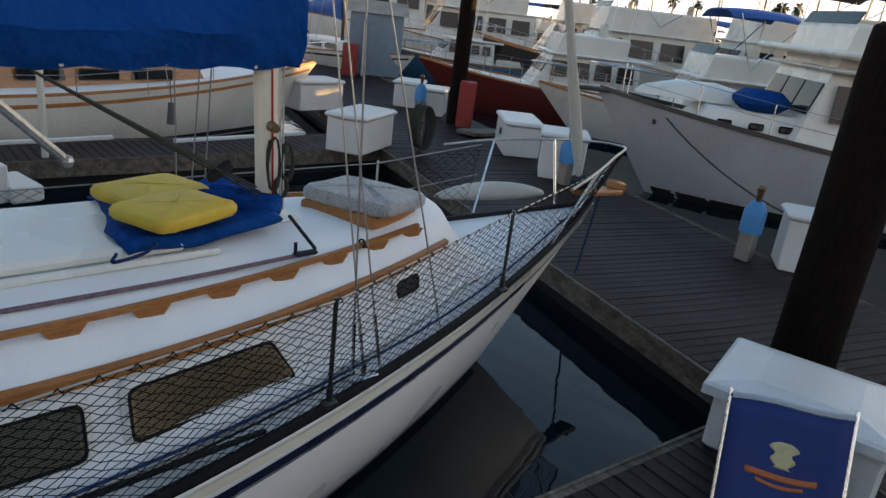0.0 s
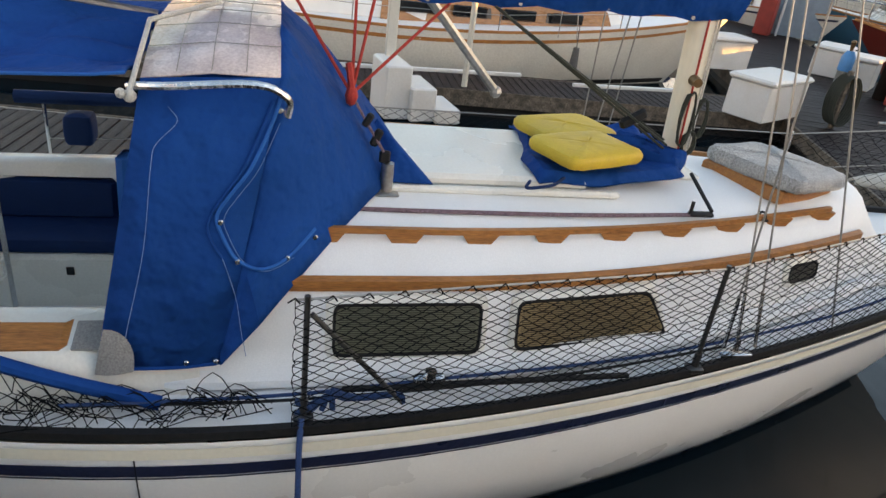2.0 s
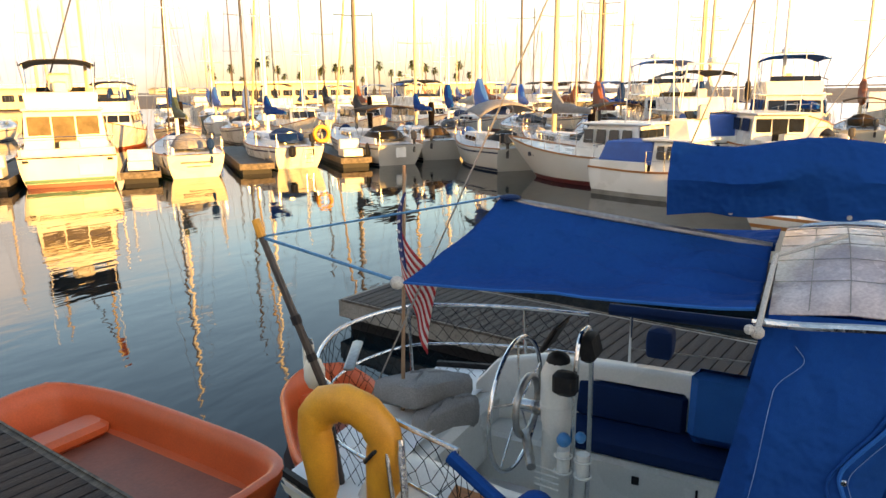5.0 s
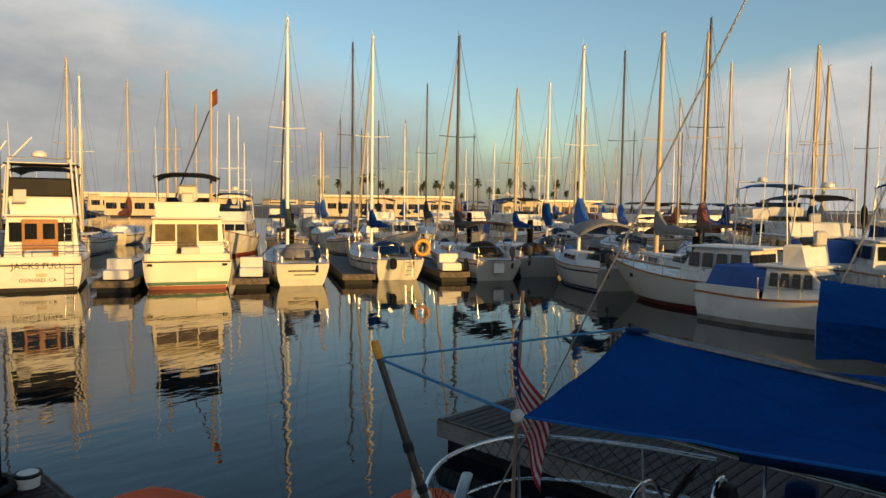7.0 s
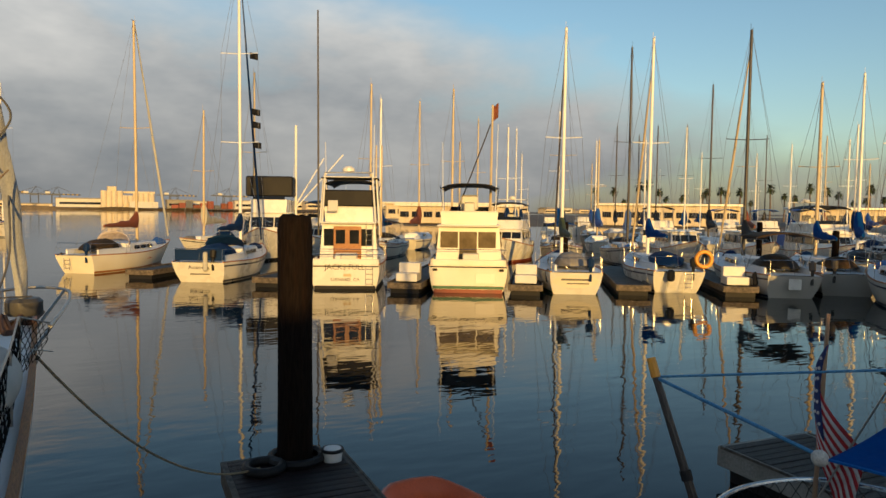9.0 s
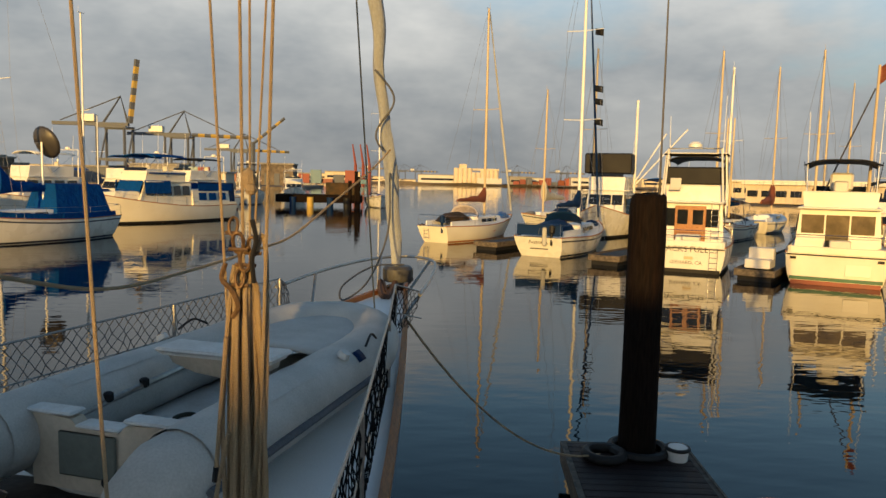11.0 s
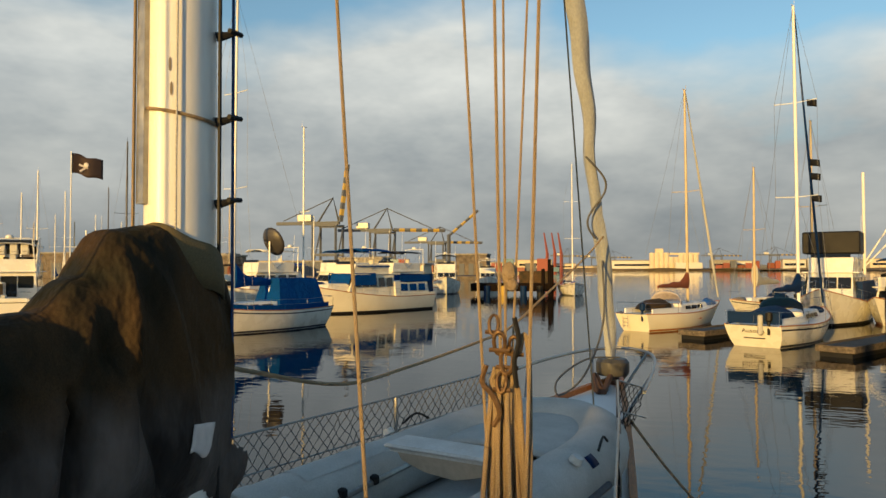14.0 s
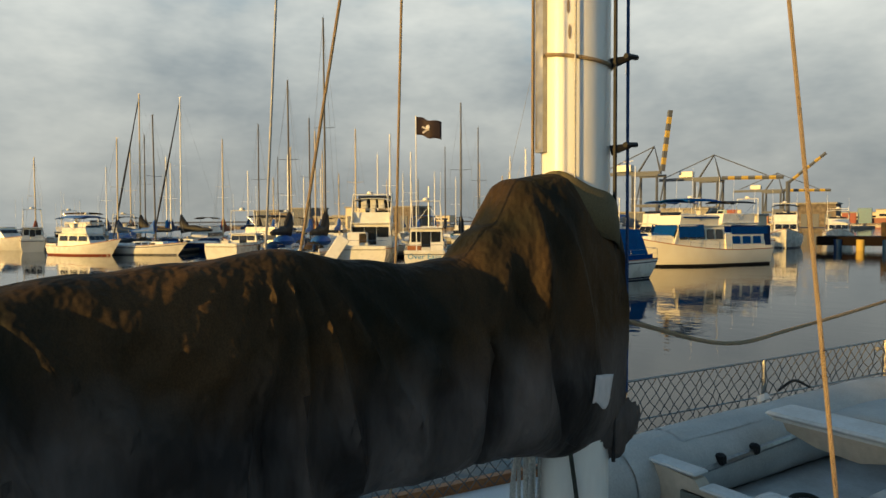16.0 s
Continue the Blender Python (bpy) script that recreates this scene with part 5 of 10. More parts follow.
part("strap", Shape().tube([(2.62, 3.40, 1.42), (2.60, 3.33, 1.5), (2.68, 3.27, 1.56)], 0.012, 5).tube([(2.66, 3.40, 0.98), (2.66, 3.40, 0.86)], 0.01, 5), BLACK, hb)
part("swivel", Shape().tube([(2.66 + 0.02 * math.cos(a), 3.40, 0.86 + 0.03 * math.sin(a)) for a in (2 * math.pi * k / 10 for k in range(11))], 0.007, 5), BRONZE, hb)
lad = thing("boarding_ladder", (2.5, 3.2, 1.0), "short polished boarding ladder folded on the quarter", "ladder")
part("tube", Shape().tube(curve([(2.66, 3.2, 1.58), (2.56, 3.12, 1.3), (2.48, 3.1, 1.05)], 4), 0.02, 8), CHROME, lad)
part("tube", Shape().tube(curve([(2.64, 3.28, 1.56), (2.54, 3.16, 1.2), (2.46, 3.02, 1.04)], 4), 0.012, 8), CHROME, lad)

def pillow(sh, c, size, rot=0.0, puff=0.5, n=10, tilt=(0, 0), dent=0.0, seed=1):
    """A soft slab with rounded edges and slight dents."""
    rn = random.Random(seed)
    m = Matrix.Translation(c) @ Euler((radians(tilt[0]), radians(tilt[1]), radians(rot))).to_matrix().to_4x4()
    rings = []
    prof = ((-1, 0.86), (-0.8, 0.96), (-0.35, 1.0), (0.35, 1.0), (0.8, 0.96), (1, 0.86))
    for kz, kr in prof:
        ring = []
        for i in range(4 * n):
            a = 2 * math.pi * i / (4 * n)
            ca, sa = math.cos(a), math.sin(a)
            e = 0.28
            x = math.copysign(abs(ca) ** e, ca) * size[0] / 2 * kr
            y = math.copysign(abs(sa) ** e, sa) * size[1] / 2 * kr
            ring.append(m @ Vector((x, y, kz * size[2] / 2 + rn.uniform(-1, 1) * dent)))
        rings.append(ring)
    top = [[m @ Vector((math.copysign(abs(math.cos(a)) ** 0.28, math.cos(a)) * size[0] / 2 * 0.86 * k, math.copysign(abs(math.sin(a)) ** 0.28, math.sin(a)) * size[1] / 2 * 0.86 * k, size[2] / 2 + puff * size[2] * 0.3 * (1 - k * k) + rn.uniform(-1, 1) * dent)) for a in (2 * math.pi * i / (4 * n) for i in range(4 * n))] for k in (0.66, 0.33, 0.02)]
    return sh.loft(rings + top)


drape = thing("folded_cover", (3.9, -0.85, 1.85), "crumpled blue canvas cover under the yellow cushions", "cover")
def dr(u, v):
    x = 3.36 + 1.0 * u + 0.1 * v
    y = -0.46 - 0.98 * v - 0.1 * u
    z = 1.888 + 0.026 * math.sin(9 * u + 4 * v) * math.sin(7 * v + 2) + 0.05 * max(0, v - 0.7) * 3 * (1 + 0.6 * math.sin(14 * u))
    e = min(u, v, 1 - u, 1 - v)
    return (x, y + 0.04 * math.sin(6 * u), z - (0.045 if e < 0.03 else 0) - 0.04 * max(0, 0.2 - u))
part("cloth", Shape().grid(dr, 22, 22), BLUE, drape, thick=0.02)
part("rolled_edge", pillow(Shape(), (3.78, -1.3, 1.915), (0.55, 0.22, 0.1), rot=40, dent=0.03, seed=3), BLUE, drape)
part("strap", Shape().tube(curve([(3.3, -0.38, 1.87), (3.22, -0.34, 1.86), (3.25, -0.5, 1.87), (3.34, -0.6, 1.88)], 5), 0.01, 5), NAVYC, drape)
for c, r in (((4.06, -0.86, 1.95), 16), ((3.56, -0.80, 1.985), 20)):
    ob = solo("cushion", pillow(Shape(), c, (0.46, 0.6, 0.085), rot=r, puff=0.25, dent=0.003, seed=int(c[0] * 10)), YELLOW, "yellow foam boat cushion lying on blue canvas", "cushion", "yellow cushions")
hat = thing("deck_hatch", (3.72, -2.25, 1.75), "teak-framed deck hatch covered with a grey fleece", "hatch")
part("frame", Shape().box((3.72, -2.24, 1.79), (0.62, 0.62, 0.09), rot=(3, 0, 22), bev=0.012), TEAK, hat, smooth=False)
solo("fleece_cushion", pillow(Shape(), (3.70, -2.27, 1.885), (0.74, 0.66, 0.11), rot=22, puff=0.5, n=14, tilt=(3, 0), dent=0.008, seed=6), FLEECE, "shaggy grey fleece cushion on the fore hatch", "cushion")
solo("helm_cushion", pillow(Shape(), (4.0, 3.84, 1.2), (0.62, 0.5, 0.16), rot=-18, tilt=(-10, 8), puff=0.8, dent=0.012, seed=8), GREYC, "grey cushion propped on the helm seat", "cushion")
solo("helm_cushion", pillow(Shape(), (3.9, 3.6, 1.06), (0.55, 0.18, 0.22), rot=-18, dent=0.012, seed=9), GREYC, "grey cushion propped on the helm seat", "cushion")
solo("seat_cushion", pillow(Shape(), (4.56, 2.3, 0.87), (0.5, 1.5, 0.11), puff=0.2, dent=0.002), NAVYC, "navy vinyl cockpit seat cushion", "cushion", "navy cockpit cushions")
solo("back_cushion", Shape().box((4.69, 2.5, 1.06), (0.07, 0.8, 0.3), rot=(0, 6, 0), bev=0.03), NAVYC, "navy vinyl backrest cushion against the coaming", "cushion", "navy cockpit cushions")
solo("back_cushion", Shape().box((4.6, 1.8, 1.2), (0.12, 0.55, 0.5), rot=(0, 6, 0), bev=0.05), BLUE2, "blue canvas backrest cushion against the coaming", "cushion", "navy cockpit cushions")
solo("rail_pad", Shape().tube([(4.97, 2.75, 1.68), (5.05, 1.55, 1.68)], 0.045, 9), NAVYC, "long navy pad on the lifeline", "rail pad")
solo("winch_cover", pillow(Shape(), (4.93, 2.35, 1.49), (0.19, 0.19, 0.2), puff=0.3), NAVYC, "navy canvas winch cover on the coaming", "winch cover")
fd = thing("fender", (2.17, 0.9, 0.3), "round black fender hung over the topsides", "fender")
part("ball", Shape().ball((2.13, 0.9, 0.52), 0.13, 14, (0.8, 1, 1.15)), BLACK, fd)
part("lanyard", Shape().tube([(2.13, 0.9, 0.62), (2.2, 0.9, 1.0), (2.28, 0.89, 1.1)], 0.014, 6), ROPEB, fd)
part("boss", Shape().ball((2.03, 0.9, 0.52), 0.05, 8, (0.5, 1, 1)), NAVYC, fd)
solo("mooring_line", Shape().tube(curve([(2.74, 3.55, 1.02), (2.6, 3.2, 0.9), (2.42, 2.6, 0.72), (2.2, 1.9, 0.52)], 6), 0.013, 6), ROPEB, "blue mooring line from the quarter to the dock", "rope", "mooring lines")
solo("mooring_line", Shape().tube(sag((3.78, -5.45, 1.55), (4.3, -6.0, 0.1), 0.05), 0.013, 6), ROPEB, "blue mooring line hanging from the bow", "rope", "mooring lines")
fs = Shape()
def fsail(u, v):
    a = math.pi * v
    r = 0.16 * math.sin(math.pi * min(max(u, 0.02), 0.98)) ** 0.5
    return (4.95 - 0.55 * u + r * math.cos(a), -4.2 - 1.05 * u, 1.32 + 0.1 * u + 0.9 * r * math.sin(a))
solo("bagged_sail", Shape().grid(fsail, 14, 8), SAIL, "long white bagged sail lashed along the foredeck rail", "sail bag", thick=0.02)

# ---- the boat that carries the camera ----
HEAD2 = 16.1
C2 = Vector((-1.471, 4.32, 0))
H2 = Hull(11.2, 3.5, 2.05, 2.3, tw=0.7, smax=0.25, p=1.3, rake=1.6, srake=0.5, depth=0.5, lowat=0.35)
M2 = pose(C2.x, C2.y, 0, 0, 0, -HEAD2)


def l2(x, y, z):
    """Boat place (starboard, forward, up) to the world."""
    return M2 @ Vector((x, y, z))


def to2(sh):
    sh.v = [tuple(M2 @ Vector(p)) for p in sh.v]
    return sh


host = thing("sailboat", C2, "white sailboat with a dinghy on its foredeck and brown boom cover", "sailboat")
part("hull", to2(H2.skin(30, 12)), GEL, host, "white hull")
part("deck", to2(H2.deck(30, 0.03, camber=0.05)), DECK, host)
part("toe_rail", to2(H2.rail(0.05, 0.045, 0.0, 0.99)), TEAK, host, "weathered teak toe rail")
part("deck_stripe", to2(H2.band(0.1, 0.16, 0.02, 0.98)), NAVY, host)
part("coachroof", to2(Shape().loft([[(-a, y0, z), (a, y0, z), (b, y1, z), (-b, y1, z)] for a, y0, b, y1, z in ((0.95, -3.2, 0.7, -0.55, 2.06), (0.9, -3.2, 0.66, -0.6, 2.3), (0.82, -3.15, 0.6, -0.68, 2.36))])), DECK, host, smooth=False)

AX = Vector((-0.277, -0.961, 0))
SD = Vector((0.961, -0.277, 0))
mx, my = -1.508, 4.13


def oval(a, k=1.0, grow=0.0):
    """A place on the mast's section: a = 0 starboard, a = pi / 2 forward."""
    return Vector((mx, my, 0)) + SD * (0.090 * k + grow) * math.cos(a) - AX * (0.112 * k + grow) * math.sin(a)


mast = part("mast", Shape().loft([[oval(2 * math.pi * j / 24, k) + Vector((0, 0, z)) for j in range(24)] for z, k in ((2.1, 1.0), (3.0, 1.0), (6.0, 1.0), (10.0, 0.97), (16.5, 0.85))]), MASTW, host, "tall white painted mast, scuffed")
tq = oval(-math.pi / 2 - 0.25, 1.0, 0.006)
part("sail_track", Shape().box((tq.x, tq.y, 10.0), (0.03, 0.026, 12.8), rot=(0, 0, -HEAD2)), DULL, mast, "dull metal sail track")
part("sail_tie", Shape().tube([oval(2 * math.pi * k / 24, 1.0, 0.004) + Vector((0, 0, 3.865 - 0.014 * math.cos(2 * math.pi * k / 24 - 0.6))) for k in range(25)], 0.0055, 6, caps=False), ROPE, mast, "tan cord tied round the mast")
for z, a in ((3.93, -0.9), (4.0, -0.94)):
    part("scuff", Shape().grid(lambda u, v: oval(a + 0.07 * (u - 0.5), 1.0, 0.0015) + Vector((0, 0, z + 0.045 * (v - 0.5) * (1 - 0.5 * abs(2 * u - 1)))), 5, 5), mat("scuffed_metal", (0.25, 0.2, 0.14), 0.6, stain=0.5), mast, "worn patch in the paint")
for z in (3.62, 3.87, 4.13, 4.4, 4.8, 5.2, 5.7, 6.3):
    p = oval(0.55, 1.0, 0.004)
    q = oval(0.55, 1.0, 0.06)
    part("cleat", Shape().tube([(p.x, p.y, z - 0.012), (q.x, q.y, z)], [0.016, 0.007], 7).tube([(q.x - 0.004, q.y - 0.03, z), (q.x + 0.004, q.y + 0.03, z + 0.004)], 0.008, 6), BLACK, mast, "black cleat on the mast")
for a, g, z0, r, m in ((0.45, 0.02, 2.7, 0.006, BLACK), (-0.75, 0.012, 3.4, 0.003, ROPEW), (-1.95, 0.03, 3.35, 0.005, ROPE), (0.75, 0.05, 2.9, 0.005, ROPEB)):
    p, q = oval(a, 1.0, g), oval(a, 0.9, g * 0.6)
    part("halyard", Shape().tube([(p.x, p.y, z0), (q.x, q.y, 16.0)], r, 5), m, host)
for k, (g, z) in enumerate(((0.05, 2.45), (0.1, 2.44))):
    p, q = oval(-0.75, 1.0, g - 0.05), oval(-0.75, 1.0, g)
    win = part("mast_winch", Shape().tube([(p.x, p.y, z), (q.x, q.y, z), (q.x + 0.01, q.y - 0.012, z)], [0.052, 0.05, 0.06], 16), DULL, host, "rope-wrapped halyard winch on the mast")
    for j in range(3):
        wr = Shape()
        c = p.lerp(q, 0.3 + 0.25 * j)
        n = (q - p).normalized()
        e = Vector((-n.y, n.x, 0))
        wr.tube([c + e * 0.056 * math.cos(b) + Vector((0, 0, z + 0.056 * math.sin(b))) for b in (2 * math.pi * i / 14 for i in range(15))], 0.007, 5, caps=False)
        part("rope_turn", wr, ROPEW, win)
    part("tail", Shape().tube(curve([(q.x + 0.03, q.y - 0.02, z), (q.x + 0.035, q.y - 0.03, z - 0.12), (q.x + 0.01, q.y, z - 0.3)], 4), 0.007, 5), ROPEW, win)
p, q = oval(-0.9, 1.0, 0.012), oval(-0.6, 1.0, 0.012)
part("mast_line", Shape().tube(curve([(p.x, p.y, 2.8), (p.x + 0.02, p.y, 2.68), (q.x, q.y, 2.57), (q.x + 0.03, q.y, 2.5)], 4), 0.0065, 5), ROPEG, host)
hank = Shape()
for k in range(6):
    p = oval(-1.9, 1.0, 0.03 + 0.008 * k)
    hank.tube([(p.x + 0.012 * math.cos(b + k), p.y + 0.035 * math.sin(b), 2.56 + 0.2 * math.cos(b)) for b in (2 * math.pi * i / 16 for i in range(17))], 0.006, 5, caps=False)
part("halyard_hank", hank, ROPEW, host, "pale hank of halyard at the mast")

# boom and its brown cover
part("boom", Shape().tube([Vector((mx, my, 2.98)) + AX * 0.14, Vector((mx, my, 2.95)) + AX * 4.6], 0.07, 10), MASTW, host)


def lerp_tab(tab, d):
    for (a, va), (b, vb) in zip(tab, tab[1:]):
        if d <= b:
            t = (d - a) / (b - a)
            t = t * t * (3 - 2 * t)
            return va + (vb - va) * t
    return tab[-1][1]


TOPZ = [(-0.17, 3.38), (-0.1, 3.43), (0.0, 3.48), (0.12, 3.535), (0.26, 3.525), (0.36, 3.40), (0.46, 3.315), (0.6, 3.295), (0.75, 3.31), (0.95, 3.352), (1.13, 3.33), (1.3, 3.305), (1.55, 3.275), (2.4, 3.2), (4.6, 3.1)]
BOTZ = [(-0.17, 2.79), (-0.1, 2.73), (0.1, 2.73), (0.3, 2.765), (0.47, 2.775), (0.8, 2.785), (1.0, 2.68), (1.5, 2.56), (2.5, 2.6), (4.6, 2.7)]
WID = [(-0.17, 0.03), (-0.15, 0.075), (-0.11, 0.11), (0.0, 0.135), (0.15, 0.15), (0.4, 0.14), (0.7, 0.15), (1.3, 0.17), (4.6, 0.13)]
rr = []
NR = 330
for i in range(NR + 1):
    d = -0.17 + 4.7 * (i / NR) ** 1.4
    zt, zb, w = lerp_tab(TOPZ, d), lerp_tab(BOTZ, d), lerp_tab(WID, d)
    c = Vector((mx, my, 0)) + AX * d
    ring = []
    for j in range(56):
        a = 2 * math.pi * j / 56
        ca, sa = math.cos(a), math.sin(a)
        k0 = 1.3 if ca < 0 else 0.0
        z = (zt + zb) / 2 + (zt - zb) / 2 * (math.copysign(abs(sa) ** 0.85, sa))
        ww = w * math.copysign(abs(ca) ** 0.7, ca)
        low = min(1.0, max(0.0, (zt - z) / 0.6))
        # folds fan down from the peaks where the canvas hangs
        fold = 0.0
        for pd, pz, n, amp in ((0.96, 3.42, 24.0, 0.055), (0.30, 3.62, 19.0, 0.032), (1.55, 3.40, 15.0, 0.085), (2.2, 3.36, 15.0, 0.085), (2.9, 3.3, 15.0, 0.08)):
            ph = math.atan2(d - pd, max(pz - z, 0.02)) + 0.2 * noise.noise(Vector((2.0 * d, 3.0 * z, pd)))
            fade = math.exp(-((d - pd) / 0.42) ** 2) * min(1.0, 0.25 + low * 1.3)
            fold += amp * fade * (1 - 1.35 * abs(math.sin(0.5 * n * ph + pd * 3 + k0)) ** 0.7)
        fold += 0.022 * noise.fractal(Vector((2.4 * d, 1.4 * z, k0)), 1.0, 2.0, 3) * (0.4 + low)
        fold += 0.010 * noise.fractal(Vector((11 * d + 4 * low, 3.0 * z, 7 + k0)), 1.0, 2.0, 2) * (0.3 + low)
        if d < 0.1:
            fold *= max(0.25, (d + 0.17) / 0.27)
        # overlapping flap edge and the long crease beside it
        slit = math.exp(-((d - 0.445) / 0.012) ** 2) * max(0.0, min(1.0, (3.16 - z) / 0.1))
        fold -= 0.07 * slit
        fold += 0.02 * (1.0 if d < 0.445 else 0.0) * max(0.0, min(1.0, (3.2 - z) / 0.3)) * min(1.0, max(0.0, (d - 0.05) / 0.2))
        cd = 0.33 - 0.42 * (3.22 - z)
        fold -= 0.03 * math.exp(-((d - cd) / 0.02) ** 2) * max(0.0, min(1.0, (3.28 - z) / 0.12)) * (1.0 if z > 2.84 else 0.3)
        k = 1 if ca >= 0 else -1
        off = ww + k * abs(ca) ** 0.8 * fold + k * 0.03 * low * low * abs(ca) * min(1.0, max(0.0, d + 0.05) * 3)
        ring.append(c + SD * off + Vector((0, 0, z + 0.008 * math.sin(9 * d + a) * abs(sa))))
    rr.append(ring)
rr_cover = [list(r) for r in rr]
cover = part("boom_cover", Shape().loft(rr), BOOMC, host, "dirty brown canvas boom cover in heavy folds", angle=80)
rr = []
for dz, g in ((-0.12, 0.028), (-0.05, 0.026), (0.0, 0.02), (0.014, 0.01), (0.008, 0.002), (-0.03, 0.002)):
    ring = []
    for j in range(32):
        a = 2 * math.pi * j / 32
        p = oval(a, 1.0, g + 0.004 * math.sin(5 * a))
        dd = (p - Vector((mx, my, 0))).dot(AX)
        ring.append(p + Vector((0, 0, 3.475 + 0.42 * dd + dz + 0.006 * math.sin(4 * a))))
    rr.append(ring)
part("collar", Shape().loft(rr, caps=False), COVERG, cover, "olive canvas collar round the mast", thick=0.006)
skin = Shape().loft(rr_cover)
SKIN = BVHTree.FromPolygons(skin.v, skin.f)


def on_cover(d, z, out=0.006):
    """The place on the starboard flank of the boom cover, d aft of the mast."""
    o = Vector((mx, my, z)) + AX * d + SD * 0.7
    p = SKIN.ray_cast(o, -SD)[0]
    return (p or o - SD * 0.55) + SD * out


part("repair_patch", Shape().grid(lambda u, v: on_cover(0.0 + 0.10 * v - 0.015 * u, 2.905 + 0.065 * u + 0.03 * v * (u - 0.5) - 0.02 * math.sin(5 * v) * (1 - u)), 7, 7), FLAGW, cover, "torn white repair tape", thick=0.003)
gath = Shape()
rings = []
for i in range(15):
    a = math.pi * (0.03 + 0.94 * i / 14)
    rings.append([Vector((mx, my, 2.80)) + AX * (-0.10 + 0.10 * math.sin(a) * math.cos(b) * (1 + 0.3 * math.sin(3 * b + 4 * a))) + SD * (0.045 + 0.065 * math.sin(a) * math.sin(b)) + Vector((0, 0, -0.10 * math.cos(a) + 0.02 * math.sin(4 * b + 6 * a))) for b in (2 * math.pi * k / 20 for k in range(20))])
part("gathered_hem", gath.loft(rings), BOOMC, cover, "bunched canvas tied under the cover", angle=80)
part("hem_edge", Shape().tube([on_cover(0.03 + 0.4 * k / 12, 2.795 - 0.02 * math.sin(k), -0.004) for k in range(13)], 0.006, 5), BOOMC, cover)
for d in (1.5, 1.58, 1.62, 1.66):
    part("droplet", Shape().ball(tuple(on_cover(d, 3.12 + 0.02 * math.sin(40 * d), 0.001)), 0.006, 6), FLAGW, cover, "pale fleck on the canvas")
p = Vector((mx, my, 3.34)) + AX * 0.96
part("topping_lift", Shape().tube([p, (mx - 0.06, my - 0.25, 15.5)], 0.0028, 5), WIRE, host)

# shrouds, ropes and the big coil
CX, CY = -0.515, 3.87
for a, dx, dy, top, r in (((-0.636, 3.387, 2.1), -0.1362, 0.2168, 8.0, 0.0042), ((CX + 0.005, CY + 0.02, 2.1), -0.055, 0.03, 9.0, 0.0038), ((CX + 0.005, CY + 0.05, 2.1), -0.018, 0.04, 10.0, 0.0045), ((CX + 0.0, CY + 0.1, 2.1), -0.008, 0.05, 10.0, 0.0035), ((CX - 0.03, CY + 0.02, 2.1), 0.042, 0.05, 9.5, 0.0032), ((CX + 0.028, CY, 2.1), 0.033, -0.02, 9.5, 0.0045)):
    h = top - a[2]
    part("shroud", Shape().tube([a, (a[0] + dx * h, a[1] + dy * h, top)], r, 6), ROPE, host, "weathered tan shroud")
part("shroud", Shape().tube([(-0.23, 7.75, 2.2), (-0.87, 5.8, 12.0)], 0.007, 6), ROPE, host, "weathered tan shroud")
for a, b in (((-2.25, 4.13, 2.15), (-2.02, 4.16, 9.0)), ((-2.31, 3.52, 2.15), (-1.5, 3.96, 7.4))):
    part("shroud", Shape().tube([a, b], 0.0048, 6), ROPE, host, "weathered tan shroud")
part("turnbuckle", Shape().tube([(CX + 0.02, CY + 0.02, 2.2), (CX + 0.02, CY + 0.02, 2.5)], 0.011, 8), BRONZE, host)
RUSTB = mat("rusty_bronze", (0.17, 0.10, 0.045), 0.55, 0.5, grain=80, amount=0.4, stain=0.5)
for x, y, z, k, sz in ((-0.02, 0.0, 3.285, 1, 1.0), (-0.005, -0.015, 3.245, -1, 1.2), (0.012, -0.01, 3.205, 1, 1.3), (0.028, 0.0, 3.235, -1, 1.1), (0.0, -0.02, 3.155, 1, 1.0)):
    u = [(CX + x + 0.011 * sz * math.cos(q), CY + y + 0.009 * k * math.sin(q), z + 0.019 * sz * math.sin(q) * (1 if math.sin(q) > 0 else 1.4)) for q in (2 * math.pi * j / 12 for j in range(13))]
    part("shackle", Shape().tube(u, 0.0042 * sz, 6, caps=False).tube([(CX + x - 0.02 * sz, CY + y, z - 0.02), (CX + x + 0.02 * sz, CY + y, z - 0.022)], 0.0055, 6), RUSTB, host, "rusty bow shackle")
part("snap_hook", Shape().tube(curve([(CX - 0.035, CY - 0.02, 3.19), (CX - 0.045, CY - 0.02, 3.15), (CX - 0.02, CY - 0.02, 3.12), (CX - 0.005, CY - 0.02, 3.08), (CX - 0.02, CY - 0.02, 3.05)], 4), [0.0065] * 17, 6), RUSTB, host, "rusty snap hook")
part("snap_hook", Shape().tube(curve([(CX + 0.03, CY - 0.015, 3.3), (CX + 0.04, CY - 0.02, 3.25), (CX + 0.03, CY - 0.02, 3.2), (CX + 0.035, CY - 0.02, 3.14)], 4), [0.0065] * 13, 6), BLACK, host)
part("rope_knot", Shape().ball((CX + 0.015, CY + 0.02, 3.40), 0.02, 8, (1, 1, 1.5)).ball((CX + 0.022, CY + 0.01, 3.375), 0.016, 8), ROPE, host, "tan knot on the shroud")
coil = thing("rope_coil", (CX, CY, 2.6), "thick hank of tan braided rope hung from the shrouds", "rope")
rnd = random.Random(21)
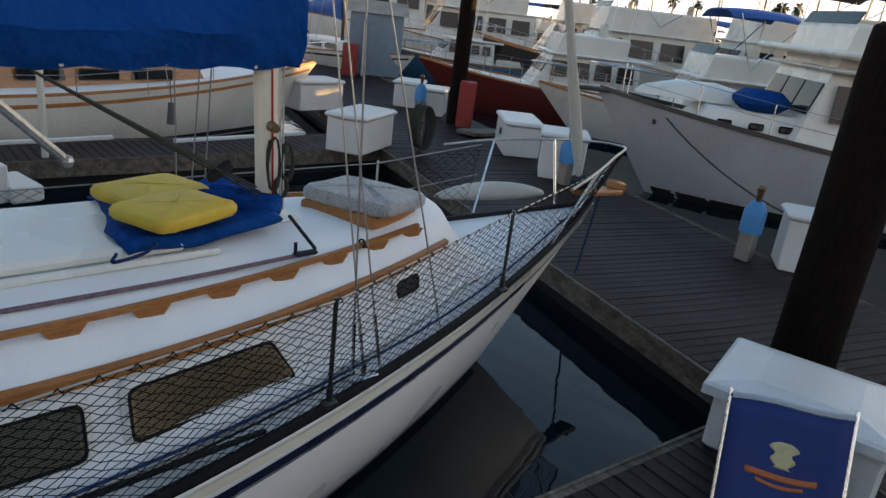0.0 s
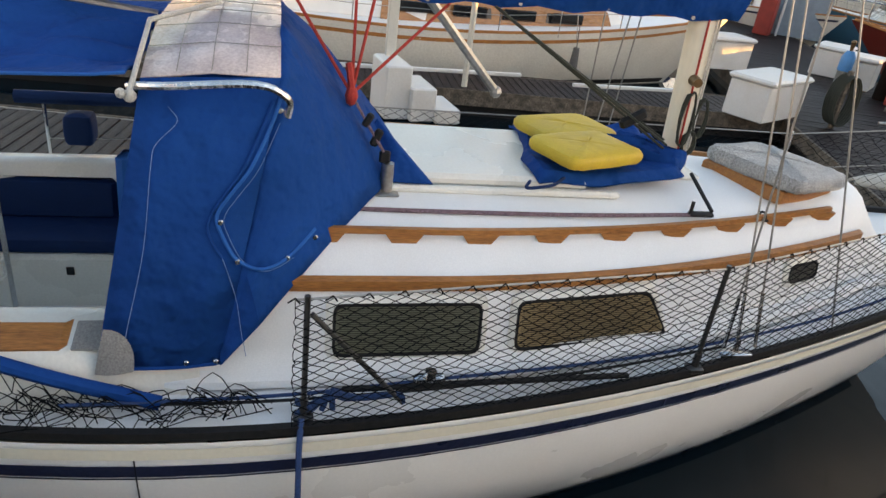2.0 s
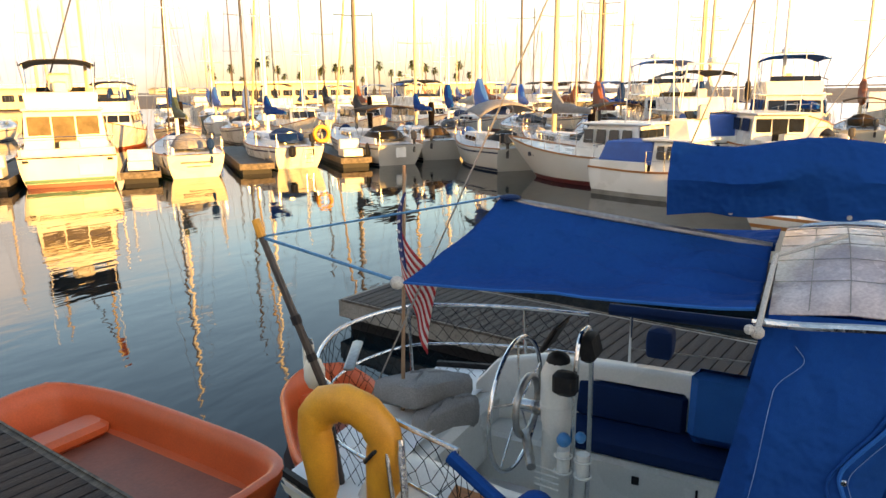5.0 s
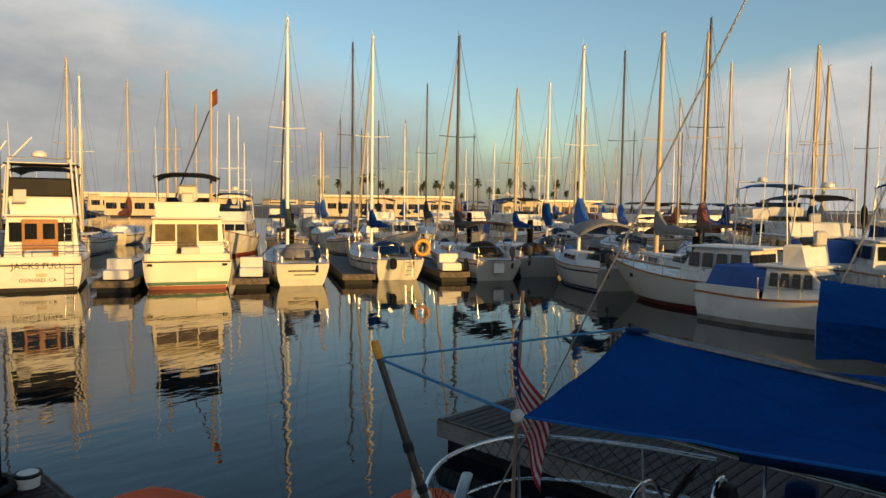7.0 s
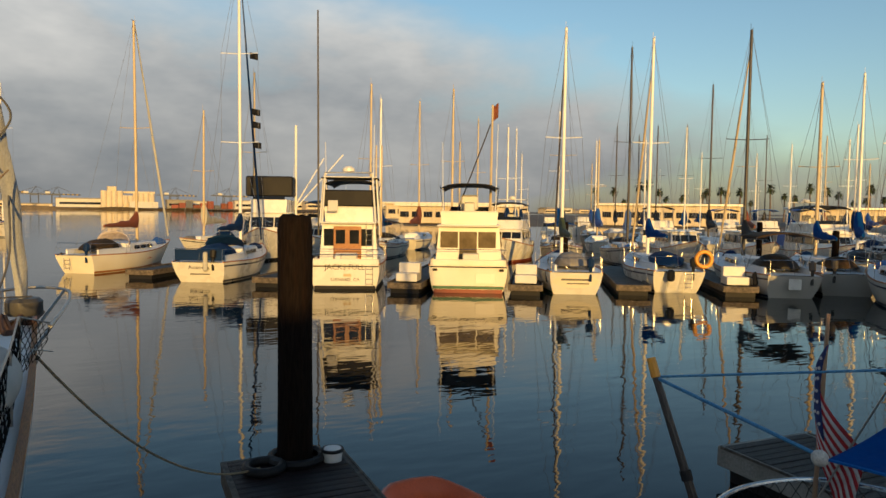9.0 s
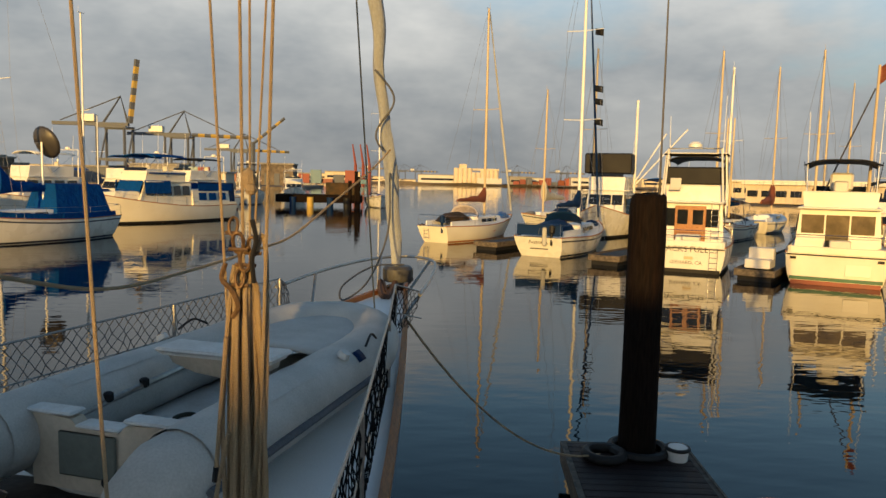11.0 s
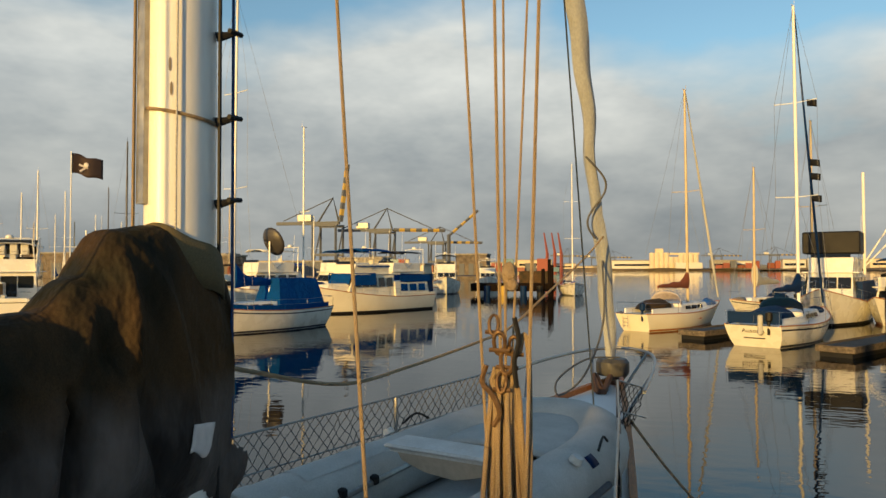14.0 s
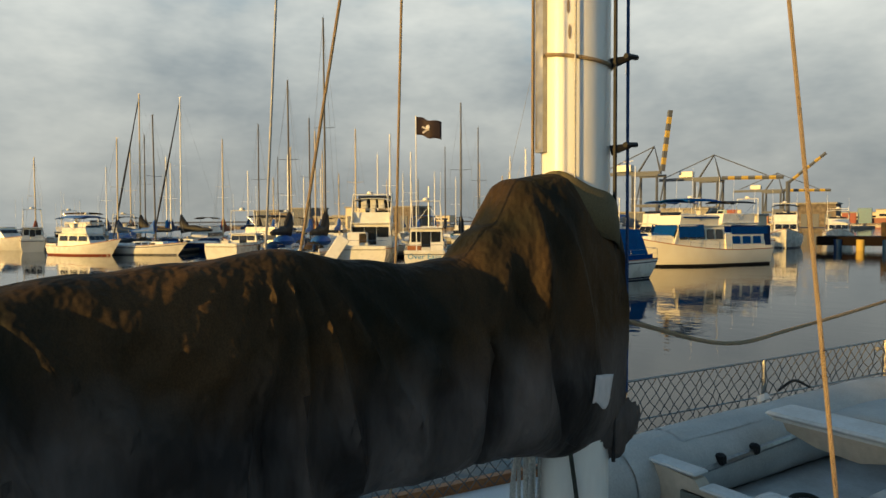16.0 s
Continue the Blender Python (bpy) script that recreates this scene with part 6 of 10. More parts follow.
for k in range(15):
    lo = 2.3 + rnd.uniform(0, 0.28)
    w, s_, q = rnd.uniform(0.010, 0.028), rnd.uniform(-0.03, 0.03), rnd.uniform(-0.036, 0.036)
    bow = rnd.uniform(-0.012, 0.012)
    pts = [(CX + q * 0.8, CY, 3.16 + rnd.uniform(-0.03, 0.03)), (CX - w * 0.6 + q * 0.85, CY - 0.004 + s_ * 0.5, 3.1), (CX - w * 0.8 + q + bow, CY - 0.008 + s_, 2.85), (CX - w + q * 1.3, CY - 0.012 + s_, lo + 0.08), (CX + q * 1.3 - 0.005, CY - 0.012 + s_, lo), (CX + w * 0.9 + q * 1.3, CY + 0.015 - s_, lo + 0.08), (CX + w * 0.8 + q - bow, CY + 0.015 - s_, 2.85), (CX + w * 0.5 + q * 0.85, CY + 0.008, 3.1), (CX + q * 0.8, CY, 3.15)]
    part("loop", Shape().tube(curve(pts, 6), 0.0062, 7), ROPE, coil)
part("loop", Shape().tube(curve([(CX - 0.03, CY - 0.02, 2.75), (CX - 0.06, CY - 0.02, 2.6), (CX - 0.075, CY - 0.02, 2.45), (CX - 0.055, CY - 0.02, 2.38), (CX - 0.03, CY - 0.02, 2.42)], 5), 0.0062, 7), ROPE, coil)
part("loop", Shape().tube(curve([(CX + 0.04, CY, 3.22), (CX + 0.05, CY, 3.26), (CX + 0.062, CY, 3.2), (CX + 0.062, CY, 2.9), (CX + 0.05, CY, 2.5)], 5), 0.0065, 7), ROPE, coil)
part("rope_end", Shape().tube([(CX - 0.062, CY - 0.02, 2.66), (CX - 0.066, CY - 0.02, 2.62)], 0.008, 6), BLACK, coil, "black whipped rope end")
part("strand", Shape().tube([(CX - 0.035, CY - 0.02, 3.0), (CX - 0.062, CY - 0.02, 2.66)], 0.0062, 7), ROPE, coil)
solo("jib_sheet", Shape().tube(curve([(-1.42, 4.28, 3.10), (-1.30, 4.98, 2.94), (-1.22, 5.80, 2.90), (-0.96, 6.60, 2.955), (-0.81, 7.05, 3.01), (-0.60, 7.63, 3.21), (-0.30, 8.35, 3.5), (-0.13, 8.68, 3.7)], 6), 0.0085, 6), ROPE, "slack grey-tan sheet from the mast to the furled headsail", "rope")

# pulpit, furled headsail, rails and nets
HX, HY = -0.03, 9.3
fj = []
FOOT, HEADP = Vector((HX, HY, 2.52)), Vector((mx + 0.03, my + 0.2, 16.3))
for i in range(90):
    k = 0.6 * (i / 89) ** 1.5
    p = FOOT.lerp(HEADP, k)
    w = (0.045 + 0.012 * min(1, k / 0.02)) if p.z < 3.9 else 0.046 + 0.026 * min(1, (p.z - 3.9) / 0.9)
    wig = 0.012 * math.sin(p.z * 4.1) + 0.008 * math.sin(p.z * 9.3 + 1)
    fj.append([p + Vector(((w * (1 + 0.22 * math.sin(2 * a + p.z * 2.4) + 0.1 * math.sin(p.z * 7 + a))) * math.cos(a) + wig, w * 0.8 * math.sin(a), 0)) for a in (2 * math.pi * j / 14 for j in range(14))])
# the sail's shade is put into its cloth colour as a cool grey
jib = part("furled_jib", Shape().loft(fj), mat("shaded_sailcloth", (0.36, 0.38, 0.40), 0.8, grain=60, amount=0.15, big=3, stain=0.5, bump=0.08, col2=(0.16, 0.17, 0.17), stretch=(1, 1, 0.5)), host, "loosely furled pale headsail")
sp = Shape()
sp.tube([FOOT.lerp(HEADP, 0.085 + 0.065 * k / 40) + Vector((0.10 * math.cos(k * 0.2 + 2.0), -0.09 - 0.02 * math.sin(k * 0.2), 0.0)) for k in range(33)], 0.01, 5)
part("furling_wrap", sp, NETW, jib)
part("furler_drum", Shape().tube([(HX, HY, 2.37), (HX, HY, 2.4), (HX, HY, 2.5), (HX, HY, 2.53)], [0.14, 0.16, 0.16, 0.13], 18).tube([(HX, HY, 2.05), (HX, HY, 2.37)], 0.022, 8), mat("drum_grey", (0.06, 0.06, 0.06), 0.5, stain=0.4), host)
pf = [l2(0.62, 3.6, 2.5), l2(0.55, 4.3, 2.54), l2(0.44, 5.0, 2.56), l2(0.28, 5.5, 2.57), l2(0, 5.68, 2.58), l2(-0.28, 5.5, 2.57), l2(-0.44, 5.0, 2.56), l2(-0.55, 4.3, 2.54), l2(-0.62, 3.6, 2.5)]
PU = part("pulpit", Shape().tube(curve(pf, 5), 0.015, 8), DULL, host, "stainless bow pulpit")
for i, (x, y) in ((1, (0.4, 3.8)), (3, (0.12, 4.9)), (5, (-0.12, 4.9)), (7, (-0.4, 3.8))):
    part("leg", Shape().tube([pf[i], l2(x, y, 2.2)], 0.014, 7), DULL, PU)
part("anchor_roller", Shape().box(l2(0.02, 5.4, 2.31), (0.1, 0.5, 0.05), rot=(5, 0, -14), bev=0.015), mat("rusty_iron", (0.09, 0.05, 0.035), 0.8, stain=0.6), host, "rusty bow roller")
part("anchor_shank", Shape().tube([l2(0.0, 5.2, 2.42), l2(0.04, 4.7, 2.28)], 0.03, 6), MATS["rusty_iron"], host)
part("anchor_fluke", Shape().box(l2(-0.06, 4.85, 2.3), (0.07, 0.3, 0.16), rot=(20, 0, 10), bev=0.02), MATS["rusty_iron"], host)
part("furling_line", Shape().tube(curve([tuple(FOOT.lerp(HEADP, 0.07) + Vector((0.0, -0.06, 0))), (-0.14, 8.5, 2.95), (-0.3, 8.1, 2.55), (-0.5, 7.8, 2.42), (-0.52, 8.1, 2.5), (-0.28, 8.8, 2.58), (0.03, 9.15, 2.56)], 8), 0.009, 6), NETW, host, "grey furling line hanging in a bight")
for sg in (1, -1):
    tops, feet = [], []
    for s in (0.36, 0.44, 0.56, 0.705, 0.80):
        p = H2.edge(s, 0.1)
        b, t = l2(sg * p.x, p.y, p.z), l2(sg * p.x, p.y, p.z + 0.44)
        part("stanchion", Shape().tube([b, t], 0.013, 7), DULL, host)
        tops.append(tuple(t))
        feet.append(tuple(b + Vector((0, 0, 0.03))))
    tops.append(tuple(l2(sg * 0.6, 3.75, 2.5)))
    feet.append(tuple(l2(sg * 0.5, 3.7, 2.2)))
    part("lifeline", Shape().tube(tops, 0.007, 5), WIRE, host)
    part("lifeline", Shape().tube([(x, y, z - 0.22) for x, y, z in tops], 0.005, 5), WIRE, host)
    net_between(tops, feet, 0.07, 0.0032, 0.008, 30 + sg, "rail_net", NETW if sg < 0 else NET, host, "diamond netting on the lifelines")
part("deck_mat", Shape().box(l2(-0.22, 0.42, 2.135), (0.62, 0.42, 0.012), rot=(0, 0, -14), bev=0.004), BLACK, host, "black rubber deck mat", smooth=False)
part("deck_mat", Shape().box(l2(0.28, 0.36, 2.137), (0.4, 0.4, 0.012), rot=(0, 0, -20), bev=0.004), BLACK, host, smooth=False)
part("deck_vent", Shape().tube([l2(-0.30, 0.36, 2.13), l2(-0.30, 0.36, 2.17), l2(-0.30, 0.36, 2.19)], [0.085, 0.075, 0.04], 18), CHROME, host, "chromed deck vent")

# ---- inflatable dinghy on the foredeck ----
din = thing("inflatable_dinghy", (0, 0, 0), "grey inflatable dinghy stowed upright on the foredeck", "dinghy")
path = []
for i in range(41):
    t = -1 + 2 * i / 40
    a = abs(t)
    if a > 0.45:
        y = 0.0 + (1 - a) / 0.55 * 1.85
        x = 0.56
    else:
        b = math.pi / 2 * (a / 0.45)
        x = 0.56 * math.sin(b) ** 0.85
        y = 1.85 + 1.0 * math.cos(b) ** 0.9
    path.append((math.copysign(x, t) if t else 0.0, y, 2.17 + 0.05 * max(0, (y - 1.7) / 1.15) ** 1.6))
rad = [0.06, 0.15] + [0.215] * 37 + [0.15, 0.06]
path = [(path[0][0], -0.62, 2.15), (path[0][0], -0.5, 2.16), (path[0][0], -0.28, 2.17)] + path[1:-1] + [(path[-1][0], -0.28, 2.17), (path[-1][0], -0.5, 2.16), (path[-1][0], -0.62, 2.15)]
rad = [0.05, 0.13, 0.195] + [0.205 + 0.003 * math.sin(i * 1.7) for i in range(39)] + [0.195, 0.13, 0.05]
part("tube", Shape().tube(path, rad, 20), HYPALON, din, "weathered grey inflated tube")
for sg in (-1, 1):
    strip = Shape()
    strip.tube([(sg * (0.56 + 0.212), -0.25, 2.14), (sg * (0.56 + 0.214), 0.6, 2.14), (sg * (0.56 + 0.214), 1.7, 2.14)], 0.022, 6)
    part("rub_strake", strip, HYPDARK, din)
    part("end_band", Shape().tube([(sg * 0.56, -0.18, 2.17), (sg * 0.56, -0.02, 2.17)], [0.209, 0.209], 20, caps=False), HYPALON, din, "doubled fabric band")
    part("patch", Shape().loft([[(sg * (0.56 + 0.209 * math.cos(a)), y, 2.17 + 0.209 * math.sin(a)) for a in (0.9 + 0.25 * k for k in range(6))] for y in (0.25, 0.6, 0.95)], closed=False, caps=False), HYPALON, din)
    for yy in (0.45, 0.75):
        part("oar_clip", Shape().box((sg * 0.36, yy, 2.24), (0.05, 0.05, 0.06), bev=0.01), BLACK, din)
    part("oar", Shape().tube([(sg * 0.37, 0.2, 2.2), (sg * 0.36, 1.3, 2.25)], 0.02, 8), DULL, din)
    part("grab_line", Shape().tube(curve([(sg * 0.7, 1.9, 2.36), (sg * 0.72, 1.75, 2.42), (sg * 0.74, 1.6, 2.37)], 4), 0.009, 6), BLACK, din)
    part("valve", Shape().tube([(sg * 0.68, 1.35, 2.35), (sg * 0.70, 1.35, 2.385)], [0.045, 0.035], 12), DIRTYW, din)
part("floor", Shape().grid(lambda u, v: (0.42 * (2 * v - 1) * (1 if u < 0.7 else 1 - 0.75 * ((u - 0.7) / 0.3) ** 2), 0.02 + 2.55 * u, 1.99 + 0.02 * abs(2 * v - 1) + 0.1 * max(0, u - 0.7)), 10, 8), DIRTYW, din, "dirty pale floor boards", thick=0.02)
part("keel_skin", Shape().grid(lambda u, v: (0.5 * (2 * v - 1) * (1 if u < 0.7 else 1 - 0.7 * ((u - 0.7) / 0.3) ** 2), 0.0 + 2.6 * u, 1.885 + 0.1 * abs(2 * v - 1) ** 2 + 0.1 * max(0, u - 0.7)), 10, 8), HYPALON, din, thick=0.02)
tr = Shape().loft([[(-0.40, y, 1.93), (0.40, y, 1.93), (0.41, y, 2.31), (0.16, y, 2.29), (0.12, y, 2.25), (-0.12, y, 2.25), (-0.16, y, 2.29), (-0.41, y, 2.31)] for y in (-0.03, 0.05)])
tb = part("transom", tr, TAN, din, "tan plywood transom", smooth=False)
part("cap", Shape().box((-0.29, 0.01, 2.315), (0.28, 0.11, 0.02), bev=0.008).box((0.29, 0.01, 2.315), (0.28, 0.11, 0.02), bev=0.008).box((0, 0.01, 2.262), (0.26, 0.11, 0.018), bev=0.008), DIRTYW, tb, smooth=False)
part("motor_pad", Shape().box((-0.06, -0.04, 2.12), (0.34, 0.016, 0.22), bev=0.01), mat("pad_olive", (0.12, 0.13, 0.11), 0.7), tb, smooth=False)
part("drain_plug", Shape().tube([(0.05, -0.035, 2.0), (0.05, -0.05, 2.0)], 0.025, 10), BLACK, tb)
st = part("seat", Shape().box((0.06, 0.95, 2.43), (0.82, 0.26, 0.03), bev=0.012).box((0.06, 0.95, 2.405), (0.76, 0.2, 0.02)), DIRTYW, din, "white seat board", smooth=False)
part("bow_deck", Shape().grid(lambda u, v: (0.55 * (2 * v - 1) * (1 - 0.72 * u ** 2.2), 1.55 + 1.2 * u, 2.26 + 0.06 * math.sin(math.pi * v) * (1 - u) + 0.06 * u), 10, 10), HYPALON, din, "grey bow spray deck", thick=0.02)
part("seat_bag", Shape().loft([[(x, 0.85, 2.395), (x, 1.05, 2.395), (x, 1.02, 2.34 - d), (x, 0.89, 2.34 - d)] for x, d in ((-0.26, 0.0), (-0.1, 0.05), (0.12, 0.07), (0.4, 0.0))]), TAN, st)
pr = Shape()
pr.tube(curve([(0.1, 0.75, 2.03), (-0.1, 0.85, 2.04), (-0.12, 0.7, 2.05), (0.1, 0.62, 2.04), (0.25, 0.8, 2.04), (0.3, 1.0, 2.05), (0.22, 1.05, 2.06), (0.15, 0.95, 2.06)], 6), 0.014, 6)
part("painter", pr, ROPEG, din, "dark painter coiled in the bottom")
part("maker_plate", Shape().loft([[(0.56 + 0.21 * math.cos(a), y, 2.17 + 0.21 * math.sin(a)) for a in (0.55, 0.75, 0.95)] for y in (1.5, 1.62)], closed=False, caps=False), NAVYC, din, thick=0.003)
din.matrix_basis = pose(-1.235, 4.79, 0.645, 0, 0, -20) @ Matrix.Scale(0.79, 4)
solo("bow_line", Shape().tube(sag((0.03, 7.75, 2.26), (2.2, 9.25, 0.5), 0.38, 16), 0.011, 6), ROPE, "grey bow line running down to the finger dock", "rope", "mooring lines")



# ---- boats across the fairway ----
def cabin(sh, y0, y1, w0, w1, z0, z1, slope=0.12, front=0.3, back=0.05):
    """A cabin trunk from y0 (aft) to y1 (forward), narrowing forward and upward."""
    rings = []
    for z, k in ((z0, 0), (z1 - 0.03, 1), (z1, 1)):
        ins = slope * (z - z0) / (z1 - z0) * 0.9 + (0.04 if z == z1 else 0)
        a, b = y0 + back * k + (0.03 if z == z1 else 0), y1 - front * k - (0.03 if z == z1 else 0)
        rings.append([(-(w0 / 2 - ins), a, z), ((w0 / 2 - ins), a, z), ((w1 / 2 - ins), b, z), (-(w1 / 2 - ins), b, z)])
    return sh.loft(rings)


def side_windows(root, n, y0, y1, wa, wb, z0, z1, slope, mat_=None, frame=None):
    """Windows set proud on both flanks of a cabin."""
    for side in (-1, 1):
        for i in range(n):
            a = y0 + (y1 - y0) * (i + 0.12) / n
            b = y0 + (y1 - y0) * (i + 0.88) / n
            pts = []
            for y, z in ((a, z0), (b, z0), (b - 0.02, z1), (a + 0.02, z1)):
                w = wa + (wb - wa) * (y - y0) / (y1 - y0)
                pts.append((side * (w / 2 - slope * (z - z0) - 0.005), y, z))
            q = [(p[0] + side * 0.03, p[1], p[2]) for p in pts]
            sh = Shape().put(pts + q, [(4, 5, 6, 7), (0, 1, 5, 4), (1, 2, 6, 5), (2, 3, 7, 6), (3, 0, 4, 7)])
            part("window", sh, mat_ or GLASSD, root, smooth=False)


def rails(root, hull, h=0.6, s0=0.0, s1=1.0, n=8, r=0.012, mats=None):
    """Stanchions, two lifelines a side, a pulpit and a pushpit."""
    for side in (1, -1) if n else ():
        tops = []
        for i in range(n + 1):
            p = hull.edge(s0 + (s1 - s0) * 0.96 * i / n, 0.06)
            tops.append(Vector((side * p.x, p.y, p.z + h)))
            part("stanchion", Shape().tube([(side * p.x, p.y, p.z), tops[-1]], r, 5), mats or CHROME, root)
        for k in (1.0, 0.55):
            part("lifeline", Shape().tube([t - Vector((0, 0, h * (1 - k))) for t in tops], 0.006, 4), WIRE, root)
    for s, d, nm in ((0.90, 1, "pulpit"), (0.05, -1, "pushpit")):
        p = hull.edge(s, 0.05)
        e = hull.edge(1.0 if d > 0 else 0.0)
        w = p.x
        y1 = e.y + (0.15 if d > 0 else 0.05)
        pts = [(-w, p.y, p.z + h), (-w * 0.8, (p.y + y1) / 2, p.z + h + 0.02), (-w * (0.3 if d > 0 else 0.75), y1, p.z + h + 0.04), (w * (0.3 if d > 0 else 0.75), y1, p.z + h + 0.04), (w * 0.8, (p.y + y1) / 2, p.z + h + 0.02), (w, p.y, p.z + h)]
        part(nm, Shape().tube(curve(pts, 4), r * 1.15, 6), mats or CHROME, root)


def mast_set(root, y, z0, top, r, m, spread=0.9, boomz=None, boom=3.2, cover=BLUE, cover_r=0.16, hull=None, forey=None, aft=True, levels=1, mizzen=False, lean=0.0):
    """Mast, spreaders, boom with its covered sail, stays and shrouds."""
    dy = -lean * (top - z0)
    part("mast", Shape().tube([(0, y, z0), (0, y + dy * 0.5, (z0 + top) / 2), (0, y + dy, top)], [r, r * 0.97, r * 0.8], 10), m, root)
    part("masthead", Shape().tube([(0, y + dy - 0.25, top + 0.02), (0, y + dy + 0.2, top + 0.02)], 0.02, 5).tube([(0, y + dy + 0.15, top), (0, y + dy + 0.15, top + 0.35)], 0.008, 4), m, root)
    zs = [z0 + (top - z0) * f for f in ((0.52,) if levels == 1 else (0.37, 0.68))]
    for zz in zs:
        part("spreader", Shape().tube([(-spread, y + dy * 0.5, zz + 0.05), (0, y + dy * 0.5, zz), (spread, y + dy * 0.5, zz + 0.05)], 0.022, 5), m, root)
    if boomz:
        part("boom", Shape().tube([(0, y - 0.1, boomz), (0, y - boom, boomz + 0.05)], 0.055, 7), m, root)
        rings = []
        for i in range(9):
            k = i / 8
            rr = cover_r * (1.5 - 1.0 * k) * (1 + 0.12 * math.sin(i * 2.1))
            hh = 2.6 if i == 0 else (1.6 if i == 1 else 1.25)
            rings.append([(rr * 0.62 * math.cos(a), y - 0.05 - boom * k, boomz + 0.02 + rr * hh * (0.75 + math.sin(a)) * 0.8) for a in (2 * math.pi * j / 10 for j in range(10))])
        part("sail_cover", Shape().loft(rings), cover, root)
    if hull:
        wire = Shape()
        b = hull.B / 2 - 0.12
        dz = hull.sheer(0.5)
        for side in (1, -1):
            pts = [(side * b, y - 0.15, dz)] + [(side * spread, y + dy * 0.5, zz + 0.05) for zz in zs] + [(0, y + dy, top)]
            wire.tube(pts, 0.008, 4, caps=False)
            wire.tube([(side * b, y + 0.25, dz), (0, y, zs[0])], 0.008, 4, caps=False)
        wire.tube([(0, forey if forey is not None else hull.L / 2 - 0.1, hull.fb + 0.05), (0, y + dy, top)], 0.012, 4, caps=False)
        if aft:
            wire.tube([(0, -hull.L / 2 + 0.1, hull.fs + 0.05), (0, y + dy, top)], 0.008, 4, caps=False)
        part("standing_rigging", wire, WIRE, root)


def transom_frame(hull, z):
    """A pose on the transom, facing aft, for lettering at height z."""
    q = hull.at_z(0.0, z)
    t, lo = hull.at_z(0.0, hull.fs * 0.9), hull.at_z(0.0, 0.1)
    tilt = math.degrees(math.atan2(t.y - lo.y, t.z - lo.z))
    return pose(0, q.y - 0.012, z, 90 - tilt, 0, 0)


def deck_gear(root, h, seed):
    """What lies about on a lived-in boat: sail bag, lashed canvas, outboard, fenders."""
    rn = random.Random(seed)
    L, B, dz = h.L, h.B, h.sheer(0.5)
    def lump(c, sx, sy, sz, m, name, lab):
        ph = rn.uniform(0, 6)
        rings = [[(c[0] + sx * q * math.cos(a) * (1 + 0.15 * math.sin(3 * a + ph + 4 * k)), c[1] + sy * (2 * k - 1), c[2] + sz * q * max(-0.1, math.sin(a)) * (1 + 0.25 * math.sin(5 * k + ph))) for a in (2 * math.pi * j / 12 for j in range(12))] for k, q in ((0.0, 0.2), (0.15, 0.75), (0.4, 1.0), (0.7, 0.9), (0.9, 0.6), (1.0, 0.15))]
        part(name, Shape().loft(rings), m, root, lab)
    lump((0.1, L * 0.33, h.sheer(0.83) + 0.02), 0.35, 0.8, 0.34, rn.choice((NAVYC, GREYC, TARP)), "sail_bag", "bagged headsail lashed on deck")
    lump((0, -L * 0.27, dz + 0.22), B * 0.26, L * 0.13, 0.5, rn.choice((COVER, NAVYC, GREYC, BLACK)), "cockpit_cover", "canvas lashed over the cockpit")
    sx = rn.choice((-1, 1))
    part("outboard", Shape().tube([(sx * B * 0.2, -L * 0.49, dz - 0.35), (sx * B * 0.2, -L * 0.49, dz + 0.2), (sx * B * 0.2, -L * 0.49, dz + 0.25), (sx * B * 0.2, -L * 0.485, dz + 0.55), (sx * B * 0.2, -L * 0.48, dz + 0.6)], [0.06, 0.07, 0.14, 0.15, 0.06], 8), rn.choice((BLACK, MASTD, NAVYC)), root)
    part("fender", Shape().tube([(-sx * (B * 0.36), -L * 0.42, dz - 0.5), (-sx * B * 0.37, -L * 0.42, dz - 0.42), (-sx * B * 0.38, -L * 0.42, dz), (-sx * B * 0.38, -L * 0.42, dz + 0.1)], [0.03, 0.11, 0.11, 0.03], 8), rn.choice((NAVYC, SAIL, BLACK)), root)


